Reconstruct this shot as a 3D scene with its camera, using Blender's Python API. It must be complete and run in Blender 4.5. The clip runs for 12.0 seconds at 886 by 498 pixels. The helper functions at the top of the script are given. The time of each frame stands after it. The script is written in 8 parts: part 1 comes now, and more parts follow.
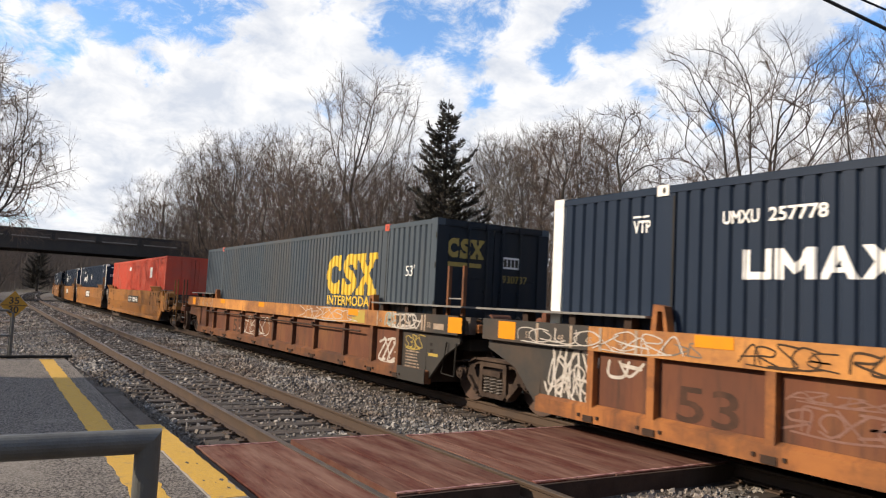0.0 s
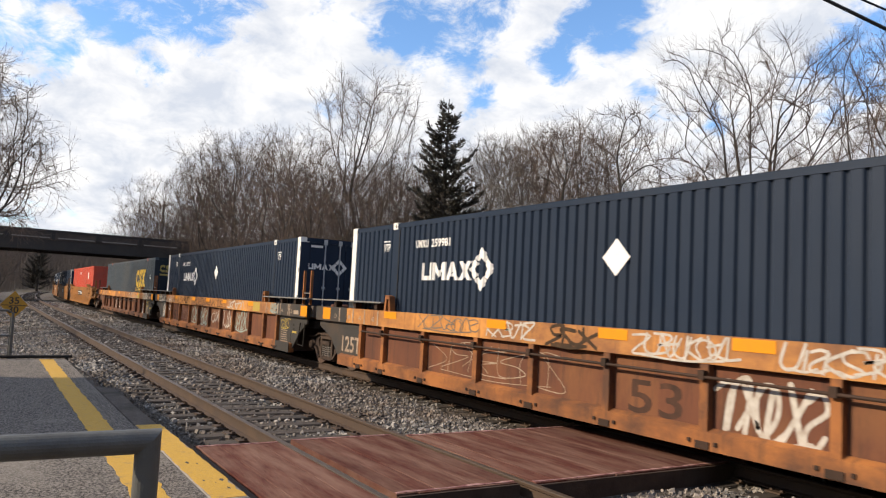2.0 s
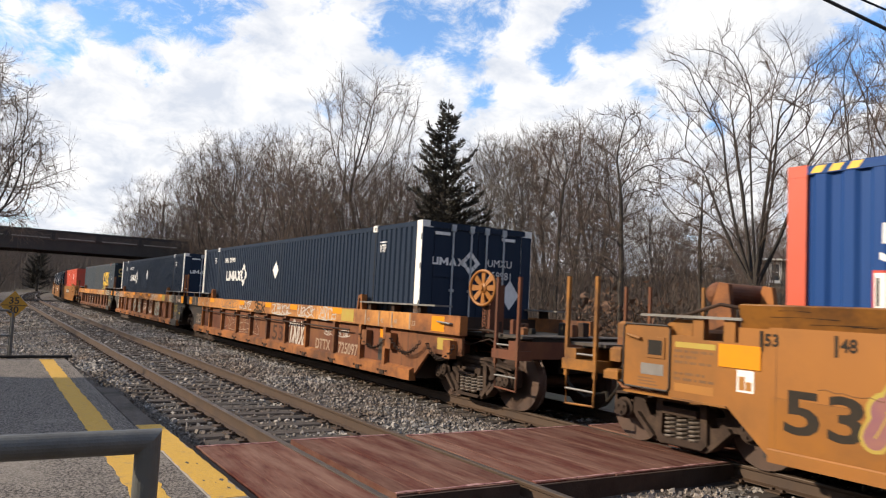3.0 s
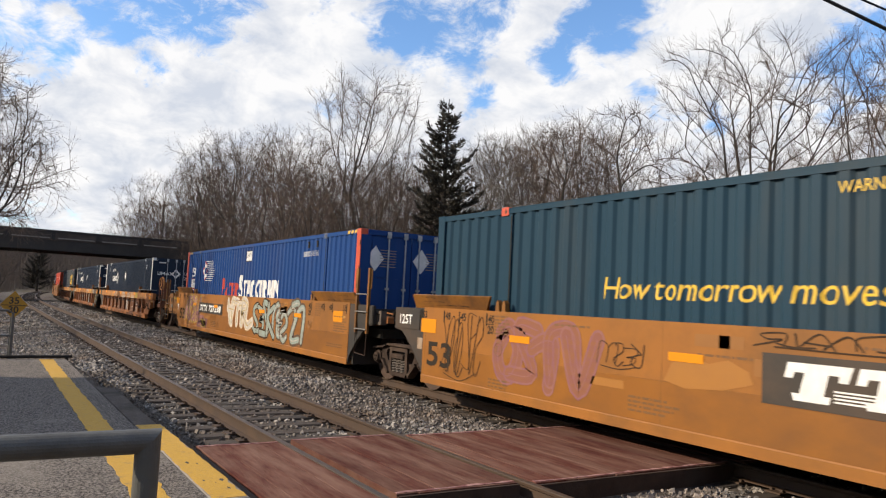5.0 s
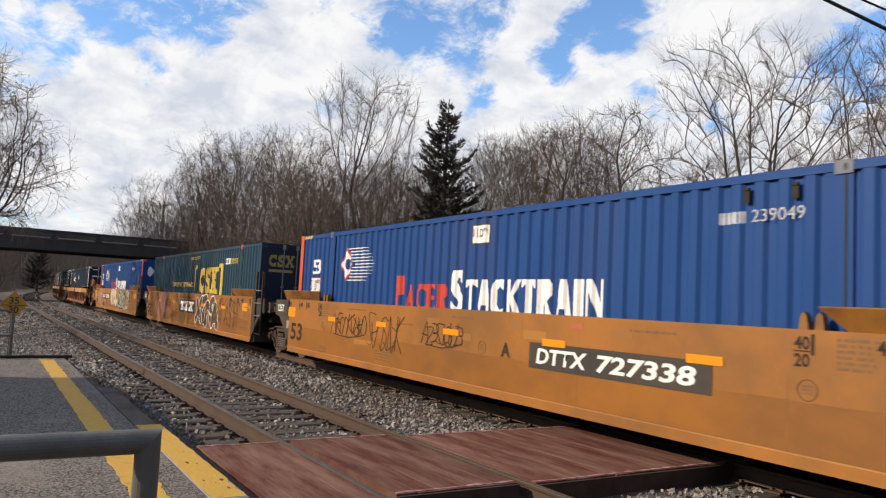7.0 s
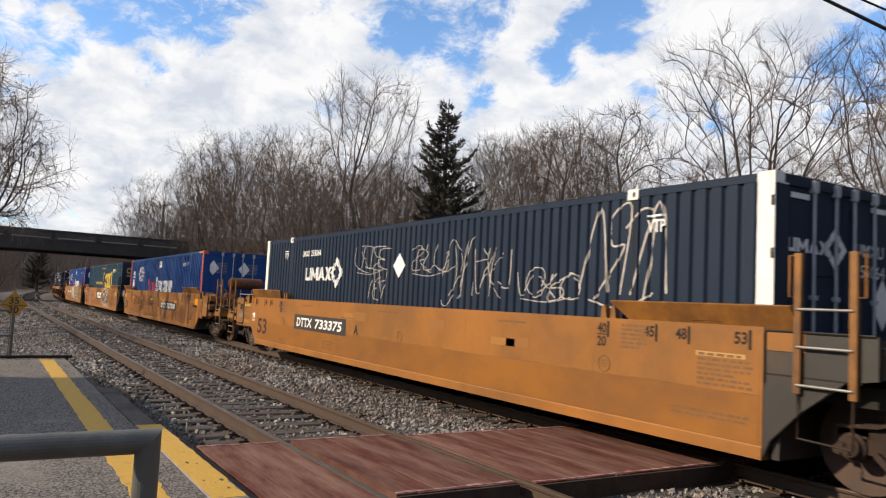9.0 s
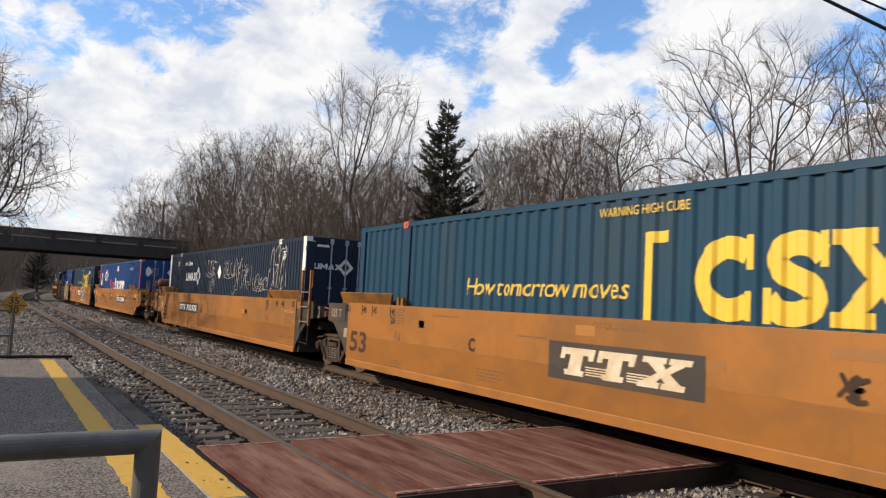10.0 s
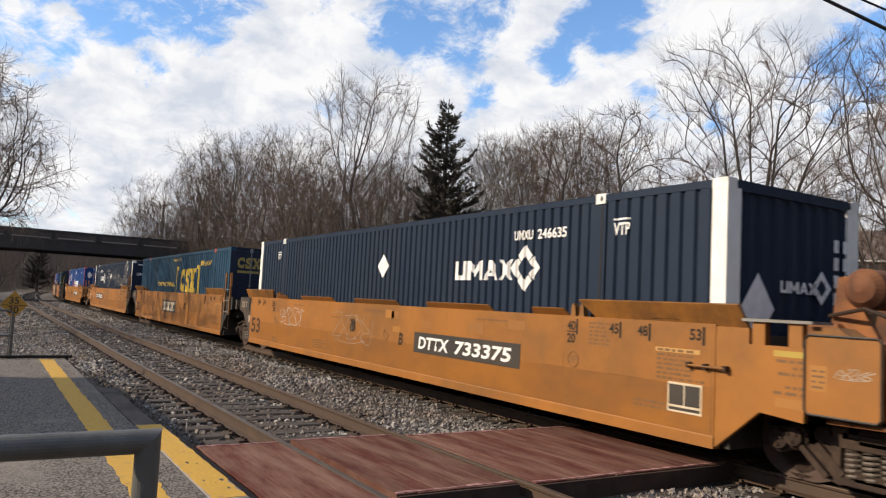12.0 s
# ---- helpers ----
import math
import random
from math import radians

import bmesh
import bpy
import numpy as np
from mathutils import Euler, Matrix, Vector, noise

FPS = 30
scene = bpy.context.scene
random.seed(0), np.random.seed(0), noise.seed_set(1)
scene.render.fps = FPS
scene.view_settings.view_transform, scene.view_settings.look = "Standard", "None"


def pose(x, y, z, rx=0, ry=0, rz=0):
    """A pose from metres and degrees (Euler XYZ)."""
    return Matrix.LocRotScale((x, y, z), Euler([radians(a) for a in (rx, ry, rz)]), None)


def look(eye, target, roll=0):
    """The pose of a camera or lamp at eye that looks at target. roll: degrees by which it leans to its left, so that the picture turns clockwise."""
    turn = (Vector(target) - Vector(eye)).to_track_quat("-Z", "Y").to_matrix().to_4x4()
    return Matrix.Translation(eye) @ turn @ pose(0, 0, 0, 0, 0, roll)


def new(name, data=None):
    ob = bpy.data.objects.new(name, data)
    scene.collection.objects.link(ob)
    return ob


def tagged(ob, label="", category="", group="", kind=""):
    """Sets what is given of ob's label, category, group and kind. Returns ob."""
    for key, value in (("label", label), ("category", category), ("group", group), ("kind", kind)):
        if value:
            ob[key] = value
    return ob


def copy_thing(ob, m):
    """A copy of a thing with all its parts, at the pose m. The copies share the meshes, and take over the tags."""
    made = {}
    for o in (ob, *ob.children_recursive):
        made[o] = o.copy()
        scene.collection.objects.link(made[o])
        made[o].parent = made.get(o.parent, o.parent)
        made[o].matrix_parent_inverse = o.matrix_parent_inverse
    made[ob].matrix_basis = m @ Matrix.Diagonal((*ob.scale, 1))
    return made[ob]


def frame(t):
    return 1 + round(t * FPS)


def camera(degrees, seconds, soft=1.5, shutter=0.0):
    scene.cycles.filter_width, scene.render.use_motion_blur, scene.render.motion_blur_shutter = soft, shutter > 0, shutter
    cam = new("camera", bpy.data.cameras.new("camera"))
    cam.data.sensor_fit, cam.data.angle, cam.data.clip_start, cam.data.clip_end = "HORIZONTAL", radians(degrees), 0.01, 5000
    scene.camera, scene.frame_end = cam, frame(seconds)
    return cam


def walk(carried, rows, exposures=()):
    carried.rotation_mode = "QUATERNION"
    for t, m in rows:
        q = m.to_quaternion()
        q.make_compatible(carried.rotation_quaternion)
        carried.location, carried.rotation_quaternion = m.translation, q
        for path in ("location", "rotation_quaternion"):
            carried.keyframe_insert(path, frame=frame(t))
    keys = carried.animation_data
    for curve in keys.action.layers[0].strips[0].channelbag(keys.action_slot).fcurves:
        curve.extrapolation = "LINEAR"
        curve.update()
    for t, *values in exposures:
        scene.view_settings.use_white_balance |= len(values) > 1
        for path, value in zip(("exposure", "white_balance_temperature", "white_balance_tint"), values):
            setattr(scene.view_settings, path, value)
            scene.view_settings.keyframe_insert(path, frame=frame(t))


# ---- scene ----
SECONDS = 12.0
cam = camera(62.08, SECONDS, soft=1.2, shutter=0.08)
EYE = (0.0, 8.13, 1.61)
VIEW = look(EYE, (EYE[0] + 0.84928, EYE[1] - 0.52260, EYE[2] + 0.07522), roll=2.94)
walk(cam, [(0.0, VIEW), (SECONDS, VIEW)], exposures=[(0.0, 0.97), (1.5, 0.97), (3.0, 1.02), (5.0, 0.88), (7.0, 0.84), (9.0, 0.87), (SECONDS, 0.87)])

# ---- daylight: broken cloud, low winter sun from beyond the platform ----
SUN_DIR = Vector((0.30, 0.80, 0.46)).normalized()
SUN_EL = math.asin(SUN_DIR.z)
SUN_AZ = math.atan2(SUN_DIR.x, SUN_DIR.y)


def way(px, py):
    """Direction in the world through a point of the view, given in widths from its centre."""
    half = math.tan(radians(62.08) / 2) * 2
    return (VIEW.to_3x3() @ Vector((px * half, py * half, -1))).normalized()


def make_world():
    w = bpy.data.worlds.new("sky")
    scene.world = w
    w.use_nodes = True
    nt = w.node_tree
    nt.nodes.clear()
    N, L = nt.nodes.new, nt.links.new
    out = N("ShaderNodeOutputWorld")
    bg = N("ShaderNodeBackground")
    L(bg.outputs[0], out.inputs[0])
    sky = N("ShaderNodeTexSky")
    sky.sky_type = "NISHITA"
    sky.sun_disc = False
    sky.sun_elevation = SUN_EL
    sky.sun_rotation = SUN_AZ
    sky.dust_density = 0.2
    co = N("ShaderNodeTexCoord")

    def math_node(op, a, b=None, clamp=False):
        n = N("ShaderNodeMath")
        n.operation = op
        n.use_clamp = clamp
        for i, v in enumerate((a, b)):
            if v is None:
                continue
            if isinstance(v, (int, float)):
                n.inputs[i].default_value = v
            else:
                L(v, n.inputs[i])
        return n.outputs[0]

    sep = N("ShaderNodeSeparateXYZ")
    L(co.outputs["Generated"], sep.inputs[0])
    up = math_node("ADD", math_node("MAXIMUM", sep.outputs[2], 0.0), 0.40)
    flat = N("ShaderNodeCombineXYZ")
    L(math_node("DIVIDE", sep.outputs[0], up), flat.inputs[0])
    L(math_node("DIVIDE", sep.outputs[1], up), flat.inputs[1])

    def noise_node(scale, detail, rough, dist, off):
        m = N("ShaderNodeMapping")
        m.inputs["Location"].default_value = off
        L(flat.outputs[0], m.inputs[0])
        n = N("ShaderNodeTexNoise")
        n.inputs["Scale"].default_value = scale
        n.inputs["Detail"].default_value = detail
        n.inputs["Roughness"].default_value = rough
        n.inputs["Distortion"].default_value = dist
        L(m.outputs[0], n.inputs[0])
        return n.outputs[0]

    big = noise_node(3.8, 9, 0.52, 0.2, (3.1, 1.7, 0.4))
    wisp = noise_node(14.0, 10, 0.66, 0.35, (0.3, 5.2, 2.0))
    dens = math_node("ADD", math_node("MULTIPLY", big, 0.45), math_node("MULTIPLY", wisp, 0.55))
    high = N("ShaderNodeMapRange")
    high.interpolation_type = "SMOOTHSTEP"
    L(sep.outputs[2], high.inputs[0])
    high.inputs[1].default_value, high.inputs[2].default_value = 0.12, 0.46
    high.inputs[3].default_value, high.inputs[4].default_value = 0.07, -0.045
    dens = math_node("ADD", dens, high.outputs[0])
    # the cloud bank lies ahead; the sky behind has cleared
    ahead = N("ShaderNodeVectorMath")
    ahead.operation = "DOT_PRODUCT"
    L(co.outputs["Generated"], ahead.inputs[0])
    ahead.inputs[1].default_value = (0.85, -0.52, 0.0)
    clear = N("ShaderNodeMapRange")
    clear.interpolation_type = "SMOOTHSTEP"
    L(ahead.outputs["Value"], clear.inputs[0])
    clear.inputs[1].default_value, clear.inputs[2].default_value = 0.0, 0.55
    clear.inputs[3].default_value, clear.inputs[4].default_value = -0.05, 0.0
    dens = math_node("ADD", dens, clear.outputs[0])
    # gaps of blue between the banks of cloud, then puffs of cloud in them
    gaps = [(0.005, 0.255, 0.055, 0.085), (0.195, 0.243, 0.058, 0.17), (0.130, 0.225, 0.030, 0.11), (0.042, 0.198, 0.034, 0.12), (-0.385, 0.240, 0.045, 0.11), (-0.264, 0.250, 0.050, 0.12),
            (-0.475, 0.225, 0.040, 0.11), (-0.133, 0.163, 0.022, 0.13), (-0.055, 0.235, 0.040, 0.13), (0.465, 0.200, 0.050, 0.15), (0.040, 0.145, 0.028, 0.10), (-0.34, 0.20, 0.02, 0.04),
            (0.30, 0.150, 0.022, 0.09), (0.0, 0.33, 0.10, 0.06), (0.23, 0.185, 0.022, 0.10)]
    puffs = [(-0.118, 0.217, 0.026, 0.16), (-0.055, 0.208, 0.024, 0.13), (0.080, 0.210, 0.030, 0.17), (0.155, 0.220, 0.016, 0.15), (0.115, 0.262, 0.026, 0.10), (0.300, 0.232, 0.050, 0.22), (0.39, 0.25, 0.035, 0.12),
             (0.225, 0.205, 0.012, 0.12), (0.19, 0.185, 0.03, 0.14), (-0.36, 0.268, 0.016, 0.10), (-0.29, 0.218, 0.016, 0.09), (-0.375, 0.195, 0.03, 0.08), (-0.17, 0.27, 0.03, 0.08), (0.145, 0.168, 0.03, 0.10),
             (-0.25, 0.17, 0.06, 0.08), (-0.40, 0.13, 0.06, 0.08), (-0.435, 0.262, 0.014, 0.07)]
    for gx, gy, size, amount in gaps + [(px, py, w, -k) for px, py, w, k in puffs]:
        d = N("ShaderNodeVectorMath")
        d.operation = "DISTANCE"
        L(co.outputs["Generated"], d.inputs[0])
        d.inputs[1].default_value = way(gx, gy)
        r = N("ShaderNodeMapRange")
        r.interpolation_type = "SMOOTHSTEP"
        L(d.outputs["Value"], r.inputs[0])
        r.inputs[1].default_value, r.inputs[2].default_value = 0.0, size * 2.2
        r.inputs[3].default_value, r.inputs[4].default_value = amount, 0.0
        dens = math_node("SUBTRACT", dens, r.outputs[0])
    cover = N("ShaderNodeMapRange")
    cover.interpolation_type = "SMOOTHSTEP"
    L(dens, cover.inputs[0])
    cover.inputs[1].default_value, cover.inputs[2].default_value = 0.35, 0.50
    shade = N("ShaderNodeValToRGB")
    shade.color_ramp.elements[0].position, shade.color_ramp.elements[0].color = 0.42, (0.535, 0.532, 0.535, 1)
    shade.color_ramp.elements[1].position, shade.color_ramp.elements[1].color = 0.66, (0.36, 0.385, 0.435, 1)
    L(noise_node(8.0, 9, 0.60, 0.3, (7.7, 2.9, 1.1)), shade.inputs[0])
    blue = N("ShaderNodeVectorMath")
    blue.operation = "MULTIPLY"
    L(sky.outputs[0], blue.inputs[0])
    blue.inputs[1].default_value = (0.080, 0.100, 0.122)
    mix = N("ShaderNodeMix")
    mix.data_type = "RGBA"
    L(cover.outputs[0], mix.inputs[0])
    L(blue.outputs[0], mix.inputs[6])
    L(shade.outputs[0], mix.inputs[7])
    L(mix.outputs[2], bg.inputs[0])
    bg.inputs[1].default_value = 1.0


make_world()
sun = new("sun", bpy.data.lights.new("sun", "SUN"))
sun.data.energy, sun.data.angle, sun.data.color = 3.1, radians(0.6), (1.0, 0.838, 0.635)
sun.matrix_world = look(SUN_DIR * 60, (0, 0, 0))
# ---- materials ----
def mat(name, c1, c2=None, scale=2.0, rough=0.6, metal=0.0, bump=0.15, bscale=60.0, dirt=None, dscale=0.7, damount=0.35,
        stretch=(1, 1, 1), vary=0.0, spec=0.5, hard=0.2, streak=None, samount=0.5):
    """Two-tone surface with grain, blotches of dirt, fine relief and, for loose pieces, a tone of their own."""
    m = bpy.data.materials.new(name)
    m.use_nodes = True
    nt = m.node_tree
    N, L = nt.nodes.new, nt.links.new
    b = nt.nodes["Principled BSDF"]
    b.inputs["Roughness"].default_value, b.inputs["Metallic"].default_value = rough, metal
    b.inputs["Specular IOR Level"].default_value = spec
    c2 = c2 or tuple(v * 0.75 for v in c1)
    co = N("ShaderNodeTexCoord")
    mp = N("ShaderNodeMapping")
    mp.inputs["Scale"].default_value = stretch
    L(co.outputs["Object"], mp.inputs[0])

    def noise_node(s, d, r=0.6):
        n = N("ShaderNodeTexNoise")
        n.inputs["Scale"].default_value, n.inputs["Detail"].default_value, n.inputs["Roughness"].default_value = s, d, r
        L(mp.outputs[0], n.inputs[0])
        return n.outputs[0]

    def ramp(f, p0, p1):
        r = N("ShaderNodeMapRange")
        L(f, r.inputs[0])
        r.inputs[1].default_value, r.inputs[2].default_value = p0, p1
        return r.outputs[0]

    def mixed(f, a, c):
        x = N("ShaderNodeMix")
        x.data_type = "RGBA"
        L(f, x.inputs[0])
        for i, v in ((6, a), (7, c)):
            if isinstance(v, tuple):
                x.inputs[i].default_value = (*v, 1)
            else:
                L(v, x.inputs[i])
        return x.outputs[2]

    col = mixed(ramp(noise_node(scale, 6), 0.5 - hard, 0.5 + hard), c1, c2)
    if dirt:
        f = ramp(noise_node(dscale, 7, 0.68), 0.62 - damount * 0.5, 0.80 - damount * 0.4)
        col = mixed(f, col, dirt)
    if streak:
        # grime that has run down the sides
        run = N("ShaderNodeMapping")
        run.inputs["Scale"].default_value = (5.0, 1.0, 0.55)
        L(co.outputs["Object"], run.inputs[0])
        n = N("ShaderNodeTexNoise")
        n.inputs["Scale"].default_value, n.inputs["Detail"].default_value, n.inputs["Roughness"].default_value = 1.6, 8, 0.7
        L(run.outputs[0], n.inputs[0])
        col = mixed(ramp(n.outputs[0], 0.66 - samount * 0.35, 0.80 - samount * 0.2), col, streak)
    if vary:
        info = N("ShaderNodeObjectInfo")
        hsv = N("ShaderNodeHueSaturation")
        r = N("ShaderNodeMapRange")
        L(info.outputs["Random"], r.inputs[0])
        r.inputs[3].default_value, r.inputs[4].default_value = 1 - vary, 1 + vary
        L(r.outputs[0], hsv.inputs["Value"])
        L(col, hsv.inputs["Color"])
        col = hsv.outputs[0]
    L(col, b.inputs["Base Color"])
    if bump:
        bp = N("ShaderNodeBump")
        bp.inputs["Strength"].default_value, bp.inputs["Distance"].default_value = bump, 0.02
        L(noise_node(bscale, 4), bp.inputs["Height"])
        L(bp.outputs[0], b.inputs["Normal"])
    return m


NAVY = mat("navy_paint", (0.0155, 0.0248, 0.044), (0.0215, 0.0315, 0.051), 3, 0.45, bump=0.03, bscale=8, dirt=(0.022, 0.030, 0.046), damount=0.2, stretch=(1, 1, 0.25), spec=0.10)
WHITE = mat("white_paint", (0.780, 0.770, 0.720), (0.680, 0.660, 0.600), 4, 0.5, bump=0.03, dirt=(0.350, 0.320, 0.270), damount=0.12)
CASTING = mat("casting_paint", (0.750, 0.740, 0.700), (0.600, 0.580, 0.520), 6, 0.5, bump=0.05)
CSX_GREY = mat("grey_paint", (0.056, 0.071, 0.087), (0.068, 0.083, 0.098), 2, 0.5, bump=0.03, dirt=(0.082, 0.085, 0.088), damount=0.30, stretch=(1, 1, 0.2), spec=0.10)
CSX_GREEN = mat("dark_teal_paint", (0.017, 0.044, 0.070), (0.022, 0.051, 0.077), 2, 0.45, bump=0.03, dirt=(0.036, 0.054, 0.068), damount=0.25, stretch=(1, 1, 0.2), spec=0.10)
CSX_BLUE = mat("teal_blue_paint", (0.016, 0.049, 0.088), (0.022, 0.057, 0.095), 2, 0.45, bump=0.03, dirt=(0.038, 0.060, 0.078), damount=0.2, stretch=(1, 1, 0.2), spec=0.10)
# two door paints, both darker than the containers' sides
DOOR_DARK = mat("near_black_door_paint", (0.013, 0.019, 0.027), (0.019, 0.024, 0.030), 3, 0.5, bump=0.05, dirt=(0.030, 0.028, 0.027), damount=0.3, stretch=(1, 1, 0.3), spec=0.15)
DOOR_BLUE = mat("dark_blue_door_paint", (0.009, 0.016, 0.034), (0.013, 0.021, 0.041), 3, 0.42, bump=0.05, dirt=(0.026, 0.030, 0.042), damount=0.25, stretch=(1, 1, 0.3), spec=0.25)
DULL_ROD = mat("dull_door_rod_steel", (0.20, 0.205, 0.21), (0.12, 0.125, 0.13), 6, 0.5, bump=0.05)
PACER = mat("bright_blue_paint", (0.015, 0.052, 0.182), (0.021, 0.062, 0.195), 2, 0.42, bump=0.03, dirt=(0.035, 0.060, 0.160), damount=0.2, stretch=(1, 1, 0.2), spec=0.10)
FADED_BLUE = mat("scuffed_grey_blue_paint", (0.075, 0.105, 0.170), (0.045, 0.070, 0.140), 6, 0.5, bump=0.05, dirt=(0.12, 0.12, 0.12), dscale=5, damount=0.3)
ORANGE_RED = mat("orange_red_paint", (0.527, 0.072, 0.030), (0.442, 0.076, 0.038), 3, 0.45, bump=0.03)
RED_BOX = mat("faded_red_paint", (0.52, 0.060, 0.030), (0.48, 0.085, 0.052), 1.2, 0.5, bump=0.03, dirt=(0.36, 0.085, 0.058), damount=0.3, spec=0.2)
YELLOW_TXT = mat("yellow_lettering", (0.680, 0.442, 0.025), (0.612, 0.408, 0.051), 5, 0.5, bump=0)
RED_TXT = mat("red_lettering", (0.510, 0.043, 0.021), None, 5, 0.5, bump=0)
DARK_TXT = mat("black_lettering", (0.022, 0.020, 0.018), (0.050, 0.035, 0.020), 8, 0.6, bump=0)
WHITE_TXT = mat("white_lettering", (0.800, 0.790, 0.760), (0.660, 0.650, 0.620), 8, 0.5, bump=0)
DULL_TXT = mat("worn_white_lettering", (0.364, 0.294, 0.224), (0.210, 0.126, 0.070), 6, 0.6, bump=0)
BRIGHT_YELLOW = mat("reflector_yellow", (0.66, 0.245, 0.006), (0.60, 0.225, 0.010), 6, 0.5, bump=0, spec=0.2)
CAR_YELLOW = mat("freight_car_yellow", (0.315, 0.126, 0.024), (0.265, 0.106, 0.023), 1.5, 0.5, bump=0.03, bscale=15,
                 dirt=(0.20, 0.088, 0.024), dscale=1.1, damount=0.40, stretch=(0.6, 1, 0.6), spec=0.3)
CAR_YELLOW_D = mat("freight_car_lip_yellow", (0.30, 0.125, 0.022), (0.23, 0.10, 0.022), 3, 0.55, bump=0.03, dirt=(0.12, 0.055, 0.02), dscale=1.6, damount=0.42, spec=0.3)
CAR_GREY = mat("freight_car_grey", (0.021, 0.0185, 0.016), (0.029, 0.0235, 0.0185), 2.5, 0.6, bump=0.06, dirt=(0.058, 0.036, 0.022), damount=0.3)
RUST_PANEL = mat("rusty_brown_panel", (0.150, 0.056, 0.029), (0.088, 0.038, 0.025), 1.2, 0.75, bump=0.1, bscale=25,
                 dirt=(0.185, 0.080, 0.034), dscale=0.9, damount=0.30, stretch=(1, 1, 0.45), spec=0.2, streak=(0.055, 0.031, 0.022), samount=0.40)
RUST_SILL = mat("rusty_orange_sill", (0.335, 0.130, 0.038), (0.220, 0.082, 0.031), 2.0, 0.7, bump=0.08, bscale=30,
                dirt=(0.085, 0.042, 0.026), dscale=1.0, damount=0.42, stretch=(0.7, 1, 1), spec=0.2, streak=(0.085, 0.043, 0.026), samount=0.34)
RUST_CHORD = mat("faded_yellow_chord", (0.560, 0.255, 0.066), (0.420, 0.178, 0.050), 1.6, 0.65, bump=0.06, bscale=30,
                 dirt=(0.190, 0.086, 0.042), dscale=0.8, damount=0.38, stretch=(0.6, 1, 1), spec=0.2, streak=(0.140, 0.070, 0.040), samount=0.38)
RUST_SILL_D = mat("dark_rusty_sill", (0.190, 0.076, 0.030), (0.115, 0.048, 0.024), 2.0, 0.7, bump=0.08, bscale=30,
                  dirt=(0.070, 0.036, 0.024), dscale=1.0, damount=0.42, stretch=(0.7, 1, 1), spec=0.2, streak=(0.070, 0.036, 0.024), samount=0.4)
FAINT_RED = mat("faded_red_touch_up", (0.36, 0.09, 0.035), (0.30, 0.09, 0.03), 6, 0.6, bump=0)
FAINT_53 = mat("weathered_stencil", (0.036, 0.024, 0.019), (0.085, 0.042, 0.028), 4, 0.7, bump=0, spec=0.1)
FAINT_SPRAY = mat("faded_purplish_spray", (0.190, 0.098, 0.074), (0.140, 0.060, 0.040), 7, 0.7, bump=0)
RUST_DARK = mat("dark_rust_steel", (0.052, 0.029, 0.020), (0.028, 0.020, 0.015), 3, 0.7, bump=0.2, bscale=40, spec=0.15)
TRUCK_STEEL = mat("grimy_cast_steel", (0.046, 0.029, 0.021), (0.026, 0.017, 0.013), 5, 0.85, bump=0.3, bscale=35, dirt=(0.085, 0.056, 0.039), dscale=2.0, damount=0.3, spec=0.25)
SPRING_STEEL = mat("dusty_spring_steel", (0.115, 0.090, 0.070), (0.065, 0.050, 0.040), 8, 0.6, bump=0.1)
WHEEL_STEEL = mat("rusty_wheel_steel", (0.088, 0.048, 0.031), (0.050, 0.031, 0.023), 3, 0.6, bump=0.1)
GALV = mat("galvanised_grating", (0.231, 0.224, 0.210), (0.154, 0.140, 0.126), 4, 0.5, metal=0.3, bump=0.1)
BLACK_STEEL = mat("black_steel", (0.014, 0.013, 0.011), (0.025, 0.020, 0.015), 4, 0.6, bump=0.1, spec=0.2)
ROD_STEEL = mat("door_rod_steel", (0.40, 0.41, 0.42), (0.28, 0.29, 0.30), 6, 0.5, metal=0.0, bump=0.05)
RAIL_SIDE = mat("rusty_rail", (0.064, 0.036, 0.019), (0.040, 0.023, 0.014), 3, 0.7, bump=0.1, bscale=40)
RAIL_TOP = mat("rail_head", (0.076, 0.050, 0.031), (0.050, 0.033, 0.021), 4, 0.5, metal=0.25, bump=0.05)
TIE = mat("creosoted_tie", (0.026, 0.019, 0.015), (0.050, 0.037, 0.028), 4, 0.85, bump=0.5, bscale=30, stretch=(1.5, 0.15, 1), vary=0.35)
STONE = mat("ballast_stone", (0.235, 0.224, 0.215), (0.118, 0.111, 0.109), 7, 0.85, bump=0.2, bscale=60, dirt=(0.105, 0.077, 0.056), dscale=0.6, damount=0.3)
BED = mat("ballast_bed", (0.100, 0.085, 0.073), (0.034, 0.029, 0.025), 26, 0.9, bump=0.9, bscale=22, dirt=(0.070, 0.052, 0.038), dscale=0.5, damount=0.4, hard=0.1)
CROSS_WOOD = mat("red_stained_timber", (0.105, 0.037, 0.026), (0.064, 0.019, 0.014), 6, 0.9, bump=0.4, bscale=18,
                 dirt=(0.175, 0.098, 0.072), dscale=1.3, damount=0.44, stretch=(0.5, 3.2, 1), vary=0.15, spec=0.12, hard=0.14)
PALE_EDGE = mat("worn_pale_timber_edge", (0.36, 0.20, 0.18), (0.16, 0.055, 0.05), 9, 0.8, bump=0.3, hard=0.08)
TIMBER_DARK = mat("weathered_timber", (0.040, 0.026, 0.020), (0.060, 0.040, 0.030), 4, 0.9, bump=0.4, bscale=25, spec=0.2)
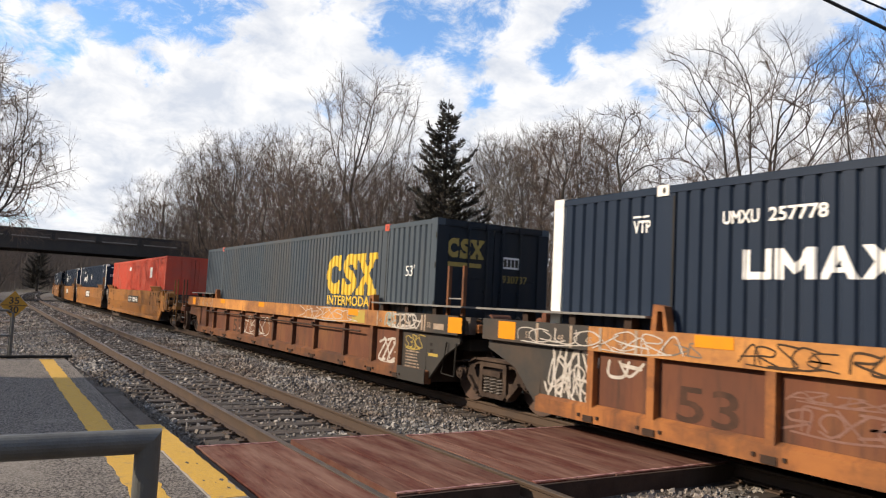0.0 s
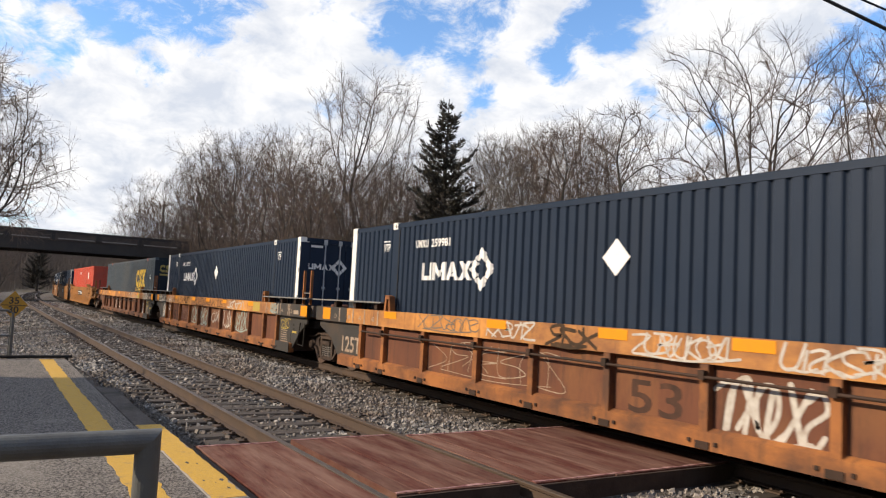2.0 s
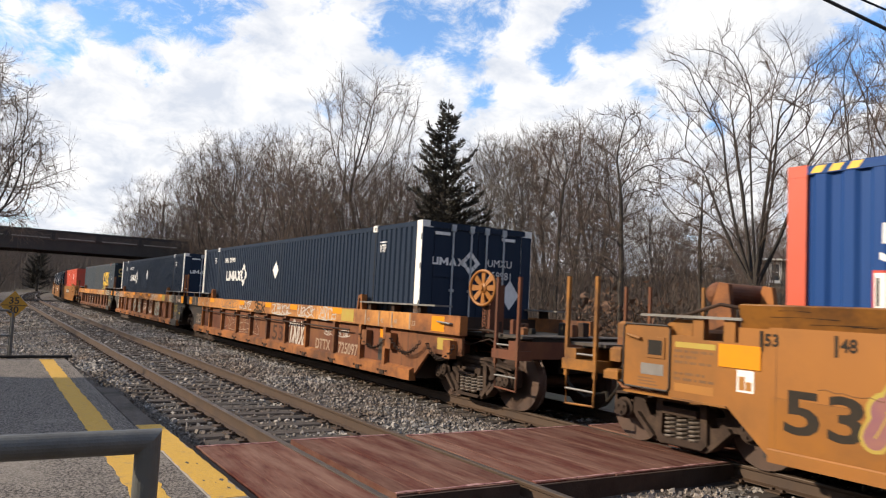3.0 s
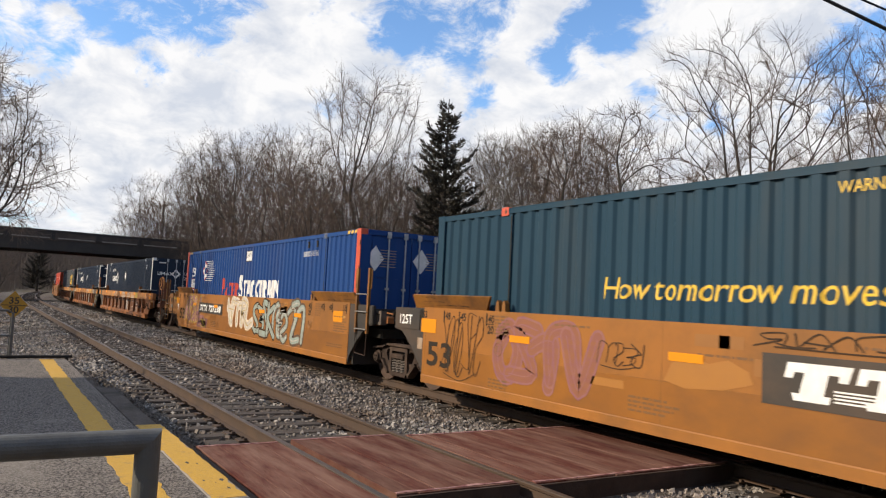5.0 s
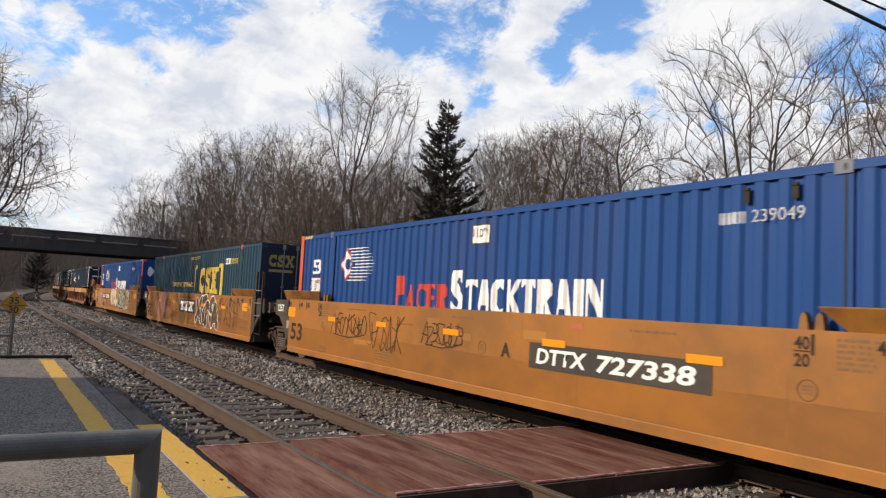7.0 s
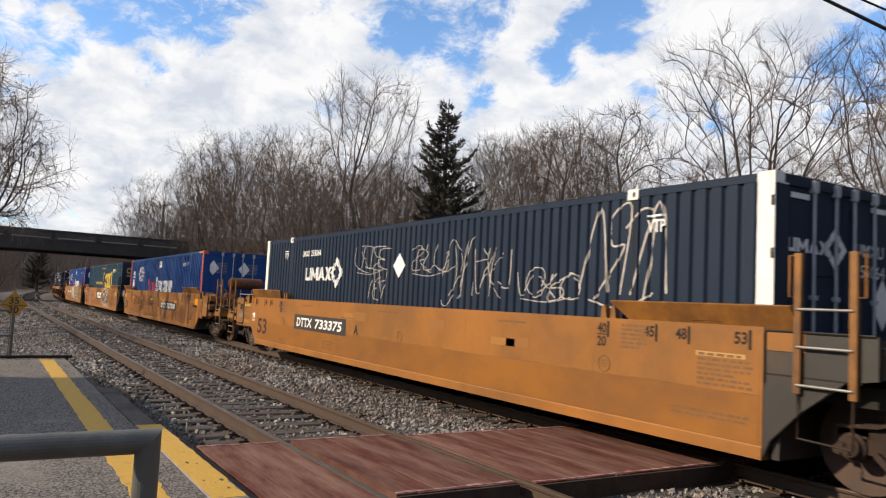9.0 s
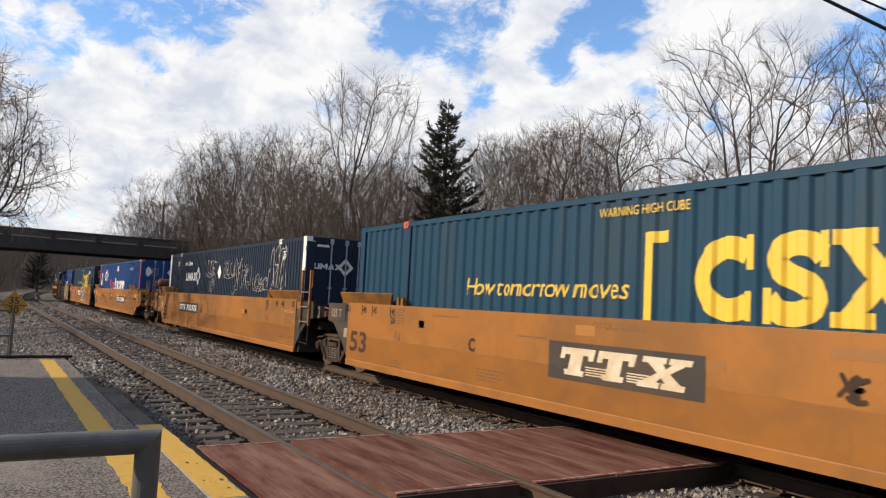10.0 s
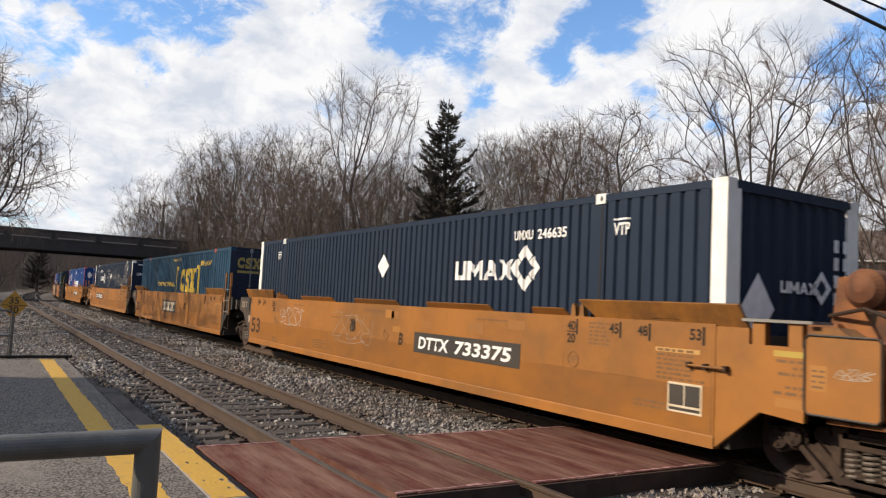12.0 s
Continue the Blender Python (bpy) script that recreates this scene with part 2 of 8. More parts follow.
ASPHALT = mat("platform_asphalt", (0.245, 0.216, 0.190), (0.040, 0.035, 0.031), 54, 0.92, bump=0.8, bscale=70, dirt=(0.240, 0.212, 0.182), dscale=0.5, damount=0.22, spec=0.2, hard=0.09)
TAR = mat("crumbled_black_asphalt", (0.034, 0.031, 0.028), (0.150, 0.132, 0.115), 36, 0.92, bump=0.9, bscale=45, dirt=(0.085, 0.070, 0.056), dscale=1.2, damount=0.35, spec=0.2, hard=0.13)
CONCRETE = mat("kerb_concrete", (0.252, 0.224, 0.196), (0.182, 0.161, 0.140), 5, 0.85, bump=0.3, bscale=60)
TAR_EDGE = mat("weathered_edge", (0.115, 0.096, 0.082), (0.062, 0.052, 0.045), 20, 0.9, bump=0.6, bscale=40, dirt=(0.04, 0.035, 0.03), dscale=2.0, damount=0.35, spec=0.2)
LINE_YELLOW = mat("yellow_platform_line", (0.520, 0.300, 0.030), (0.430, 0.250, 0.036), 26, 0.8, bump=0.5, bscale=70, dirt=(0.190, 0.140, 0.080), dscale=8.0, damount=0.10)
RAILING = mat("grey_railing_paint", (0.078, 0.080, 0.076), (0.100, 0.099, 0.093), 8, 0.5, bump=0.12, bscale=50, dirt=(0.056, 0.052, 0.049), dscale=3, damount=0.25)
SIGN = mat("sign_yellow", (0.420, 0.217, 0.010), (0.350, 0.189, 0.021), 6, 0.5, bump=0)
BRIDGE = mat("bridge_concrete", (0.080, 0.060, 0.050), (0.050, 0.039, 0.034), 0.8, 0.85, bump=0.2, bscale=6, dirt=(0.035, 0.032, 0.028), dscale=0.4, damount=0.35)
GIRDER = mat("bridge_girder", (0.021, 0.018, 0.017), (0.035, 0.028, 0.023), 1, 0.7, bump=0.1)
BARK = mat("grey_bark", (0.046, 0.037, 0.031), (0.028, 0.023, 0.019), 6, 0.9, bump=0.3, bscale=20, vary=0.25)
TWIG = mat("winter_twigs", (0.110, 0.077, 0.058), (0.070, 0.050, 0.039), 0.6, 0.9, bump=0, vary=0.25)
PALE_BARK = mat("pale_bark", (0.115, 0.096, 0.078), (0.068, 0.055, 0.045), 5, 0.9, bump=0.3, bscale=20, vary=0.2)
NEEDLE = mat("dark_evergreen", (0.021, 0.019, 0.013), (0.036, 0.029, 0.020), 3, 0.8, bump=0, vary=0.2)
DEAD_LEAF = mat("dry_brown_leaves", (0.119, 0.059, 0.032), (0.077, 0.042, 0.025), 3, 0.8, bump=0)
BRUSH = mat("winter_brush", (0.104, 0.077, 0.060), (0.066, 0.049, 0.039), 0.8, 0.9, bump=0)
GROUND = mat("leaf_littered_ground", (0.070, 0.050, 0.034), (0.040, 0.031, 0.022), 0.8, 0.95, bump=0.6, bscale=6, dirt=(0.070, 0.066, 0.035), dscale=0.2, damount=0.3)
SIDING = mat("tan_siding", (0.175, 0.150, 0.110), (0.140, 0.120, 0.088), 2, 0.7, bump=0.05)
SHINGLE = mat("brown_shingles", (0.135, 0.100, 0.085), (0.092, 0.070, 0.060), 4, 0.9, bump=0.3, bscale=12)
BRICK = mat("chimney_brick", (0.154, 0.049, 0.032), (0.112, 0.042, 0.028), 5, 0.85, bump=0.2)
GLASS = mat("window_glass", (0.030, 0.035, 0.040), (0.050, 0.055, 0.060), 3, 0.08, bump=0, spec=0.8)
CABLE = mat("black_cable", (0.012, 0.012, 0.013), None, 3, 0.6, bump=0)
SPRAY_W = mat("white_spray", (0.50, 0.47, 0.425), (0.31, 0.26, 0.21), 10, 0.7, bump=0)
SPRAY_K = mat("black_spray", (0.030, 0.023, 0.018), (0.075, 0.044, 0.024), 10, 0.7, bump=0, spec=0.1)
SPRAY_P = mat("purple_spray", (0.190, 0.070, 0.100), (0.250, 0.105, 0.075), 4, 0.7, bump=0)
SPRAY_C = mat("pale_cyan_spray", (0.235, 0.325, 0.300), (0.20, 0.19, 0.15), 8, 0.7, bump=0)
SPRAY_Y = mat("yellow_green_spray", (0.350, 0.280, 0.042), (0.364, 0.231, 0.042), 6, 0.7, bump=0)
SPRAY_G = mat("grey_spray", (0.112, 0.091, 0.070), (0.154, 0.119, 0.084), 6, 0.7, bump=0)
TOUCH_UP = mat("touch_up_paint", (0.325, 0.138, 0.022), (0.30, 0.128, 0.024), 4, 0.5, bump=0)
TOUCH_DARK = mat("brownish_touch_up", (0.235, 0.098, 0.02), (0.25, 0.105, 0.022), 4, 0.5, bump=0)
FADED_BLACK = mat("faded_black_paint", (0.024, 0.021, 0.018), (0.038, 0.030, 0.022), 5, 0.7, bump=0, spec=0.1)
LOWER_YELLOW = mat("freight_car_lower_yellow", (0.275, 0.108, 0.017), (0.235, 0.092, 0.016), 1.3, 0.42, bump=0.03, bscale=15,
                   dirt=(0.18, 0.075, 0.02), dscale=1.0, damount=0.38, stretch=(0.5, 1, 0.8), spec=0.4)
SPRAY_O = mat("brownish_orange_spray", (0.225, 0.085, 0.030), (0.20, 0.070, 0.060), 5, 0.7, bump=0, stretch=(0.5, 1, 3))
SPRAY_D = mat("streaky_dark_spray", (0.032, 0.025, 0.020), (0.13, 0.066, 0.028), 5, 0.7, bump=0, stretch=(3, 1, 0.5))
CREAM_TXT = mat("worn_cream_lettering", (0.62, 0.55, 0.43), (0.45, 0.33, 0.19), 5, 0.6, bump=0)
FAR_BRUSH = mat("distant_winter_woods", (0.084, 0.064, 0.052), (0.058, 0.045, 0.038), 0.5, 0.9, bump=0)
DIRTY_GRATE = mat("dirty_grating", (0.085, 0.072, 0.060), (0.050, 0.042, 0.035), 5, 0.7, bump=0.15, spec=0.2)
# ---- mesh helpers ----
from mathutils.geometry import tessellate_polygon


class Shape:
    def __init__(self):
        self.v, self.f = [], []

    def add(self, verts, faces):
        n = len(self.v)
        self.v.extend(verts)
        self.f.extend([tuple(i + n for i in q) for q in faces])
        return self

    def box(self, x0, x1, y0, y1, z0, z1):
        return self.add([(x, y, z) for z in (z0, z1) for y in (y0, y1) for x in (x0, x1)],
                        [(0, 2, 3, 1), (4, 5, 7, 6), (0, 1, 5, 4), (2, 6, 7, 3), (0, 4, 6, 2), (1, 3, 7, 5)])

    def chamfer(self, x0, x1, y0, y1, z0, z1, c=0.02):
        """A block with its upper edges worn off."""
        v = [(x, y, z0) for y in (y0, y1) for x in (x0, x1)] + [(x, y, z1 - c) for y in (y0, y1) for x in (x0, x1)]
        v += [(x, y, z1) for y in (y0 + c, y1 - c) for x in (x0 + c, x1 - c)]
        f = [(0, 2, 3, 1), (8, 9, 11, 10)]
        for k in (0, 4):
            f += [(k, k + 1, k + 5, k + 4), (k + 1, k + 3, k + 7, k + 5), (k + 3, k + 2, k + 6, k + 7), (k + 2, k, k + 4, k + 6)]
        return self.add(v, f)

    def prism(self, pts, a, b, axis="y"):
        """A flat outline pushed from a to b along an axis; the outline is given in the two other axes, in order."""
        def at(p, w):
            return {"x": (w, p[0], p[1]), "y": (p[0], w, p[1]), "z": (p[0], p[1], w)}[axis]
        n = len(pts)
        v = [at(p, a) for p in pts] + [at(p, b) for p in pts]
        f = [tuple(range(n)), tuple(range(2 * n - 1, n - 1, -1))] + [(i, (i + 1) % n, n + (i + 1) % n, n + i) for i in range(n)]
        return self.add(v, f)

    def plate(self, outer, holes, a, b):
        """A flat outline in x and z with holes through it, from y = a to y = b."""
        rings = [outer] + holes
        flat = [p for q in rings for p in q]
        n = len(flat)
        tris = tessellate_polygon([[Vector((p[0], p[1], 0)) for p in q] for q in rings])
        f = [tuple(t) for t in tris] + [tuple(n + i for i in reversed(t)) for t in tris]
        k = 0
        for q in rings:
            m = len(q)
            f += [(k + i, k + (i + 1) % m, n + k + (i + 1) % m, n + k + i) for i in range(m)]
            k += m
        return self.add([(p[0], a, p[1]) for p in flat] + [(p[0], b, p[1]) for p in flat], f)

    def path(self, pts, r, n=8, caps=True):
        """A round bar along points; r: one radius, or one a point."""
        pts = [Vector(p) for p in pts]
        rs = r if isinstance(r, (list, tuple)) else [r] * len(pts)
        v, f = [], []
        for i, p in enumerate(pts):
            d = (pts[min(i + 1, len(pts) - 1)] - pts[max(i - 1, 0)]).normalized()
            a = d.cross(Vector((0, 0, 1)) if abs(d.z) < 0.9 else Vector((1, 0, 0))).normalized()
            b = d.cross(a)
            for k in range(n):
                t = 2 * math.pi * k / n
                v.append(tuple(p + (a * math.cos(t) + b * math.sin(t)) * rs[i]))
        for i in range(len(pts) - 1):
            for k in range(n):
                f.append((i * n + k, i * n + (k + 1) % n, (i + 1) * n + (k + 1) % n, (i + 1) * n + k))
        if caps:
            f += [tuple(range(n)), tuple(range((len(pts) - 1) * n, len(pts) * n))]
        return self.add(v, f)

    def ring(self, centre, axis, big, small, n=20, m=6):
        c, d = Vector(centre), Vector(axis).normalized()
        a = d.cross(Vector((0, 0, 1)) if abs(d.z) < 0.9 else Vector((1, 0, 0))).normalized()
        b = d.cross(a)
        v, f = [], []
        for i in range(n):
            t = 2 * math.pi * i / n
            o = a * math.cos(t) + b * math.sin(t)
            for k in range(m):
                s = 2 * math.pi * k / m
                v.append(tuple(c + o * (big + small * math.cos(s)) + d * small * math.sin(s)))
        for i in range(n):
            for k in range(m):
                f.append((i * m + k, i * m + (k + 1) % m, ((i + 1) % n) * m + (k + 1) % m, ((i + 1) % n) * m + k))
        return self.add(v, f)

    def lathe(self, profile, centre, axis="y", n=28):
        """Rings of (along, radius) about an axis."""
        v, f = [], []
        for w, r in profile:
            for k in range(n):
                t = 2 * math.pi * k / n
                p = {"y": (r * math.cos(t), w, r * math.sin(t)), "x": (w, r * math.cos(t), r * math.sin(t)), "z": (r * math.cos(t), r * math.sin(t), w)}[axis]
                v.append((p[0] + centre[0], p[1] + centre[1], p[2] + centre[2]))
        for i in range(len(profile) - 1):
            for k in range(n):
                f.append((i * n + k, i * n + (k + 1) % n, (i + 1) * n + (k + 1) % n, (i + 1) * n + k))
        f += [tuple(range(n)), tuple(range((len(profile) - 1) * n, len(profile) * n))]
        return self.add(v, f)

    def mesh(self, name):
        me = bpy.data.meshes.new(name)
        me.from_pydata(self.v, [], self.f)
        if len(self.f) < 4000:
            bm = bmesh.new()
            bm.from_mesh(me)
            bmesh.ops.recalc_face_normals(bm, faces=bm.faces)
            bm.to_mesh(me)
            bm.free()
        return me


def part(name, shape, material, parent=None, label="", smooth=False):
    me = shape if isinstance(shape, bpy.types.Mesh) else shape.mesh(name)
    if not me.materials:
        me.materials.append(material)
    if smooth:
        me.shade_smooth()
    ob = new(name, me)
    if parent:
        ob.parent = parent
    if label:
        tagged(ob, label)
    return ob


def S():
    return Shape()


def thing(name, label, category, m=None, group="", kind=""):
    ob = tagged(new(name), label, category, group, kind)
    ob.empty_display_size = 0.2
    if m:
        ob.matrix_basis = m
    return ob


# ---- plan: tracks run along x, then bend away ----
BEND_AT, BEND_R = 60.0, 1100.0
TRACK_Y = 4.43
HALF_GAUGE = 0.7535


def along(s, off=0.0):
    """Place and heading on the line at s metres, off metres to its left."""
    if s <= BEND_AT:
        return s, off, 0.0
    a = (s - BEND_AT) / BEND_R
    return BEND_AT + (BEND_R + off) * math.sin(a), -BEND_R + (BEND_R + off) * math.cos(a), -a


def smooth01(t):
    t = max(0.0, min(1.0, t))
    return t * t * (3 - 2 * t)


def ground_z(x, y):
    z = -0.55
    z += 2.6 * smooth01((-7 - y) / 24) + 3.0 * smooth01((-34 - y) / 50)
    d = math.hypot(x, y)
    z += 16 * smooth01((d - 170) / 220)
    if x > 20:
        z += 1.5 * smooth01((y - 13) / 10)
    z += 0.12 * noise.noise((x * 0.15, y * 0.15, 0))
    if x < 30 and y > 5.5 and y < 24:
        z = min(z, -0.4)
    return z


def build_ground():
    xs = [-600, -300, -150, -80] + [-50 + 4 * i for i in range(60)] + [200, 225, 250, 300, 350, 420, 600, 1000, 2500]
    ys = [-2500, -1000, -600, -400, -300, -200, -150, -110, -90] + [-76 + 4 * i for i in range(36)] + [75, 90, 120, 200, 400, 1000, 2500]
    v = [(x, y, ground_z(x, y)) for y in ys for x in xs]
    n = len(xs)
    f = [(j * n + i, j * n + i + 1, (j + 1) * n + i + 1, (j + 1) * n + i) for j in range(len(ys) - 1) for i in range(n - 1)]
    ob = part("ground", S().add(v, f), GROUND, smooth=True)
    tagged(ob, "leaf-littered winter ground rising to wooded hills", "ground", kind="structure")


def bed_z(y):
    """Height of the ballast across both tracks."""
    if y > TRACK_Y + 1.35:
        return -0.235 - 0.16 * min(1.0, (y - TRACK_Y - 1.35) / 0.9)
    if y < -1.6:
        return -0.20 - 0.45 * min(1.0, (-1.6 - y) / 1.4)
    mid = abs((y - TRACK_Y / 2) / 1.0)
    return -0.215 + 0.035 * max(0.0, 1 - mid)


def build_ballast():
    offs = [-3.6, -3.0, -2.3, -1.6, -0.8, 0, 0.8, 1.3, 1.8, 2.2, 2.6, 3.1, 3.7, 4.4, 5.0, 5.8, 6.3, 6.9, 8.5, 11.0]
    ss = [-40 + 1.0 * i for i in range(70)] + [30 + 3 * i for i in range(24)] + [105 + 6 * i for i in range(30)]
    v, f = [], []
    for s in ss:
        for o in offs:
            x, y, _ = along(s, o)
            z = bed_z(o) + 0.018 * noise.noise((s * 1.7, o * 1.7, 3))
            if o > 6.5 and s < 17.2:
                z = -0.48
            v.append((x, y, z))
    n = len(offs)
    f = [(j * n + i, j * n + i + 1, (j + 1) * n + i + 1, (j + 1) * n + i) for j in range(len(ss) - 1) for i in range(n - 1)]
    bed = part("ballast_bed", S().add(v, f), BED)
    tagged(bed, "grey crushed stone ballast under both tracks", "ballast", kind="structure")
    # loose stones lying on the bed
    rng = np.random.default_rng(4)
    count = 68000
    s = 2.0 + 38.0 * rng.random(count) ** 1.7
    o = rng.uniform(-1.0, 6.25, count)
    far = rng.random(count) < 0.16
    s = np.where(far, rng.uniform(16.8, 40, count), s)
    o = np.where(far, rng.uniform(5.4, 9.5, count), o)
    deep = rng.random(count) < 0.14
    s = np.where(deep, rng.uniform(38, 85, count), s)
    o = np.where(deep, rng.uniform(1.2, 9.5, count), o)
    keep = np.ones(count, bool)
    for t in (0.0, TRACK_Y):
        for side in (-HALF_GAUGE, HALF_GAUGE):
            keep &= np.abs(o - t - side) > 0.10
    keep &= ~((s > 5.3) & (s < 8.1) & (o > -0.8))
    keep &= ~((s < 17.0) & (o > 6.2))
    in_track = (np.abs(o - TRACK_Y) < 1.3) | (np.abs(o) < 1.3)
    keep &= ~(in_track & (np.mod(s - 1.0, 0.53) < 0.25) & (rng.random(count) < 0.95))
    keep &= ~(in_track & (rng.random(count) < 0.45))
    s, o = s[keep], o[keep]
    n = len(s)
    z = np.array([bed_z(q) for q in o]) + rng.uniform(-0.004, 0.02, n)
    cube = np.array([(x, y, w) for w in (-1, 1) for y in (-1, 1) for x in (-1, 1)], float)
    size = rng.uniform(0.010, 0.027, (n, 1, 1)) * (1 + 0.3 * (s > 14) + 0.9 * (s > 38))[:, None, None] * rng.uniform(0.7, 1.35, (n, 1, 3))
    pts = cube[None] * rng.uniform(0.45, 1.15, (n, 8, 1)) * size
    q = rng.normal(size=(n, 4))
    q /= np.linalg.norm(q, axis=1)[:, None]
    w, x, y, k = q.T
    rot = np.stack([1 - 2 * (y * y + k * k), 2 * (x * y - k * w), 2 * (x * k + y * w), 2 * (x * y + k * w), 1 - 2 * (x * x + k * k), 2 * (y * k - x * w),
                    2 * (x * k - y * w), 2 * (y * k + x * w), 1 - 2 * (x * x + y * y)], 1).reshape(n, 3, 3)
    pts = np.einsum("nij,nkj->nki", rot, pts) + np.stack([s, o, z], 1)[:, None]
    quad = np.array([(0, 2, 3, 1), (4, 5, 7, 6), (0, 1, 5, 4), (2, 6, 7, 3), (0, 4, 6, 2), (1, 3, 7, 5)])
    faces = (quad[None] + 8 * np.arange(n)[:, None, None]).reshape(-1, 4)
    me = bpy.data.meshes.new("ballast_stones")
    me.from_pydata(pts.reshape(-1, 3).tolist(), [], faces.tolist())
    ob = part("ballast_stones", me, STONE_LOOSE)
    tagged(ob, "loose grey and white crushed stones", "ballast stones", kind="stuff")


def stone_material():
    m = mat("loose_ballast_stone", (0.275, 0.255, 0.232), (0.185, 0.168, 0.150), 9, 0.85, bump=0.2, bscale=80, dirt=(0.115, 0.085, 0.064), dscale=0.5, damount=0.42)
    nt = m.node_tree
    g = nt.nodes.new("ShaderNodeNewGeometry")
    r = nt.nodes.new("ShaderNodeMapRange")
    r.inputs[3].default_value, r.inputs[4].default_value = 0.30, 1.60
    nt.links.new(g.outputs["Random Per Island"], r.inputs[0])
    h = nt.nodes.new("ShaderNodeHueSaturation")
    b = nt.nodes["Principled BSDF"]
    src = b.inputs["Base Color"].links[0].from_socket
    nt.links.new(src, h.inputs["Color"])
    nt.links.new(r.outputs[0], h.inputs["Value"])
    nt.links.new(h.outputs[0], b.inputs["Base Color"])
    return m


STONE_LOOSE = stone_material()


def rail_shape(off, profile, s0=-40.0):
    ss = [s0, 0, 15, 30, 45] + [60 + 5 * i for i in range(42)]
    v, n = [], len(profile)
    for s in ss:
        x, y, h = along(s, off)
        for py, pz in profile:
            v.append((x - math.sin(h) * py, y + math.cos(h) * py, pz))
    f = [(i * n + k, i * n + (k + 1) % n, (i + 1) * n + (k + 1) % n, (i + 1) * n + k) for i in range(len(ss) - 1) for k in range(n)]
    f += [tuple(range(n)), tuple(range((len(ss) - 1) * n, len(ss) * n))]
    return S().add(v, f)


RAIL_BODY = [(-0.07, -0.171), (0.07, -0.171), (0.07, -0.160), (0.012, -0.145), (0.009, -0.05), (0.033, -0.036), (0.036, -0.010),
             (-0.036, -0.010), (-0.033, -0.036), (-0.009, -0.05), (-0.012, -0.145), (-0.07, -0.160)]
RAIL_HEAD = [(-0.036, -0.010), (0.036, -0.010), (0.034, -0.003), (0.024, 0.0), (-0.024, 0.0), (-0.034, -0.003)]


def build_track(name, off, label):
    track = thing(name, label, "railway track", kind="structure")
    for side in (-HALF_GAUGE, HALF_GAUGE):
        rail = part("rail", rail_shape(off + side, RAIL_BODY), RAIL_SIDE, track, "rust-brown steel rail")
        part("rail_head", rail_shape(off + side, RAIL_HEAD), RAIL_TOP, rail, "worn bright running surface")
    rng = random.Random(int(off * 10) + 3)
    ties = [S().chamfer(-0.115, 0.115, -1.3, 1.3, -0.36, -0.185 - 0.004 * k, 0.015 + 0.004 * k).mesh("tie") for k in range(3)]
    plate = S().box(-0.09, 0.09, -0.18, 0.18, -0.186, -0.168)
    for dx in (-0.06, 0.06):
        for dy in (-0.095, 0.095):
            plate.box(dx - 0.015, dx + 0.015, dy - 0.02, dy + 0.02, -0.17, -0.145)
    plate = plate.mesh("tie_plate")
    count = 150 if off else 110
    for i in range(count):
        s = 1.0 + 0.53 * i + 0.12
        x, y, h = along(s, off)
        ob = part("tie", ties[rng.randrange(3)], TIE, track)
        ob.matrix_basis = pose(x, y, rng.uniform(-0.008, 0.004), 0, 0, math.degrees(h) + rng.uniform(-1.2, 1.2))
        if i < 60:
            for side in (-HALF_GAUGE, HALF_GAUGE):
                part("tie_plate", plate, RAIL_SIDE, ob).matrix_basis = pose(0, side, 0)
    # the rest of the ties, small with distance
    rest = S()
    for i in range(count, 400):
        x, y, h = along(1.0 + 0.53 * i, off)
        c, n = math.cos(h), math.sin(h)
        rest.add([(x + dx * c - dy * n, y + dx * n + dy * c, z) for z in (-0.3, -0.19) for dy in (-1.3, 1.3) for dx in (-0.11, 0.11)],
                 [(4, 5, 7, 6), (0, 1, 5, 4), (2, 6, 7, 3), (0, 4, 6, 2), (1, 3, 7, 5)])
    tagged(part("far_ties", rest, TIE, track), kind="stuff")


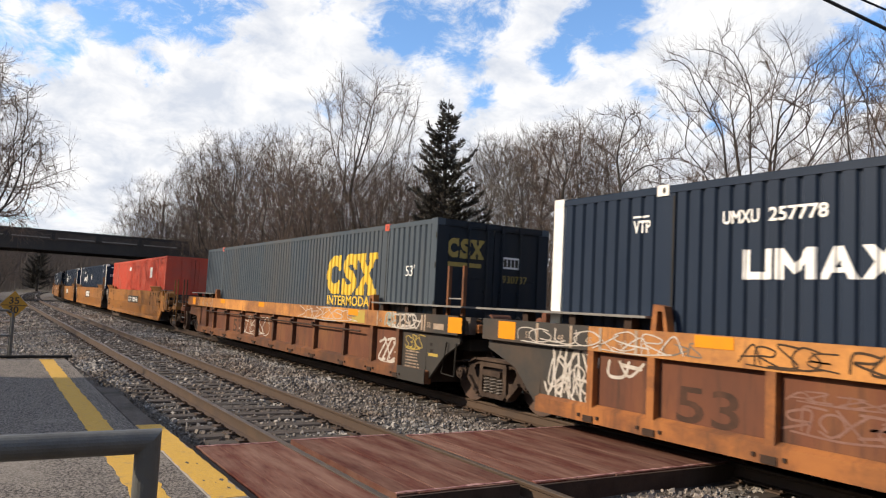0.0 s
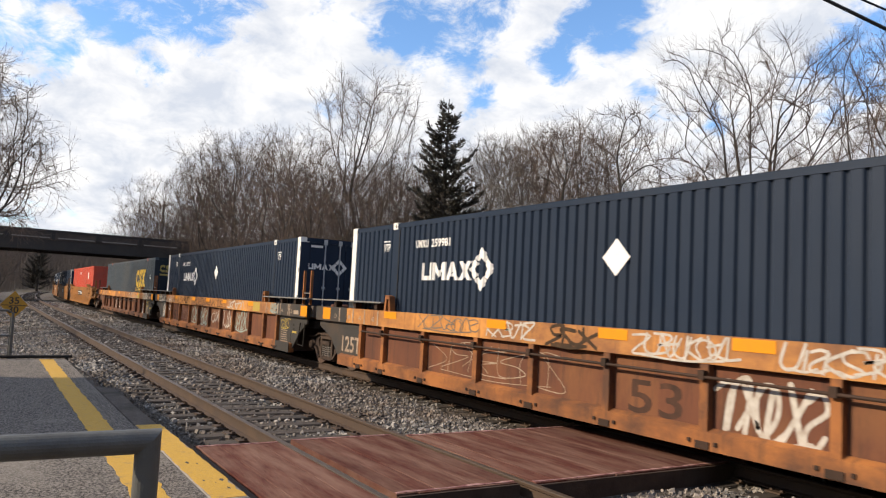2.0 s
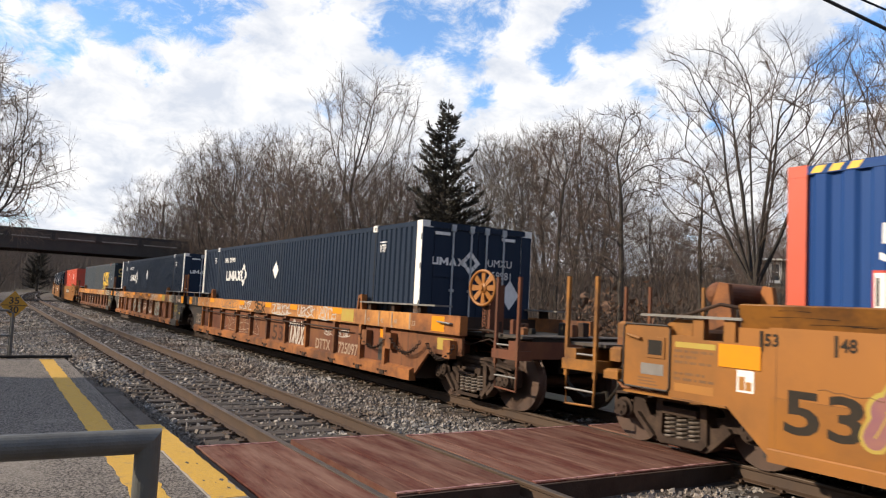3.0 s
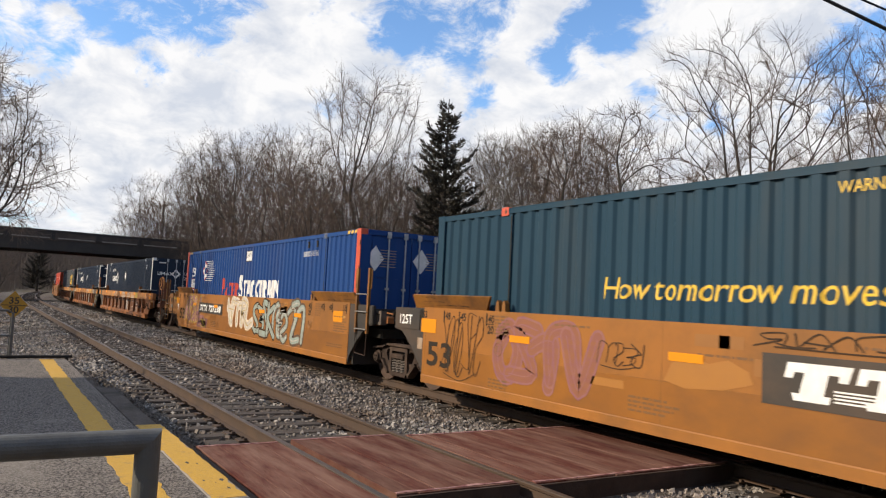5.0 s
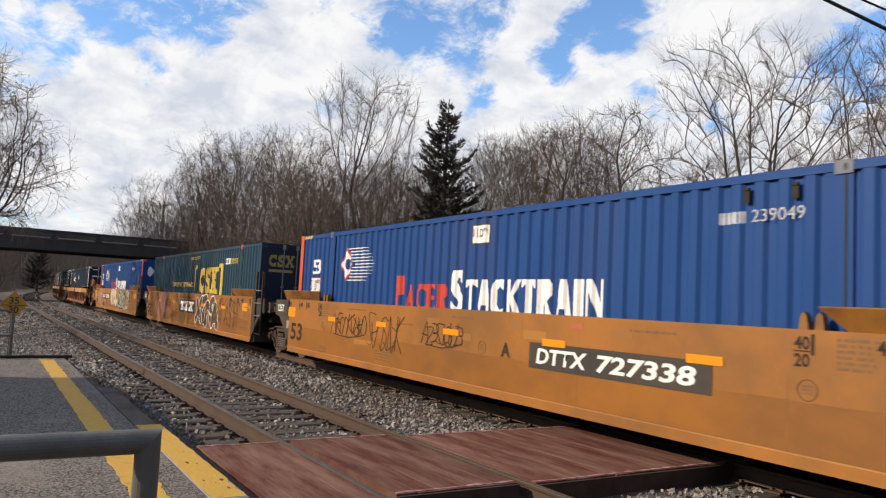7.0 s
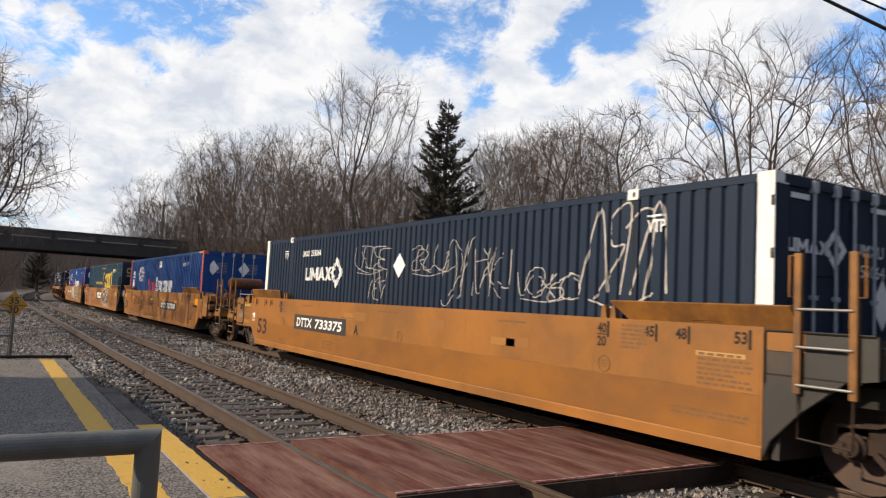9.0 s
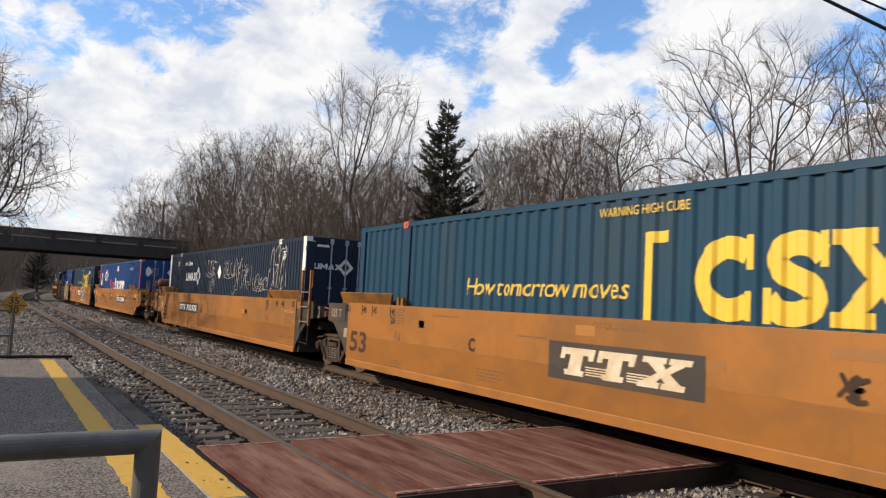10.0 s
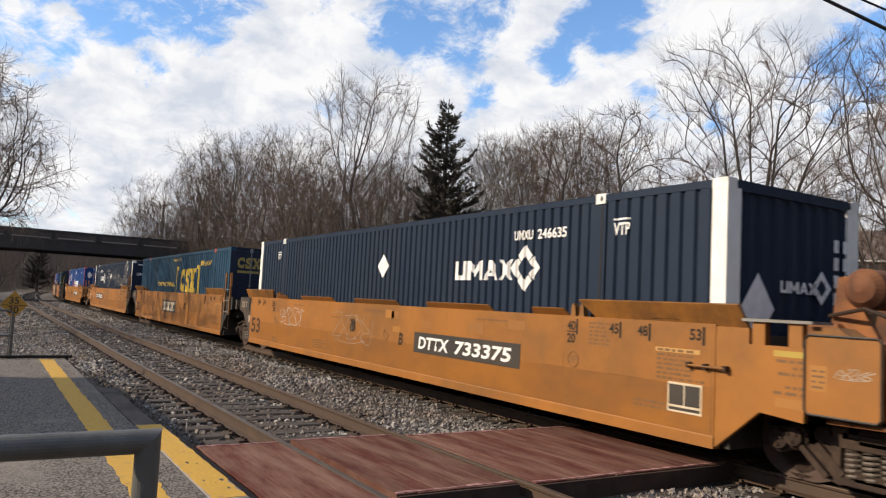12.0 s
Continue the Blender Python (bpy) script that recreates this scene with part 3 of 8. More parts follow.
def build_crossing():
    cr = thing("plank_crossing", "red-stained timber plank crossing laid between and beside the rails", "crossing", kind="structure")
    rng = random.Random(8)

    def panel(y0, y1, x0, x1, n, z1):
        w = (y1 - y0) / n
        for i in range(n):
            p = S().chamfer(x0 + rng.uniform(-0.012, 0.012), x1 + rng.uniform(-0.012, 0.012), y0 + i * w + 0.0015, y0 + (i + 1) * w - 0.0015, -0.19,
                            z1 + rng.uniform(-0.003, 0.001), 0.0015)
            part("plank", p, CROSS_WOOD, cr)
        for xe in (x0 + 0.02, x1 - 0.07):
            if xe < x1 - 1 and y1 > 6:
                continue
            e, rag = [], random.Random(int(y0 * 100 + xe * 7))
            m = max(6, int((y1 - y0) / 0.09))
            for k in range(m + 1):
                e.append((xe + rag.uniform(0.0, 0.012), y0 + 0.01 + (y1 - y0 - 0.02) * k / m))
            for k in range(m, -1, -1):
                e.append((xe + rag.uniform(0.028, 0.06), y0 + 0.01 + (y1 - y0 - 0.02) * k / m))
            part("worn_edge", S().prism(e, z1 - 0.01, z1 + 0.0035, "z"), PALE_EDGE, cr, "pale worn timber edge")
        # the board's dark colour holds weathering and the end face's shade
        part("end_board", S().box(x0 - 0.045, x0 - 0.015, y0, y1, -0.30, z1 - 0.012), TIMBER_DARK, cr, "weathered end board with shade in its dark colour")
        part("bearer", S().box(x0 + 0.05, x0 + 0.25, y0 + 0.01, y1 - 0.01, -0.36, -0.19), TIMBER_DARK, cr)
        part("bearer", S().box(x1 - 0.25, x1 - 0.05, y0 + 0.01, y1 - 0.01, -0.36, -0.19), TIMBER_DARK, cr)

    panel(TRACK_Y + HALF_GAUGE + 0.05, 6.12, 4.2, 8.02, 4, 0.0)
    panel(TRACK_Y - HALF_GAUGE + 0.12, TRACK_Y + HALF_GAUGE - 0.12, 5.52, 8.06, 6, 0.005)
    panel(HALF_GAUGE + 0.06, TRACK_Y - HALF_GAUGE - 0.05, 5.45, 7.98, 11, 0.0)
    panel(-HALF_GAUGE + 0.12, HALF_GAUGE - 0.12, 5.4, 7.98, 6, 0.0)
    panel(-2.0, -HALF_GAUGE - 0.06, 5.4, 7.98, 5, 0.0)


def build_platform():
    pf = thing("platform", "low asphalt station platform with a worn concrete edge", "platform", kind="structure")
    part("surface", S().chamfer(-14, 16.95, 6.604, 26, -0.5, 0.10, 0.01), ASPHALT, pf, "speckled grey asphalt")
    for x0, x1 in ((-14, 5.48), (5.50, 8.80)):
        part("edge", S().chamfer(x0, x1, 6.325, 6.602, -0.5, 0.105, 0.006), CONCRETE, pf, "worn concrete platform edge")
    part("edge", S().chamfer(8.83, 10.9, 6.33, 6.602, -0.5, 0.09, 0.02), TAR_EDGE, pf, "dark weathered platform edge")
    part("edge", S().chamfer(10.92, 12.4, 6.30, 6.602, -0.5, 0.082, 0.03), TAR_EDGE, pf, "dark weathered platform edge")
    # the edge has crumbled further on: lumps of old asphalt slope down to the ballast
    rng = random.Random(31)
    nx, ny = 104, 16
    v, f = [], []
    for i in range(nx):
        x = 8.3 + 0.082 * i
        foot = 5.86 + 0.14 * noise.noise((x * 0.9, 0, 4)) + 0.10 * noise.noise((x * 3.1, 2, 4)) + 0.25 * smooth01((x - 13.5) / 3.0)
        head, top = (6.32, -0.03) if x < 12.4 else (6.62, 0.085)
        for j in range(ny):
            t = j / (ny - 1)
            y = foot + (head - foot) * t
            z = -0.31 + (top + 0.31) * smooth01(t) ** 1.3 + (0.035 if 0 < j < ny - 1 else 0.0) * rng.uniform(-1, 1)
            v.append((x + rng.uniform(-0.02, 0.02), y, z))
    for i in range(nx - 1):
        for j in range(ny - 1):
            k = i * ny + j
            f += [(k, k + ny, k + 1), (k + 1, k + ny, k + ny + 1)]
    tagged(part("crumbled_edge", S().add(v, f), TAR, pf, "crumbled black asphalt platform edge"), kind="stuff")
    crumbs = [S().chamfer(-0.04 * k, 0.04 * k, -0.032, 0.032 * k, -0.025, 0.025, 0.010).mesh("asphalt_crumb") for k in (0.7, 1.0, 1.35)]
    for _ in range(290):
        x, y = rng.triangular(8.25, 15.8, 9.6), rng.triangular(5.55, 6.4, 5.95)
        part("asphalt_crumb", crumbs[rng.randrange(3)], TAR if rng.random() < 0.8 else STONE, pf).matrix_basis = pose(x, y, -0.25 + 0.22 * smooth01((y - 5.85) / 0.5), rng.uniform(-35, 35), rng.uniform(-35, 35), rng.uniform(0, 360))
    # open joints and cracks in the asphalt
    for pts in (((16.2, 6.9), (14.6, 6.78), (12.9, 6.86), (11.3, 6.72), (9.6, 6.78), (8.9, 6.64)), ((13.4, 6.64), (13.2, 6.84)), ((10.6, 6.63), (10.4, 6.76))):
        part("crack", S().path([(x, y, 0.0945) for x, y in pts], 0.007, 6), TAR, pf)

    def ragged(x0, x1, y0, y1, z0, z1, rough):
        """A painted strip with uneven edges."""
        m = int((x1 - x0) / 0.11)
        xs = [x0 + (x1 - x0) * k / m for k in range(m + 1)]
        low = [(x, y0 + rng.gauss(0, rough)) for x in xs]
        high = [(x, y1 + rng.gauss(0, rough)) for x in xs]
        v = [(x, y, z) for z in (z0, z1) for x, y in low + high]
        n, h = len(xs), 2 * len(xs)
        f = [(h + k, h + k + 1, h + n + k + 1, h + n + k) for k in range(m)]
        f += [(k, k + 1, h + k + 1, h + k) for k in range(m)] + [(n + k + 1, n + k, h + n + k, h + n + k + 1) for k in range(m)]
        f += [(0, h, h + n, n), (m, n + m, h + n + m, h + m)]
        return S().add(v, f)

    part("yellow_line", ragged(-6, 16.9, 6.85, 7.10, 0.099, 0.104, 0.007), LINE_YELLOW, pf, "worn yellow safety line")
    part("yellow_edge_line", ragged(5.53, 8.78, 6.336, 6.594, 0.104, 0.109, 0.008), LINE_YELLOW, pf, "worn yellow edge line")
    # chips where the edge line has flaked off
    for _ in range(9):
        x, y, w = rng.uniform(5.7, 8.7), rng.uniform(6.38, 6.56), rng.uniform(0.012, 0.04)
        pts = [(x + w * rng.uniform(0.6, 1.6) * math.cos(t), y + 0.5 * w * rng.uniform(0.5, 1.2) * math.sin(t)) for t in [k * 0.9 for k in range(7)]]
        part("paint_chip", S().prism(pts, 0.107, 0.1105, "z"), TAR, pf)
    part("kerb_face", S().box(-6, 8.3, 6.14, 6.320, -0.45, -0.01), TIMBER_DARK, pf, "dark timber along the platform foot")


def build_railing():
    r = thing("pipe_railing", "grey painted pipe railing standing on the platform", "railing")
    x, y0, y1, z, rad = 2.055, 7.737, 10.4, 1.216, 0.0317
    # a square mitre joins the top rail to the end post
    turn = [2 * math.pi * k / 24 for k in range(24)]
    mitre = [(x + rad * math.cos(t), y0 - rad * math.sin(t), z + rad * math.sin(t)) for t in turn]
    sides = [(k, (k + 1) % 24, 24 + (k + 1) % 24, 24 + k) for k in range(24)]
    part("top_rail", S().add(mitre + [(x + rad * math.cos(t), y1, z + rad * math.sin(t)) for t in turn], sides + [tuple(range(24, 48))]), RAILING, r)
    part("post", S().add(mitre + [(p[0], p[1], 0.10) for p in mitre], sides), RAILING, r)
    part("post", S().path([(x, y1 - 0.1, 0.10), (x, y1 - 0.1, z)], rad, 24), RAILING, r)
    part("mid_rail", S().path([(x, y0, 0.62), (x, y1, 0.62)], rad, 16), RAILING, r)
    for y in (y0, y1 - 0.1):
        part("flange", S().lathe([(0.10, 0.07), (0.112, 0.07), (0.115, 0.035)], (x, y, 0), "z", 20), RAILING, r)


def text(body, size, material, parent, m, name="writing", bold=0.0, width=None, spacing=1.0, shear=0.0):
    """Writing of a cap height of about 0.7 size; width: metres to which it is fitted."""
    c = bpy.data.curves.new("writing", "FONT")
    c.body, c.size, c.offset, c.resolution_u, c.space_character, c.shear = body, size, bold, 3, spacing, shear
    tmp = bpy.data.objects.new("writing", c)
    me = bpy.data.meshes.new_from_object(tmp)
    bpy.data.objects.remove(tmp)
    me.materials.clear()
    if width:
        xs = [v.co.x for v in me.vertices]
        k = width / (max(xs) - min(xs))
        for v in me.vertices:
            v.co.x = (v.co.x - min(xs)) * k
    ob = part(name, me, material, parent)
    ob.matrix_basis = m
    return ob


def facing(x, y, z, sx=1.0, sz=1.0):
    """Pose of writing on a wall that faces +y: it reads towards -x."""
    return Matrix(((-sx, 0, 0, x), (0, 0, 1, y), (0, sz, 0, z), (0, 0, 0, 1)))


def facing_back(x, y, z, s=1.0):
    """Pose of writing on a wall that faces -x: it reads towards -y."""
    return Matrix(((0, 0, -1, x), (-s, 0, 0, y), (0, s, 0, z), (0, 0, 0, 1)))


def build_speed_sign():
    sg = thing("speed_sign", "yellow diamond speed sign with black figures on a steel post", "sign", pose(17.3, 7.62, 0.1))
    part("post", S().box(-0.03, 0.03, -0.04, 0.04, -0.5, 1.0), RAILING, sg)
    w, h = 0.25, 0.285
    plate = part("plate", S().prism([(-w, 0), (0, -h), (w, 0), (0, h)], -0.045, -0.038, "x"), SIGN, sg, "yellow diamond plate")
    plate.matrix_basis = pose(0, 0, 1.06)
    part("bar", S().box(-0.049, -0.0455, -w * 0.92, w * 0.92, 1.045, 1.06), DARK_TXT, sg)
    text("35", 0.19, DARK_TXT, sg, facing_back(-0.0475, 0.09, 1.085), bold=0.004, width=0.18)
    text("30", 0.19, DARK_TXT, sg, facing_back(-0.0475, 0.09, 0.90), bold=0.004, width=0.18)


def build_end_railing():
    r = thing("end_railing", "dark steel rail across the platform end", "railing")
    part("rail", S().path([(17.05, 6.5, 0.15), (16.9, 9.5, 0.13)], 0.03, 8), BLACK_STEEL, r)
    for y in (6.6, 9.4):
        part("post", S().box(17.0, 17.06, y - 0.03, y + 0.03, -0.4, 0.14), BLACK_STEEL, r)
    h = thing("hand_rail", "grey steel hand rail at the platform end", "railing")
    part("upright", S().path([(17.15, 7.62, -0.3), (17.15, 7.62, 1.0), (17.15, 7.72, 1.05), (17.2, 9.5, 1.05)], 0.025, 8), RAILING, h)
    part("lower_bar", S().path([(17.15, 7.62, 0.55), (17.2, 9.5, 0.55)], 0.02, 8), RAILING, h)


def build_bridge():
    b = thing("road_bridge", "dark concrete and steel road bridge over the tracks", "bridge", kind="structure")
    x0, x1, y0, y1 = 90.0, 99.5, -12.0, 46.0
    part("deck", S().box(x0 + 0.3, x1 - 0.3, y0, y1, 6.35, 6.6), BRIDGE, b)
    for x in (x0 + 0.9, x0 + 3.2, x0 + 5.5, x0 + 7.8):
        g = S().box(x, x + 0.04, y0, y1, 5.35, 6.35).box(x - 0.2, x + 0.24, y0, y1, 5.28, 5.35)
        part("girder", g, GIRDER, b, "dark steel girder")
    for x, d in ((x0, 1), (x1 - 0.35, -1)):
        out = x if d > 0 else x + 0.35
        # outer girder, darker than the barrier above it
        part("outer_girder", S().box(out + 0.04 * d, out + 0.08 * d, y0, y1, 5.35, 6.42).box(out - 0.10 * d, out + 0.24 * d, y0, y1, 5.28, 5.35), GIRDER, b, "dark steel outer girder")
        part("fascia", S().box(x, x + 0.35, y0, y1, 6.42, 6.58), BRIDGE, b)
        part("barrier", S().box(x + 0.05, x + 0.3, y0, y1, 6.58, 7.22), BRIDGE, b, "weathered concrete barrier")
        part("coping", S().box(x - 0.03, x + 0.38, y0, y1, 7.22, 7.30).box(x + 0.10, x + 0.26, y0, y1, 7.30, 7.52), GIRDER, b, "dark rail along the top")
        k = y0 + 1.0
        while k < y1:
            part("barrier_post", S().box(out - 0.12 * d, out + 0.05 * d, k, k + 0.35, 6.42, 7.22), GIRDER, b, "dark barrier post")
            # the ledge's catch of sun is put into its pale colour
            part("ledge", S().box(out - 0.10 * d, out + 0.05 * d, k + 0.5, k + 4.1, 6.58, 6.70), CONCRETE, b, "concrete ledge with its sunlit look in the pale colour")
            k += 4.4
    for y in (-12.5, 12.5):
        part("pier", S().box(x0 + 0.6, x1 - 0.6, y - 0.6, y + 0.6, -1.5, 5.28), BRIDGE, b, "concrete pier")
    part("abutment", S().box(x0, x1, -15.5, -12.02, -1.5, 6.6), BRIDGE, b, "concrete abutment")
    for side, ya, yb in ((-1, -60.0, -15.4), (1, 46.1, 90.0)):
        hi = (ya, yb) if side > 0 else (yb, ya)
        bank = S().add([(x0 - 8, hi[0], -1.5), (x0, hi[0], 6.6), (x1, hi[0], 6.6), (x1 + 8, hi[0], -1.5),
                        (x0 - 8, hi[1], -1.5), (x0, hi[1], 6.6), (x1, hi[1], 6.6), (x1 + 8, hi[1], -1.5)],
                       [(0, 1, 2, 3), (4, 7, 6, 5), (0, 4, 5, 1), (1, 5, 6, 2), (2, 6, 7, 3), (0, 3, 7, 4)])
        part("embankment", bank, GROUND, b, "earth embankment")


def build_shelter():
    """Its roof throws the shade that lies across the platform."""
    h = thing("station_shelter", "plain platform shelter", "shelter", pose(0, 0, 0.1), kind="structure")
    part("roof", S().box(10.75, 15.75, 12.35, 16.6, 3.3, 3.5), SHINGLE, h)
    part("rear_wall", S().box(11.0, 15.5, 15.4, 15.55, 0, 3.3), SIDING, h)
    for x in (11.0, 15.5):
        part("post", S().box(x - 0.08, x + 0.08, 12.55, 12.71, 0, 3.3), RAILING, h)


def build_sky_block():
    """Plain house shape added unseen behind the camera's place, to hold back sky light."""
    h = thing("station_house", "plain unseen house shape added to hold back sky light", "building", pose(0, 0, 0.1), kind="structure")
    part("wall", S().box(-15, -8, 7.8, 22, 0, 6.0), SIDING, h)
    part("roof", S().prism([(-16, 6.0), (-7, 6.0), (-11.5, 8.4)], 7.2, 22.6), SHINGLE, h)


def build_cables():
    for a, b, r in (((8.324, -4.192, 8.139), (6.903, -6.677, 6.922), 0.034), ((8.096, -4.552, 8.225), (6.888, -6.643, 7.329), 0.02)):
        p, d = Vector(a), Vector(b) - Vector(a)
        pts = [tuple(p + d * (k / 3) + Vector((0, 0, 0.01 * (k / 3 - 0.5) ** 2))) for k in range(-12, 13)]
        ob = part("overhead_cable", S().path(pts, r, 6), CABLE)
        tagged(ob, "black overhead cable across the sky", "cable", "overhead cables")


build_ground()
build_ballast()
build_track("near_track", TRACK_Y, "empty near track of rusty rails on dark timber ties")
build_track("far_track", 0.0, "far track of rusty rails that carries the train")
build_platform()
build_bridge()
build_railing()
build_speed_sign()
build_end_railing()
build_shelter()
build_cables()
build_sky_block()
# ---- the train: units run along x; each unit's origin is under its container's middle, at rail height ----
LC = 16.154 / 2          # half a 53 ft container
WC = 2.591 / 2
TOP, BASE = 3.178, 0.36
POST40 = 12.192 / 2      # lifting posts stand at 40 ft


def corrugated(x0, x1, y, z0, z1, pitch, flat, slope, depth, sign):
    """A corrugated sheet in the xz plane; sign: side towards which it stands out."""
    n = max(1, round((x1 - x0) / pitch))
    p = (x1 - x0) / n
    k = p / pitch
    xs = []
    for i in range(n):
        a = x0 + i * p
        low = p - (flat + 2 * slope) * k
        xs += [(a + low / 2, 0), (a + low / 2 + slope * k, 1), (a + low / 2 + (slope + flat) * k, 1), (a + p - low / 2, 0)]
    xs = [(x0, 0)] + xs + [(x1, 0)]
    v, f = [], []
    for x, o in xs:
        yy = y - sign * depth * (1 - o)
        v += [(x, yy, z0), (x, yy, z1)]
    for i in range(len(xs) - 1):
        f.append((2 * i, 2 * i + 2, 2 * i + 3, 2 * i + 1))
    sheet = S().add(v, f)
    sheet.folds = xs
    return sheet


PROFILES = {}     # container: its side's folds, as (x, depth behind the outer face)
PAINTED = ("logo_shape", "writing", "code_bar", "mark_bar", "text_bar", "height_plate", "code_plate", "graffiti", "plate")


def paint_on(c):
    """Lays marks on a corrugated side into its folds."""
    folds = PROFILES[c.name]
    fx, fd = [p[0] for p in folds], [p[1] for p in folds]
    for ob in c.children:
        if ob.type != "MESH" or ob.name.split(".")[0] not in PAINTED:
            continue
        me = ob.data
        me.transform(ob.matrix_basis)
        ob.matrix_basis = Matrix()
        if not me.vertices or min(v.co.y for v in me.vertices) < WC - 0.02:
            continue
        if ob.name.startswith("writing") and max(v.co.z for v in me.vertices) - min(v.co.z for v in me.vertices) < 0.24:
            continue
        bm = bmesh.new()
        bm.from_mesh(me)
        bmesh.ops.triangulate(bm, faces=[q for q in bm.faces if len(q.verts) > 4])
        lo, hi = min(v.co.x for v in bm.verts), max(v.co.x for v in bm.verts)
        for x in fx:
            if lo < x < hi:
                bmesh.ops.bisect_plane(bm, geom=bm.verts[:] + bm.edges[:] + bm.faces[:], plane_co=(x, 0, 0), plane_no=(1, 0, 0), dist=0.0004)
        for v in bm.verts:
            v.co.y -= float(np.interp(v.co.x, fx, fd)) - 0.0008
        bm.to_mesh(me)
        bm.free()


def container(name, label, paint, post_paint, cast_paint, wide_posts, pitch=0.28, flat=0.10, slope=0.045):
    c = thing(name, label, "container", group="containers on the train")
    folds = []
    for sgn in (1, -1):
        for (a, b) in ((-LC + 0.20, -POST40 - 0.10), (-POST40 + 0.19, POST40 - 0.19), (POST40 + 0.10, LC - 0.20)):
            sheet = corrugated(a, b, sgn * (WC - 0.006), BASE + 0.14, TOP - 0.10, pitch, flat, slope, 0.036, sgn)
            part("side_panel", sheet, paint, c)
            folds += [(x, 0.006 + 0.036 * (1 - o)) for x, o in sheet.folds] if sgn > 0 else []
        part("top_rail", S().box(-LC + 0.18, LC - 0.18, sgn * (WC - 0.07), sgn * WC, TOP - 0.10, TOP - 0.012), paint, c)
        part("bottom_rail", S().box(-LC + 0.18, LC - 0.18, sgn * (WC - 0.07), sgn * WC, BASE + 0.01, BASE + 0.14), paint, c)
        for px in (-POST40, POST40):
            q = 1 if px > 0 else -1
            xa, xb = sorted((px + q * 0.10, px - q * 0.19))
            part("lifting_post", S().box(xa, xb, sgn * (WC - 0.09), sgn * (WC - 0.012), BASE + 0.14, TOP - 0.10), paint, c)
            g = part("lifting_casting", S().box(px - 0.10, px + 0.08, sgn * (WC - 0.15), sgn * (WC + 0.004), TOP - 0.13, TOP + 0.004), cast_paint, c)
            part("slot", S().prism([(px - 0.03 + 0.03 * math.cos(t) * 0.8, TOP - 0.065 + 0.038 * math.sin(t)) for t in [k * math.pi / 5 for k in range(10)]],
                                   sgn * (WC + 0.0045), sgn * (WC + 0.006)), DARK_TXT, g)
            part("slot_seam", S().box(px + (-0.17 if q > 0 else -0.03) - 0.013, px + (-0.17 if q > 0 else -0.03) + 0.013, sgn * (WC - 0.011), sgn * (WC - 0.008), BASE + 0.14, TOP - 0.14), BLACK_STEEL, c)
        for ex in (-LC, LC):
            q = 1 if ex > 0 else -1
            xa, xb = sorted((ex, ex - q * 0.20))
            part("corner_post", S().box(xa, xb, sgn * (WC - (0.24 if wide_posts else 0.10)), sgn * WC, BASE + 0.11, TOP - 0.11), post_paint, c)
            for z in (TOP - 0.118, BASE):
                part("corner_casting", S().box(xa - 0.003, xb + 0.003, sgn * (WC - 0.165), sgn * (WC + 0.003), z, z + 0.118), cast_paint if wide_posts else post_paint, c)
    for px in (-POST40, POST40):
        q = 1 if px > 0 else -1
        xa, xb = sorted((px + q * 0.10, px - q * 0.19))
        folds += [(xa + 0.0005, 0.012), (xb - 0.0005, 0.012)]
    PROFILES[c.name] = sorted(folds + [(-LC, 0.0), (-LC + 0.1995, 0.0), (LC - 0.1995, 0.0), (LC, 0.0)])
    part("roof", S().box(-LC + 0.18, LC - 0.18, -WC + 0.07, WC - 0.07, TOP - 0.05, TOP - 0.02), paint, c)
    part("floor", S().box(-LC + 0.18, LC - 0.18, -WC + 0.07, WC - 0.07, BASE + 0.02, BASE + 0.12), BLACK_STEEL, c)
    return c


def front_wall(c, paint, end):
    """A corrugated blank end; end: +1 at the leading end, -1 at the trailing one."""
    x = end * (LC - 0.05)
    pan = corrugated(-WC + 0.2, WC - 0.2, 0, BASE + 0.2, TOP - 0.12, 0.26, 0.1, 0.04, 0.04, end)
    pan.v = [(x - end * 0.02 + end * p[1], p[0], p[2]) for p in pan.v]
    part("end_panel", pan, paint, c)
    part("end_rail", S().box(*sorted((x, end * LC - end * 0.004)), -WC + 0.17, WC - 0.17, TOP - 0.13, TOP - 0.01), paint, c)
    part("end_sill", S().box(*sorted((x, end * LC - end * 0.004)), -WC + 0.17, WC - 0.17, BASE + 0.01, BASE + 0.2), paint, c)


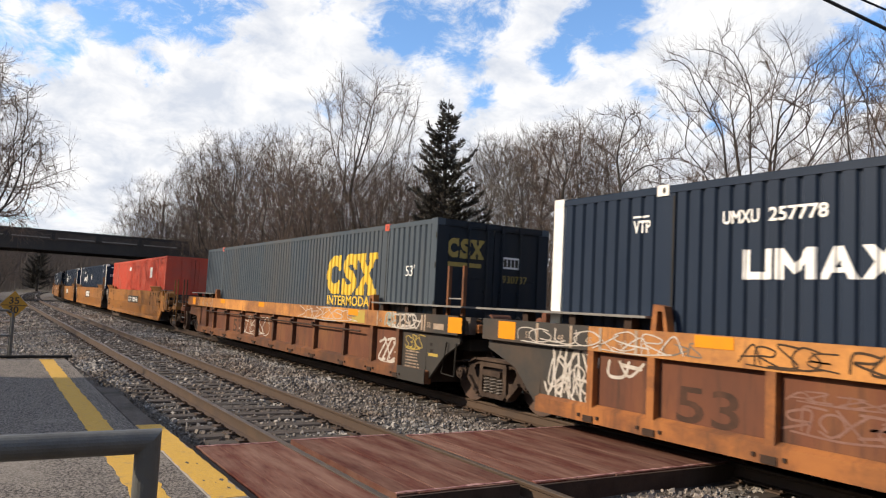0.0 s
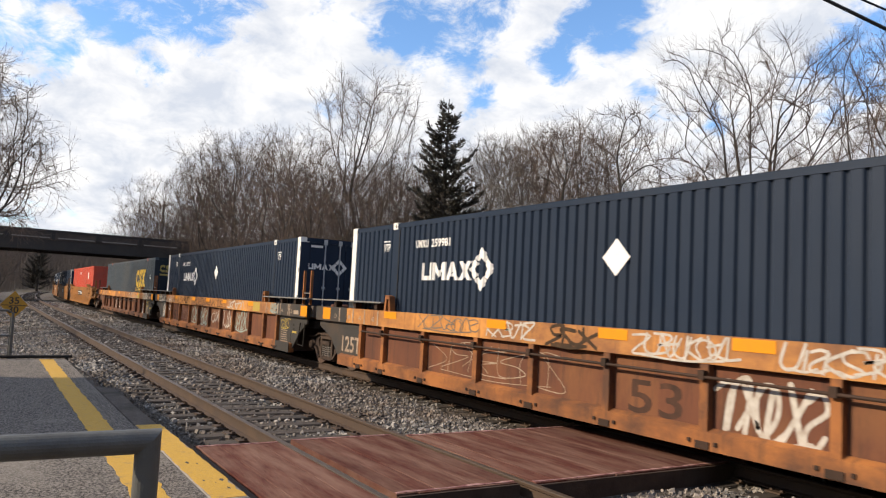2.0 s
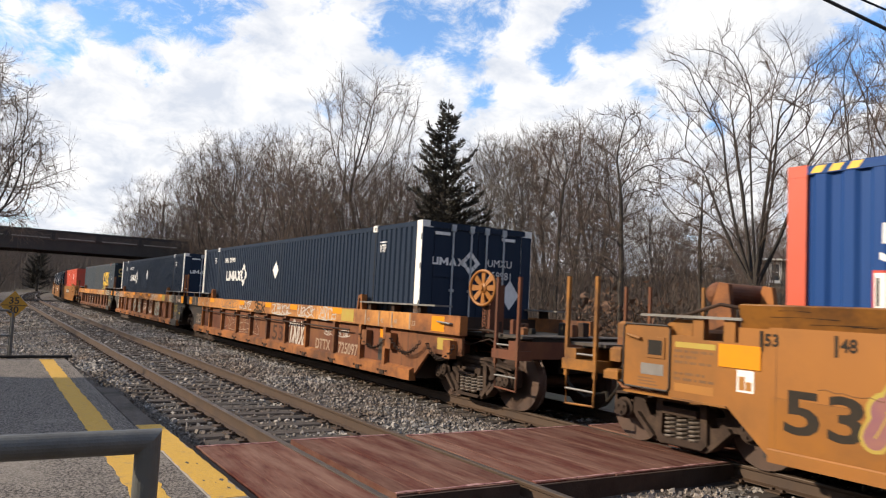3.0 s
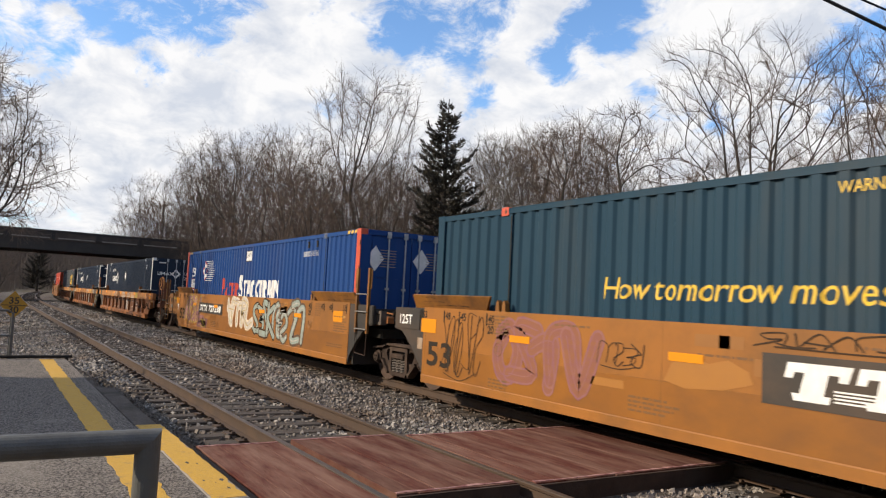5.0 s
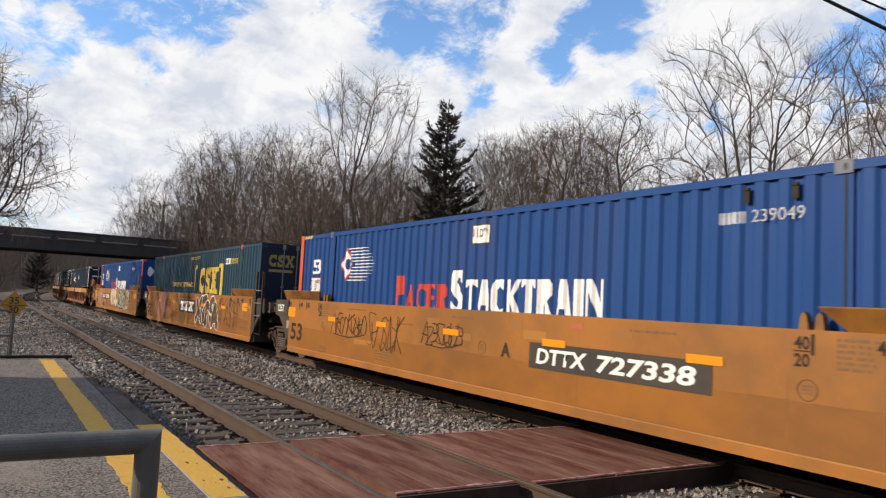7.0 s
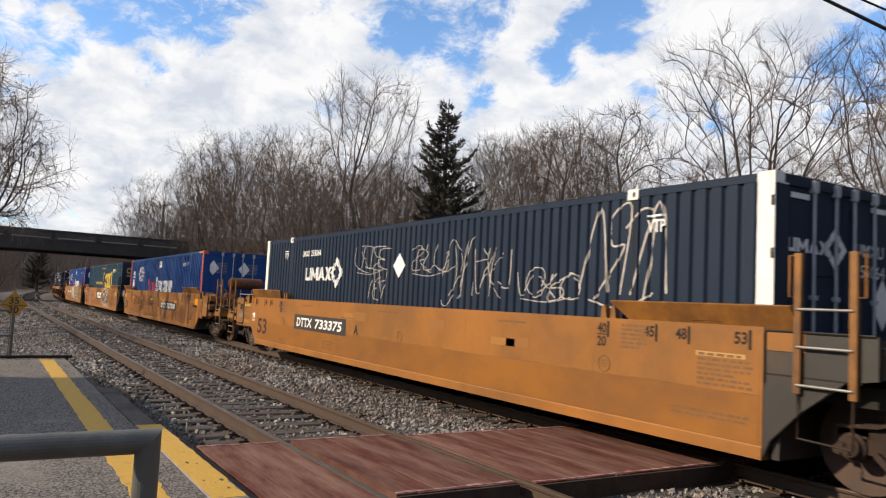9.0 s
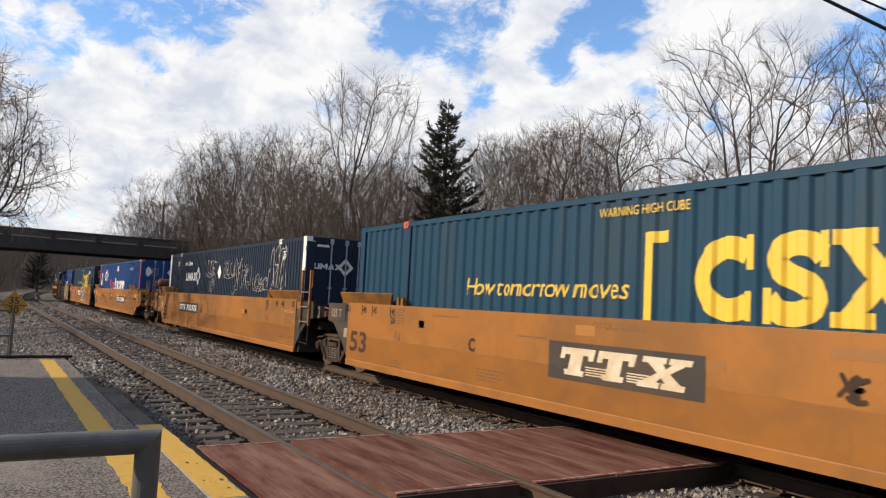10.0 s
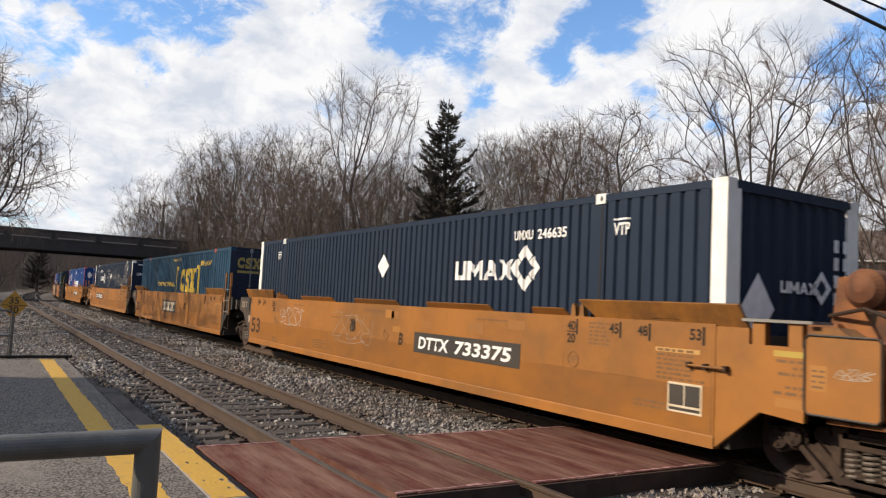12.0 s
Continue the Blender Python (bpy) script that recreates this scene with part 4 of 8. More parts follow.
def doors(c, paint, end, rods=None):
    x = end * (LC - 0.06)
    rods = rods or ROD_STEEL
    for sgn in (1, -1):
        a, b = sorted((sgn * 0.012, sgn * (WC - 0.17)))
        d = part("door", S().box(*sorted((x, x + end * 0.03)), a, b, BASE + 0.2, TOP - 0.12), paint, c)
        for z0, z1 in ((BASE + 0.32, BASE + 0.95), (BASE + 1.07, BASE + 1.65), (BASE + 1.77, BASE + 2.55)):
            part("door_panel", S().box(*sorted((x + end * 0.03, x + end * 0.042)), a + 0.12, b - 0.12, z0, z1), paint, d)
        for y in (sgn * 0.18, sgn * 0.60):
            rod = part("lock_rod", S().path([(x + end * 0.065, y, BASE + 0.06), (x + end * 0.065, y, TOP - 0.03)], 0.019, 8), rods, d, "steel locking rod")
            for z in (TOP - 0.16, BASE + 0.85, BASE + 1.5):
                part("rod_bracket", S().box(*sorted((x + end * 0.035, x + end * 0.09)), y - 0.045, y + 0.045, z, z + (0.13 if z > 3 else 0.05)), rods, rod)
            part("rod_handle", S().path([(x + end * 0.085, y, BASE + 1.0), (x + end * 0.085, y - sgn * 0.3, BASE + 0.96)], 0.012, 6), rods, rod)
        for z in (BASE + 0.45, BASE + 1.2, BASE + 1.9, BASE + 2.45):
            part("hinge", S().box(*sorted((x + end * 0.02, x + end * 0.058)), *sorted((sgn * (WC - 0.22), sgn * (WC + 0.002))), z, z + 0.11), BLACK_STEEL, d)
    for sgn in (1, -1):
        part("post_face", S().box(*sorted((end * (LC - 0.01), end * (LC + 0.004))), *sorted((sgn * (WC - 0.25), sgn * (WC - 0.012))), BASE + 0.125, TOP - 0.125), paint, c)
    part("end_rail", S().box(*sorted((x, end * LC - end * 0.004)), -WC + 0.17, WC - 0.17, TOP - 0.12, TOP - 0.005), paint, c)
    part("end_sill", S().box(*sorted((x, end * LC - end * 0.004)), -WC + 0.17, WC - 0.17, BASE + 0.01, BASE + 0.2), paint, c)


def slab(parent, pts, x, y, z, material, name="mark", scale=1.0):
    """A painted shape: outline in (to the reader's right, up), set on the +y side at x, z."""
    return part(name, S().prism([(x - px * scale, z + pz * scale) for px, pz in pts], y, y + 0.002), material, parent)


def slab_back(parent, pts, x, y, z, material, name="mark", scale=1.0):
    return part(name, S().prism([(y - py * scale, z + pz * scale) for py, pz in pts], x - 0.002, x, "x"), material, parent)


def rect(x0, z0, x1, z1, lean=0.0):
    return [(x0, z0), (x1, z0), (x1 + lean, z1), (x0 + lean, z1)]


DIAMOND = [(0, -0.5), (0.38, 0), (0, 0.5), (-0.38, 0)]
SIDE = WC + 0.0005


def diamond_ring(parent, x, z, size, material, put=slab, wall=None):
    """A ring of four bent bars round a diamond-shaped hole."""
    wall = SIDE if wall is None else wall
    corner = [(-0.236, 0.254), (0, 0.49), (0.236, 0.254), (0.122, 0.138), (0, 0.26), (-0.122, 0.138)]
    for turn in range(4):
        pts = corner
        for _ in range(turn):
            pts = [(q, -p) for p, q in pts]
        put(parent, [(p * 0.98, q) for p, q in pts], *((x, wall, z) if put is slab else (wall, x, z)), material, "logo_shape", size)


# strokes of a spray can, each in a cell of unit height: hooks, arches, loops and forks
STROKES_A = (((( 0.05, 1.0), (0.0, 0.15), (0.25, 0.0), (0.6, 0.2)),), (((0.0, 0.0), (0.08, 0.85), (0.35, 1.0), (0.6, 0.7), (0.58, 0.0)),), (((0.0, 0.95), (0.62, 1.0), (0.05, 0.05), (0.75, 0.0)),),
             (((0.0, 0.0), (0.7, 1.0)), ((0.02, 0.95), (0.4, 0.45), (0.68, 0.0))), (((0.1, 1.0), (0.12, 0.0)), ((0.66, 1.0), (0.14, 0.5), (0.75, -0.1))), (((0.6, 0.8), (0.3, 1.0), (0.0, 0.55), (0.15, 0.05), (0.5, 0.0), (0.65, 0.4), (0.45, 0.8)),))
STROKES_B = ((((0.6, 0.85), (0.28, 1.0), (0.05, 0.75), (0.5, 0.42), (0.52, 0.1), (0.2, 0.0), (0.0, 0.18)),), (((0.0, 0.0), (0.34, 1.0), (0.7, 0.0)), ((0.08, 0.3), (0.62, 0.42))), (((0.0, 1.0), (0.3, 0.0), (0.68, 1.05)),),
             (((0.06, 0.0), (0.05, 1.0), (0.55, 0.85), (0.45, 0.55), (0.1, 0.5), (0.75, -0.05)),), (((0.0, 0.8), (0.3, 1.0), (0.7, 0.9)), ((0.35, 1.0), (0.3, 0.0))), (((0.6, 0.95), (0.1, 0.8), (0.05, 0.5), (0.45, 0.5), (0.05, 0.4), (0.1, 0.05), (0.65, 0.0)),))
STROKES = STROKES_A + STROKES_B


def smooth_line(knots, per=6):
    """A smooth line through knots."""
    k = [Vector(p) for p in knots]
    out = []
    for i in range(len(k) - 1):
        a, b, c, d = k[max(i - 1, 0)], k[i], k[i + 1], k[min(i + 2, len(k) - 1)]
        for j in range(per):
            t = j / per
            out.append(0.5 * (2 * b + (c - a) * t + (2 * a - 5 * b + 4 * c - d) * t * t + (3 * b - a - 3 * c + d) * t ** 3))
    return out + [k[-1]]


def ribbon(v, f, line, width, put, round_ends=True):
    """A band along a line, its corners given by put(right, up)."""
    pts = [Vector(p) for p in line]
    ws = [1.0] * len(pts)
    if round_ends:
        for end in (0, -1):
            d = (pts[end] - pts[1 if end == 0 else -2]).normalized() * width * 0.5
            tip = [(pts[end] + d * math.sin(q), math.cos(q)) for q in (0.6, 1.1, 1.45)]
            if end == 0:
                pts, ws = [p for p, _ in reversed(tip)] + pts, [w for _, w in reversed(tip)] + ws
            else:
                pts, ws = pts + [p for p, _ in tip], ws + [w for _, w in tip]
    n, o = len(pts), len(v)
    for i, p in enumerate(pts):
        d = pts[min(i + 1, n - 1)] - pts[max(i - 1, 0)]
        d = d.normalized() if d.length > 1e-6 else Vector((1, 0))
        for e in (-0.5, 0.5):
            v.append(put(p.x - d.y * width * ws[i] * e, p.y + d.x * width * ws[i] * e))
    f += [(o + 2 * i, o + 2 * i + 2, o + 2 * i + 3, o + 2 * i + 1) for i in range(n - 1)]


def scribble(parent, x, y, z, w, h, material, seed, loops=5, width=0.03, name="graffiti", lean=0.14, crowd=1.65, tail=True):
    """Sprayed strokes that spell nothing, side by side on the +y side."""
    rng = random.Random(seed)
    v, f = [], []
    cell = w / loops
    last = -1
    for k in range(loops):
        i = rng.randrange(len(STROKES))
        i = (i + 1) % len(STROKES) if i == last else i
        last = i
        tall, low, wide = h * rng.uniform(0.72, 1.0), h * rng.uniform(0.0, 0.16), cell * crowd / 0.7 * rng.uniform(0.85, 1.1)
        flip, turn = rng.random() < 0.6, rng.random() < 0.5
        for n, stroke in enumerate(STROKES[i]):
            knots = []
            for px, pz in stroke:
                px, pz = 0.7 - px if flip else px, 1 - pz if turn else pz
                qz = min(h, max(0.0, low + tall * (pz + rng.gauss(0, 0.03))))
                knots.append((k * cell + wide * (px + rng.gauss(0, 0.03)) + lean * (qz - h / 2), qz))
            d = y + 0.0003 * k + 0.0001 * n
            ribbon(v, f, smooth_line(knots), width * (0.82 if width < 0.1 else 1.0) * rng.uniform(0.85, 1.15), lambda a, b, d=d: (x - a, d, z + b))
    if tail and loops > 3 and rng.random() < 0.6:
        line = smooth_line([(w * 0.1, h * 0.02), (w * 0.55, -h * 0.06), (w * 0.95, h * 0.10)])
        ribbon(v, f, line, width * 0.7, lambda a, b: (x - a, y + 0.0003 * loops, z + b))
    return tagged(part(name, S().add(v, f), material, parent), kind="stuff")


def sprayed_piece(parent, x, y, z, w, h, fill, edge, seed, n, fat=0.24, rim=0.045, inner=None):
    """A large piece: fat overlapping letters with a rim of another colour, and thin lines inside."""
    m = (fat + 2 * rim) / 2
    scribble(parent, x - m, y, z + m, w - 2 * m, h - 2 * m, edge, seed, n, fat + 2 * rim, "graffiti_rim", 0.05, 1.5, False)
    scribble(parent, x - m, y + 0.00015, z + m, w - 2 * m, h - 2 * m, fill, seed, n, fat, "graffiti_fill", 0.05, 1.5, False)
    if inner:
        scribble(parent, x - m, y + 0.0003 * n + 0.0003, z + m, w - 2 * m, h - 2 * m, inner, seed, n, 0.022, "graffiti_line", 0.05, 1.5, False)


def maker_blocks(c, x, z, k, put, wall, material):
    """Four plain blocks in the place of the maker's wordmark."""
    h = 0.32
    for i, w in enumerate((0.34, 0.44, 0.38, 0.36)):
        shape = [[(0, 0), (w, 0), (w, h), (w * 0.72, h), (w * 0.72, h * 0.25), (w * 0.26, h * 0.25), (w * 0.26, h), (0, h)],
                 [(0, 0), (w * 0.24, 0), (w * 0.24, h * 0.5), (w * 0.5, h * 0.15), (w * 0.76, h * 0.5), (w * 0.76, 0), (w, 0), (w, h), (w * 0.78, h), (w * 0.5, h * 0.5), (w * 0.22, h), (0, h)],
                 [(0, 0), (w * 0.24, 0), (w * 0.5, h * 0.6), (w * 0.76, 0), (w, 0), (w * 0.62, h), (w * 0.38, h)],
                 [(0, 0), (w * 0.3, 0), (w * 0.5, h * 0.3), (w * 0.7, 0), (w, 0), (w * 0.68, h * 0.5), (w, h), (w * 0.7, h), (w * 0.5, h * 0.72), (w * 0.3, h), (0, h), (w * 0.32, h * 0.5)]][i]
        put(c, shape, *((x, wall, z) if put is slab else (wall, x, z)), material, "logo_shape", k)
        if i == 2:
            put(c, rect(w * 0.25, h * 0.2, w * 0.75, h * 0.36), *((x, wall + 0.0004, z) if put is slab else (wall - 0.0004, x, z)), material, "logo_shape", k)
        x -= (w + 0.035) * k


# -- boxes with navy sides and white corners --
def umax_box(number, doors_at, mark_x, placard=None, code=0.0):
    c = container("shipping_container", "navy corrugated container with white corner posts in a well car", NAVY, WHITE, CASTING, True, 0.198, 0.122, 0.026)
    doors(c, NAVY, doors_at)
    front_wall(c, NAVY, -doors_at)
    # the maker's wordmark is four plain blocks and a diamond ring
    maker_blocks(c, mark_x, 2.04, 1.0, slab, SIDE, WHITE_TXT)
    diamond_ring(c, mark_x - 1.92, 2.22, 0.74, WHITE_TXT)
    num_x = mark_x + 0.26 - code
    text("UMXU", 0.20, WHITE_TXT, c, facing(num_x, SIDE, 2.65), bold=0.004, width=0.45)
    text(number, 0.20, WHITE_TXT, c, facing(num_x - 0.56, SIDE, 2.65), bold=0.004, width=0.64)
    if placard is not None:
        slab(c, [(0, -0.5), (0.5, 0), (0, 0.5), (-0.5, 0)], placard, SIDE, 2.33, WHITE_TXT, "placard", 0.49)
    for px in (6.55, -6.36):
        slab(c, rect(0, 0.19, 0.26, 0.215), px + 0.01, SIDE, 2.62, WHITE_TXT, "mark_bar")
        text("VTP", 0.22, WHITE_TXT, c, facing(px, SIDE + 0.0005, 2.62), bold=0.004, width=0.28)
    xb = doors_at * (LC - 0.014)
    if doors_at < 0:
        maker_blocks(c, 1.06, 2.36, 0.46, slab_back, xb - 0.003, DIM_TXT)
        diamond_ring(c, 0.18, 2.44, 0.48, DIM_TXT, slab_back, xb - 0.003)
        text(number, 0.21, DIM_TXT, c, facing_back(xb - 0.004, -0.22, 2.16))
        text("UMXU", 0.21, DIM_TXT, c, facing_back(xb - 0.004, -0.22, 2.40))
        slab_back(c, DIAMOND, xb - 0.003, -0.80, 1.86, DIM_TXT, "placard", 0.6)
        for y in (1.0, -0.55):
            slab_back(c, rect(0, 0, 0.33, 0.06), xb - 0.003, y, 2.93, DIM_TXT, "plate")
    else:
        xe = -LC - 0.0
        slab_back(c, DIAMOND, xe + 0.012, 0.72, 1.75, DIM_TXT, "placard", 0.8)
        maker_blocks(c, 0.30, 1.95, 0.44, slab_back, xe + 0.012, DIM_TXT)
        diamond_ring(c, -0.52, 2.04, 0.42, DIM_TXT, slab_back, xe + 0.012)
        for j in range(2):
            for k in range(4):
                slab_back(c, rect(0, 0, 0.10, 0.16), xe + 0.012, -0.78 - j * 0.2, 2.5 - k * 0.22, DIM_TXT, "code_bar")
    return c


DIM_TXT = mat("greyed_white_lettering", (0.78, 0.76, 0.73), (0.62, 0.60, 0.58), 8, 0.5, bump=0)
GREY_TXT = mat("weathered_grey_lettering", (0.42, 0.43, 0.46), (0.26, 0.28, 0.34), 9, 0.6, bump=0)
# a darker yellow than the lettering on the sides
DIM_YELLOW = mat("dim_yellow_lettering", (0.34, 0.25, 0.055), (0.25, 0.185, 0.05), 8, 0.5, bump=0)


def bracket(c, x, z0, z1, turn, w=0.15, reach=0.24):
    """x: the reader's left edge of its upright."""
    h = z1 - z0
    if turn > 0:
        pts = [(0, 0), (w, 0), (w, h - 0.14), (w + reach, h - 0.14), (w + reach, h), (0, h)]
    else:
        pts = [(0, 0), (w, 0), (w, h), (-reach, h), (-reach, h - 0.14), (0, h - 0.14)]
    slab(c, pts, x, SIDE, z0, YELLOW_TXT, "logo_shape")


def csx_letters(c, x, z, h, w, put=slab, wall=None, ink=None):
    """Three bold shapes with slab ends in the place of the wordmark."""
    ink = ink or YELLOW_TXT
    k = w / 3.02
    bow = [(0.56 + 0.42 * math.cos(t), 0.5 + 0.365 * math.sin(t)) for t in [radians(52 + 256 * i / 20) for i in range(21)]]
    snake = smooth_line([(0.84, 0.74), (0.70, 0.86), (0.42, 0.87), (0.24, 0.73), (0.36, 0.56), (0.66, 0.44), (0.78, 0.28), (0.62, 0.14), (0.32, 0.13), (0.16, 0.27)], 4)
    for i, line in enumerate((bow, snake)):
        v, f = [], []
        if put is slab:
            def corner(a, b, i=i):
                return (x - (i * 0.985 + a) * k, SIDE + 0.001, z + b * h)
        else:
            def corner(a, b, i=i):
                return (wall - 0.001, x - (i * 0.985 + a) * k, z + b * h)
        ribbon(v, f, [tuple(p) for p in line], 0.27, corner, False)
        part("logo_shape", S().add(v, f), ink, c)
    serifs = [(0, rect(0.80, 0.60, 0.93, 1.0)), (0, rect(0.78, 0.02, 0.90, 0.36)), (1, rect(0.80, 0.62, 0.92, 1.0)), (1, rect(0.06, 0.0, 0.19, 0.40))]
    serifs += [(2, rect(-0.04, 0, 0.44, 0.16)), (2, rect(0.60, 0, 1.08, 0.16)), (2, rect(-0.02, 0.84, 0.46, 1.0)), (2, rect(0.62, 0.84, 1.08, 1.0)),
               (2, [(0.06, 0.16), (0.36, 0.16), (0.98, 0.84), (0.70, 0.84)]), (2, [(0.66, 0.16), (1.0, 0.16), (0.40, 0.84), (0.06, 0.84)])]
    for j, (i, sh) in enumerate(serifs):
        o = 0.0003 * j
        at = (x - i * k * 0.985, SIDE + o, z) if put is slab else (wall - o, x - i * k * 0.985, z)
        put(c, [(px * k, pz * h) for px, pz in sh], *at, ink, "logo_shape")


def csx_box(paint, number, box_code, wave):
    c = container("shipping_container", "teal corrugated container with yellow lettering in a well car" if wave else "grey corrugated container with yellow lettering in a well car",
                  paint, paint, ORANGE_RED, False, *(() if wave else (0.198, 0.122, 0.026)))
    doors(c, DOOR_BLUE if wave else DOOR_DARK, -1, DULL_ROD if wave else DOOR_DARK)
    front_wall(c, paint, 1)
    xb = -(LC - 0.014)
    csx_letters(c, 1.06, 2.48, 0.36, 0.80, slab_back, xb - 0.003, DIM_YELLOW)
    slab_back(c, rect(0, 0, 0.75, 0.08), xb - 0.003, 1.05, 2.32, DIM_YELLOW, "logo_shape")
    if wave:
        csx_letters(c, -0.78, 1.58, 0.94, 2.53)
        slab(c, rect(0, 0, 2.3, 0.05), -0.85, SIDE, 1.50, YELLOW_TXT, "logo_shape")
        bracket(c, -0.02, 1.45, 2.63, 1)
        bracket(c, -3.76, 1.45, 2.63, -1)
        text("How tomorrow moves", 0.40, YELLOW_TXT, c, facing(3.88, SIDE, 1.80), shear=0.2, width=3.65, bold=0.001)
        text("WARNING HIGH CUBE", 0.17, YELLOW_TXT, c, facing(0.76, SIDE, 2.86), width=1.48)
        if box_code:
            slab(c, rect(0, 0, 0.44, 0.20), -4.30, SIDE, 2.59, WHITE_TXT, "code_plate")
            for k in range(4):
                slab(c, rect(0, 0, 0.065, 0.13), -4.34 - 0.095 * k, SIDE + 0.0022, 2.625, DARK_TXT, "code_bar")
        else:
            for k in range(4):
                slab(c, rect(0, 0, 0.10, 0.17), -4.08 - 0.14 * k, SIDE, 2.62, YELLOW_TXT, "code_bar")
        text(number, 0.25, YELLOW_TXT, c, facing(-4.83 if box_code else -4.78, SIDE, 2.60), bold=0.001, width=0.88, spacing=1.15)
    else:
        csx_letters(c, -3.1, 1.72, 0.9, 2.6)
        text("INTERMODAL", 0.30, YELLOW_TXT, c, facing(-3.22, SIDE, 1.485), bold=0.004, width=2.42)
        text("53'", 0.29, WHITE_TXT, c, facing(-6.97, SIDE, 2.12), width=0.34)
        slab_back(c, rect(0, 0, 0.4, 0.22), xb - 0.003, -0.2, 2.35, DIM_TXT, "code_plate")
        for k in range(4):
            slab_back(c, rect(0, 0, 0.07, 0.15), xb - 0.006, -0.225 - 0.09 * k, 2.385, DARK_TXT, "code_bar")
        text(number, 0.2, DIM_YELLOW, c, facing_back(xb - 0.004, -0.2, 2.08))
    return c


def pacer_box(number):
    c = container("shipping_container", "bright blue corrugated container with orange-red corner posts in a well car", PACER, ORANGE_RED, FADED_BLUE, False)
    doors(c, PACER, -1)
    front_wall(c, PACER, 1)
    for ex in (LC, -LC):
        q = 1 if ex > 0 else -1
        for k in range(3):
            slab(c, rect(0, 0, 0.11, 0.07, 0.05), ex - q * 0.24 - (0.18 * k if q > 0 else -0.18 * k - 0.11), SIDE + 0.0005, TOP - 0.09, YELLOW_TXT, "hazard_mark")
    text("53", 0.49, WHITE_TXT, c, facing(7.17, SIDE, 2.21), bold=0.008, width=0.40)
    slab(c, rect(0, 0, 0.50, 0.46), 7.24, SIDE, 1.66, RED_TXT, "height_plate")
    slab(c, rect(0.025, 0.025, 0.475, 0.435), 7.24, SIDE + 0.0022, 1.66, WHITE_TXT, "height_plate")
    text('110"', 0.36, DARK_TXT, c, facing(7.20, SIDE + 0.0048, 1.80), bold=0.006, width=0.41)
    slab(c, rect(0, 0, 0.40, 0.05), 7.19, SIDE + 0.0044, 1.71, RED_TXT, "text_bar")
    # a diamond badge with speed lines behind it
    x = 5.20
    slab(c, [(0, -0.38), (0.32, 0), (0, 0.38), (-0.32, 0)], x, SIDE, 2.40, RED_TXT, "logo_shape")
    slab(c, [(0, -0.32), (0.27, 0), (0, 0.32), (-0.27, 0)], x, SIDE + 0.0022, 2.40, WHITE_TXT, "logo_shape")
    slab(c, [(0.12 * math.cos(t), 0.12 * math.sin(t)) for t in [k * math.pi / 8 for k in range(16)]], x - 0.07, SIDE + 0.0044, 2.40, PACER, "logo_shape")
    slab(c, rect(-0.13, -0.18, -0.06, 0.18), x, SIDE + 0.0044, 2.40, PACER, "logo_shape")
    for k in range(11):
        u = abs(k - 5) / 5.5
        slab(c, [(0.36 * (1 - u) + 0.02, 0), (1.05 - 0.35 * u, 0), (1.42 - 0.38 * u, 0.010), (1.42 - 0.38 * u, 0.014), (1.05 - 0.35 * u, 0.022), (0.36 * (1 - u) + 0.02, 0.022)], x, SIDE, 2.385 + (k - 5) * 0.07, WHITE_TXT, "logo_shape")
    blocks = {"p": [(0, 0), (0.38, 0), (0.38, 0.42), (0.8, 0.45), (1, 0.6), (1, 0.88), (0.82, 1), (0, 1)],
              "a": [(0, 0), (0.22, 0), (0.34, 0.28), (0.62, 0.28), (0.68, 0), (1, 0), (0.66, 1), (0.36, 1)],
              "c": [(0.22, 0), (0.9, 0), (1, 0.22), (0.6, 0.16), (0.36, 0.3), (0.36, 0.7), (0.6, 0.84), (0.98, 0.72), (0.98, 1), (0.25, 1), (0, 0.75), (0, 0.25)],
              "e": [(0, 0), (1, 0), (1, 0.25), (0.42, 0.1), (0.42, 0.44), (0.8, 0.44), (0.8, 0.58), (0.42, 0.58), (0.42, 0.9), (0.95, 0.78), (0.95, 1), (0, 1)],
              "r": [(0, 0), (0.36, 0), (0.36, 0.42), (0.7, 0), (1.05, 0), (0.68, 0.46), (0.95, 0.6), (0.95, 0.88), (0.8, 1), (0, 1)],
              "s": [(0.05, 0), (0.75, 0), (1, 0.15), (1, 0.42), (0.42, 0.72), (0.5, 0.86), (0.92, 0.70), (0.92, 1), (0.22, 1), (0, 0.84), (0, 0.58), (0.58, 0.27), (0.5, 0.13), (0.05, 0.30)],
              "t": [(0.33, 0), (0.67, 0), (0.67, 0.88), (1, 0.76), (1, 1), (0, 1), (0, 0.76), (0.33, 0.88)],
              "k": [(0, 0), (0.36, 0), (0.36, 0.42), (0.68, 0), (1.05, 0), (0.6, 0.55), (1, 1), (0.75, 1), (0.36, 0.6), (0.36, 1), (0, 1)],
              "i": [(0.1, 0), (0.9, 0), (0.9, 1), (0.1, 1)],
              "n": [(0, 0), (0.16, 0), (0.16, 0.72), (0.75, 0), (1, 0), (1, 1), (0.84, 1), (0.84, 0.36), (0.36, 1), (0, 1)]}
    for xx, order, tall, low, ink in ((2.83, "pacer", 0.66, 0.50, RED_TXT), (0.79, "stacktrain", 0.74, 0.58, WHITE_TXT)):
        for i, k in enumerate(order):
            h = tall if i == 0 else low
            w = 0.40 if i == 0 else 0.20 if k == "i" else 0.335
            slab(c, [(p * w, r * h) for p, r in blocks[k]], xx, SIDE, 1.47, ink, "logo_shape")
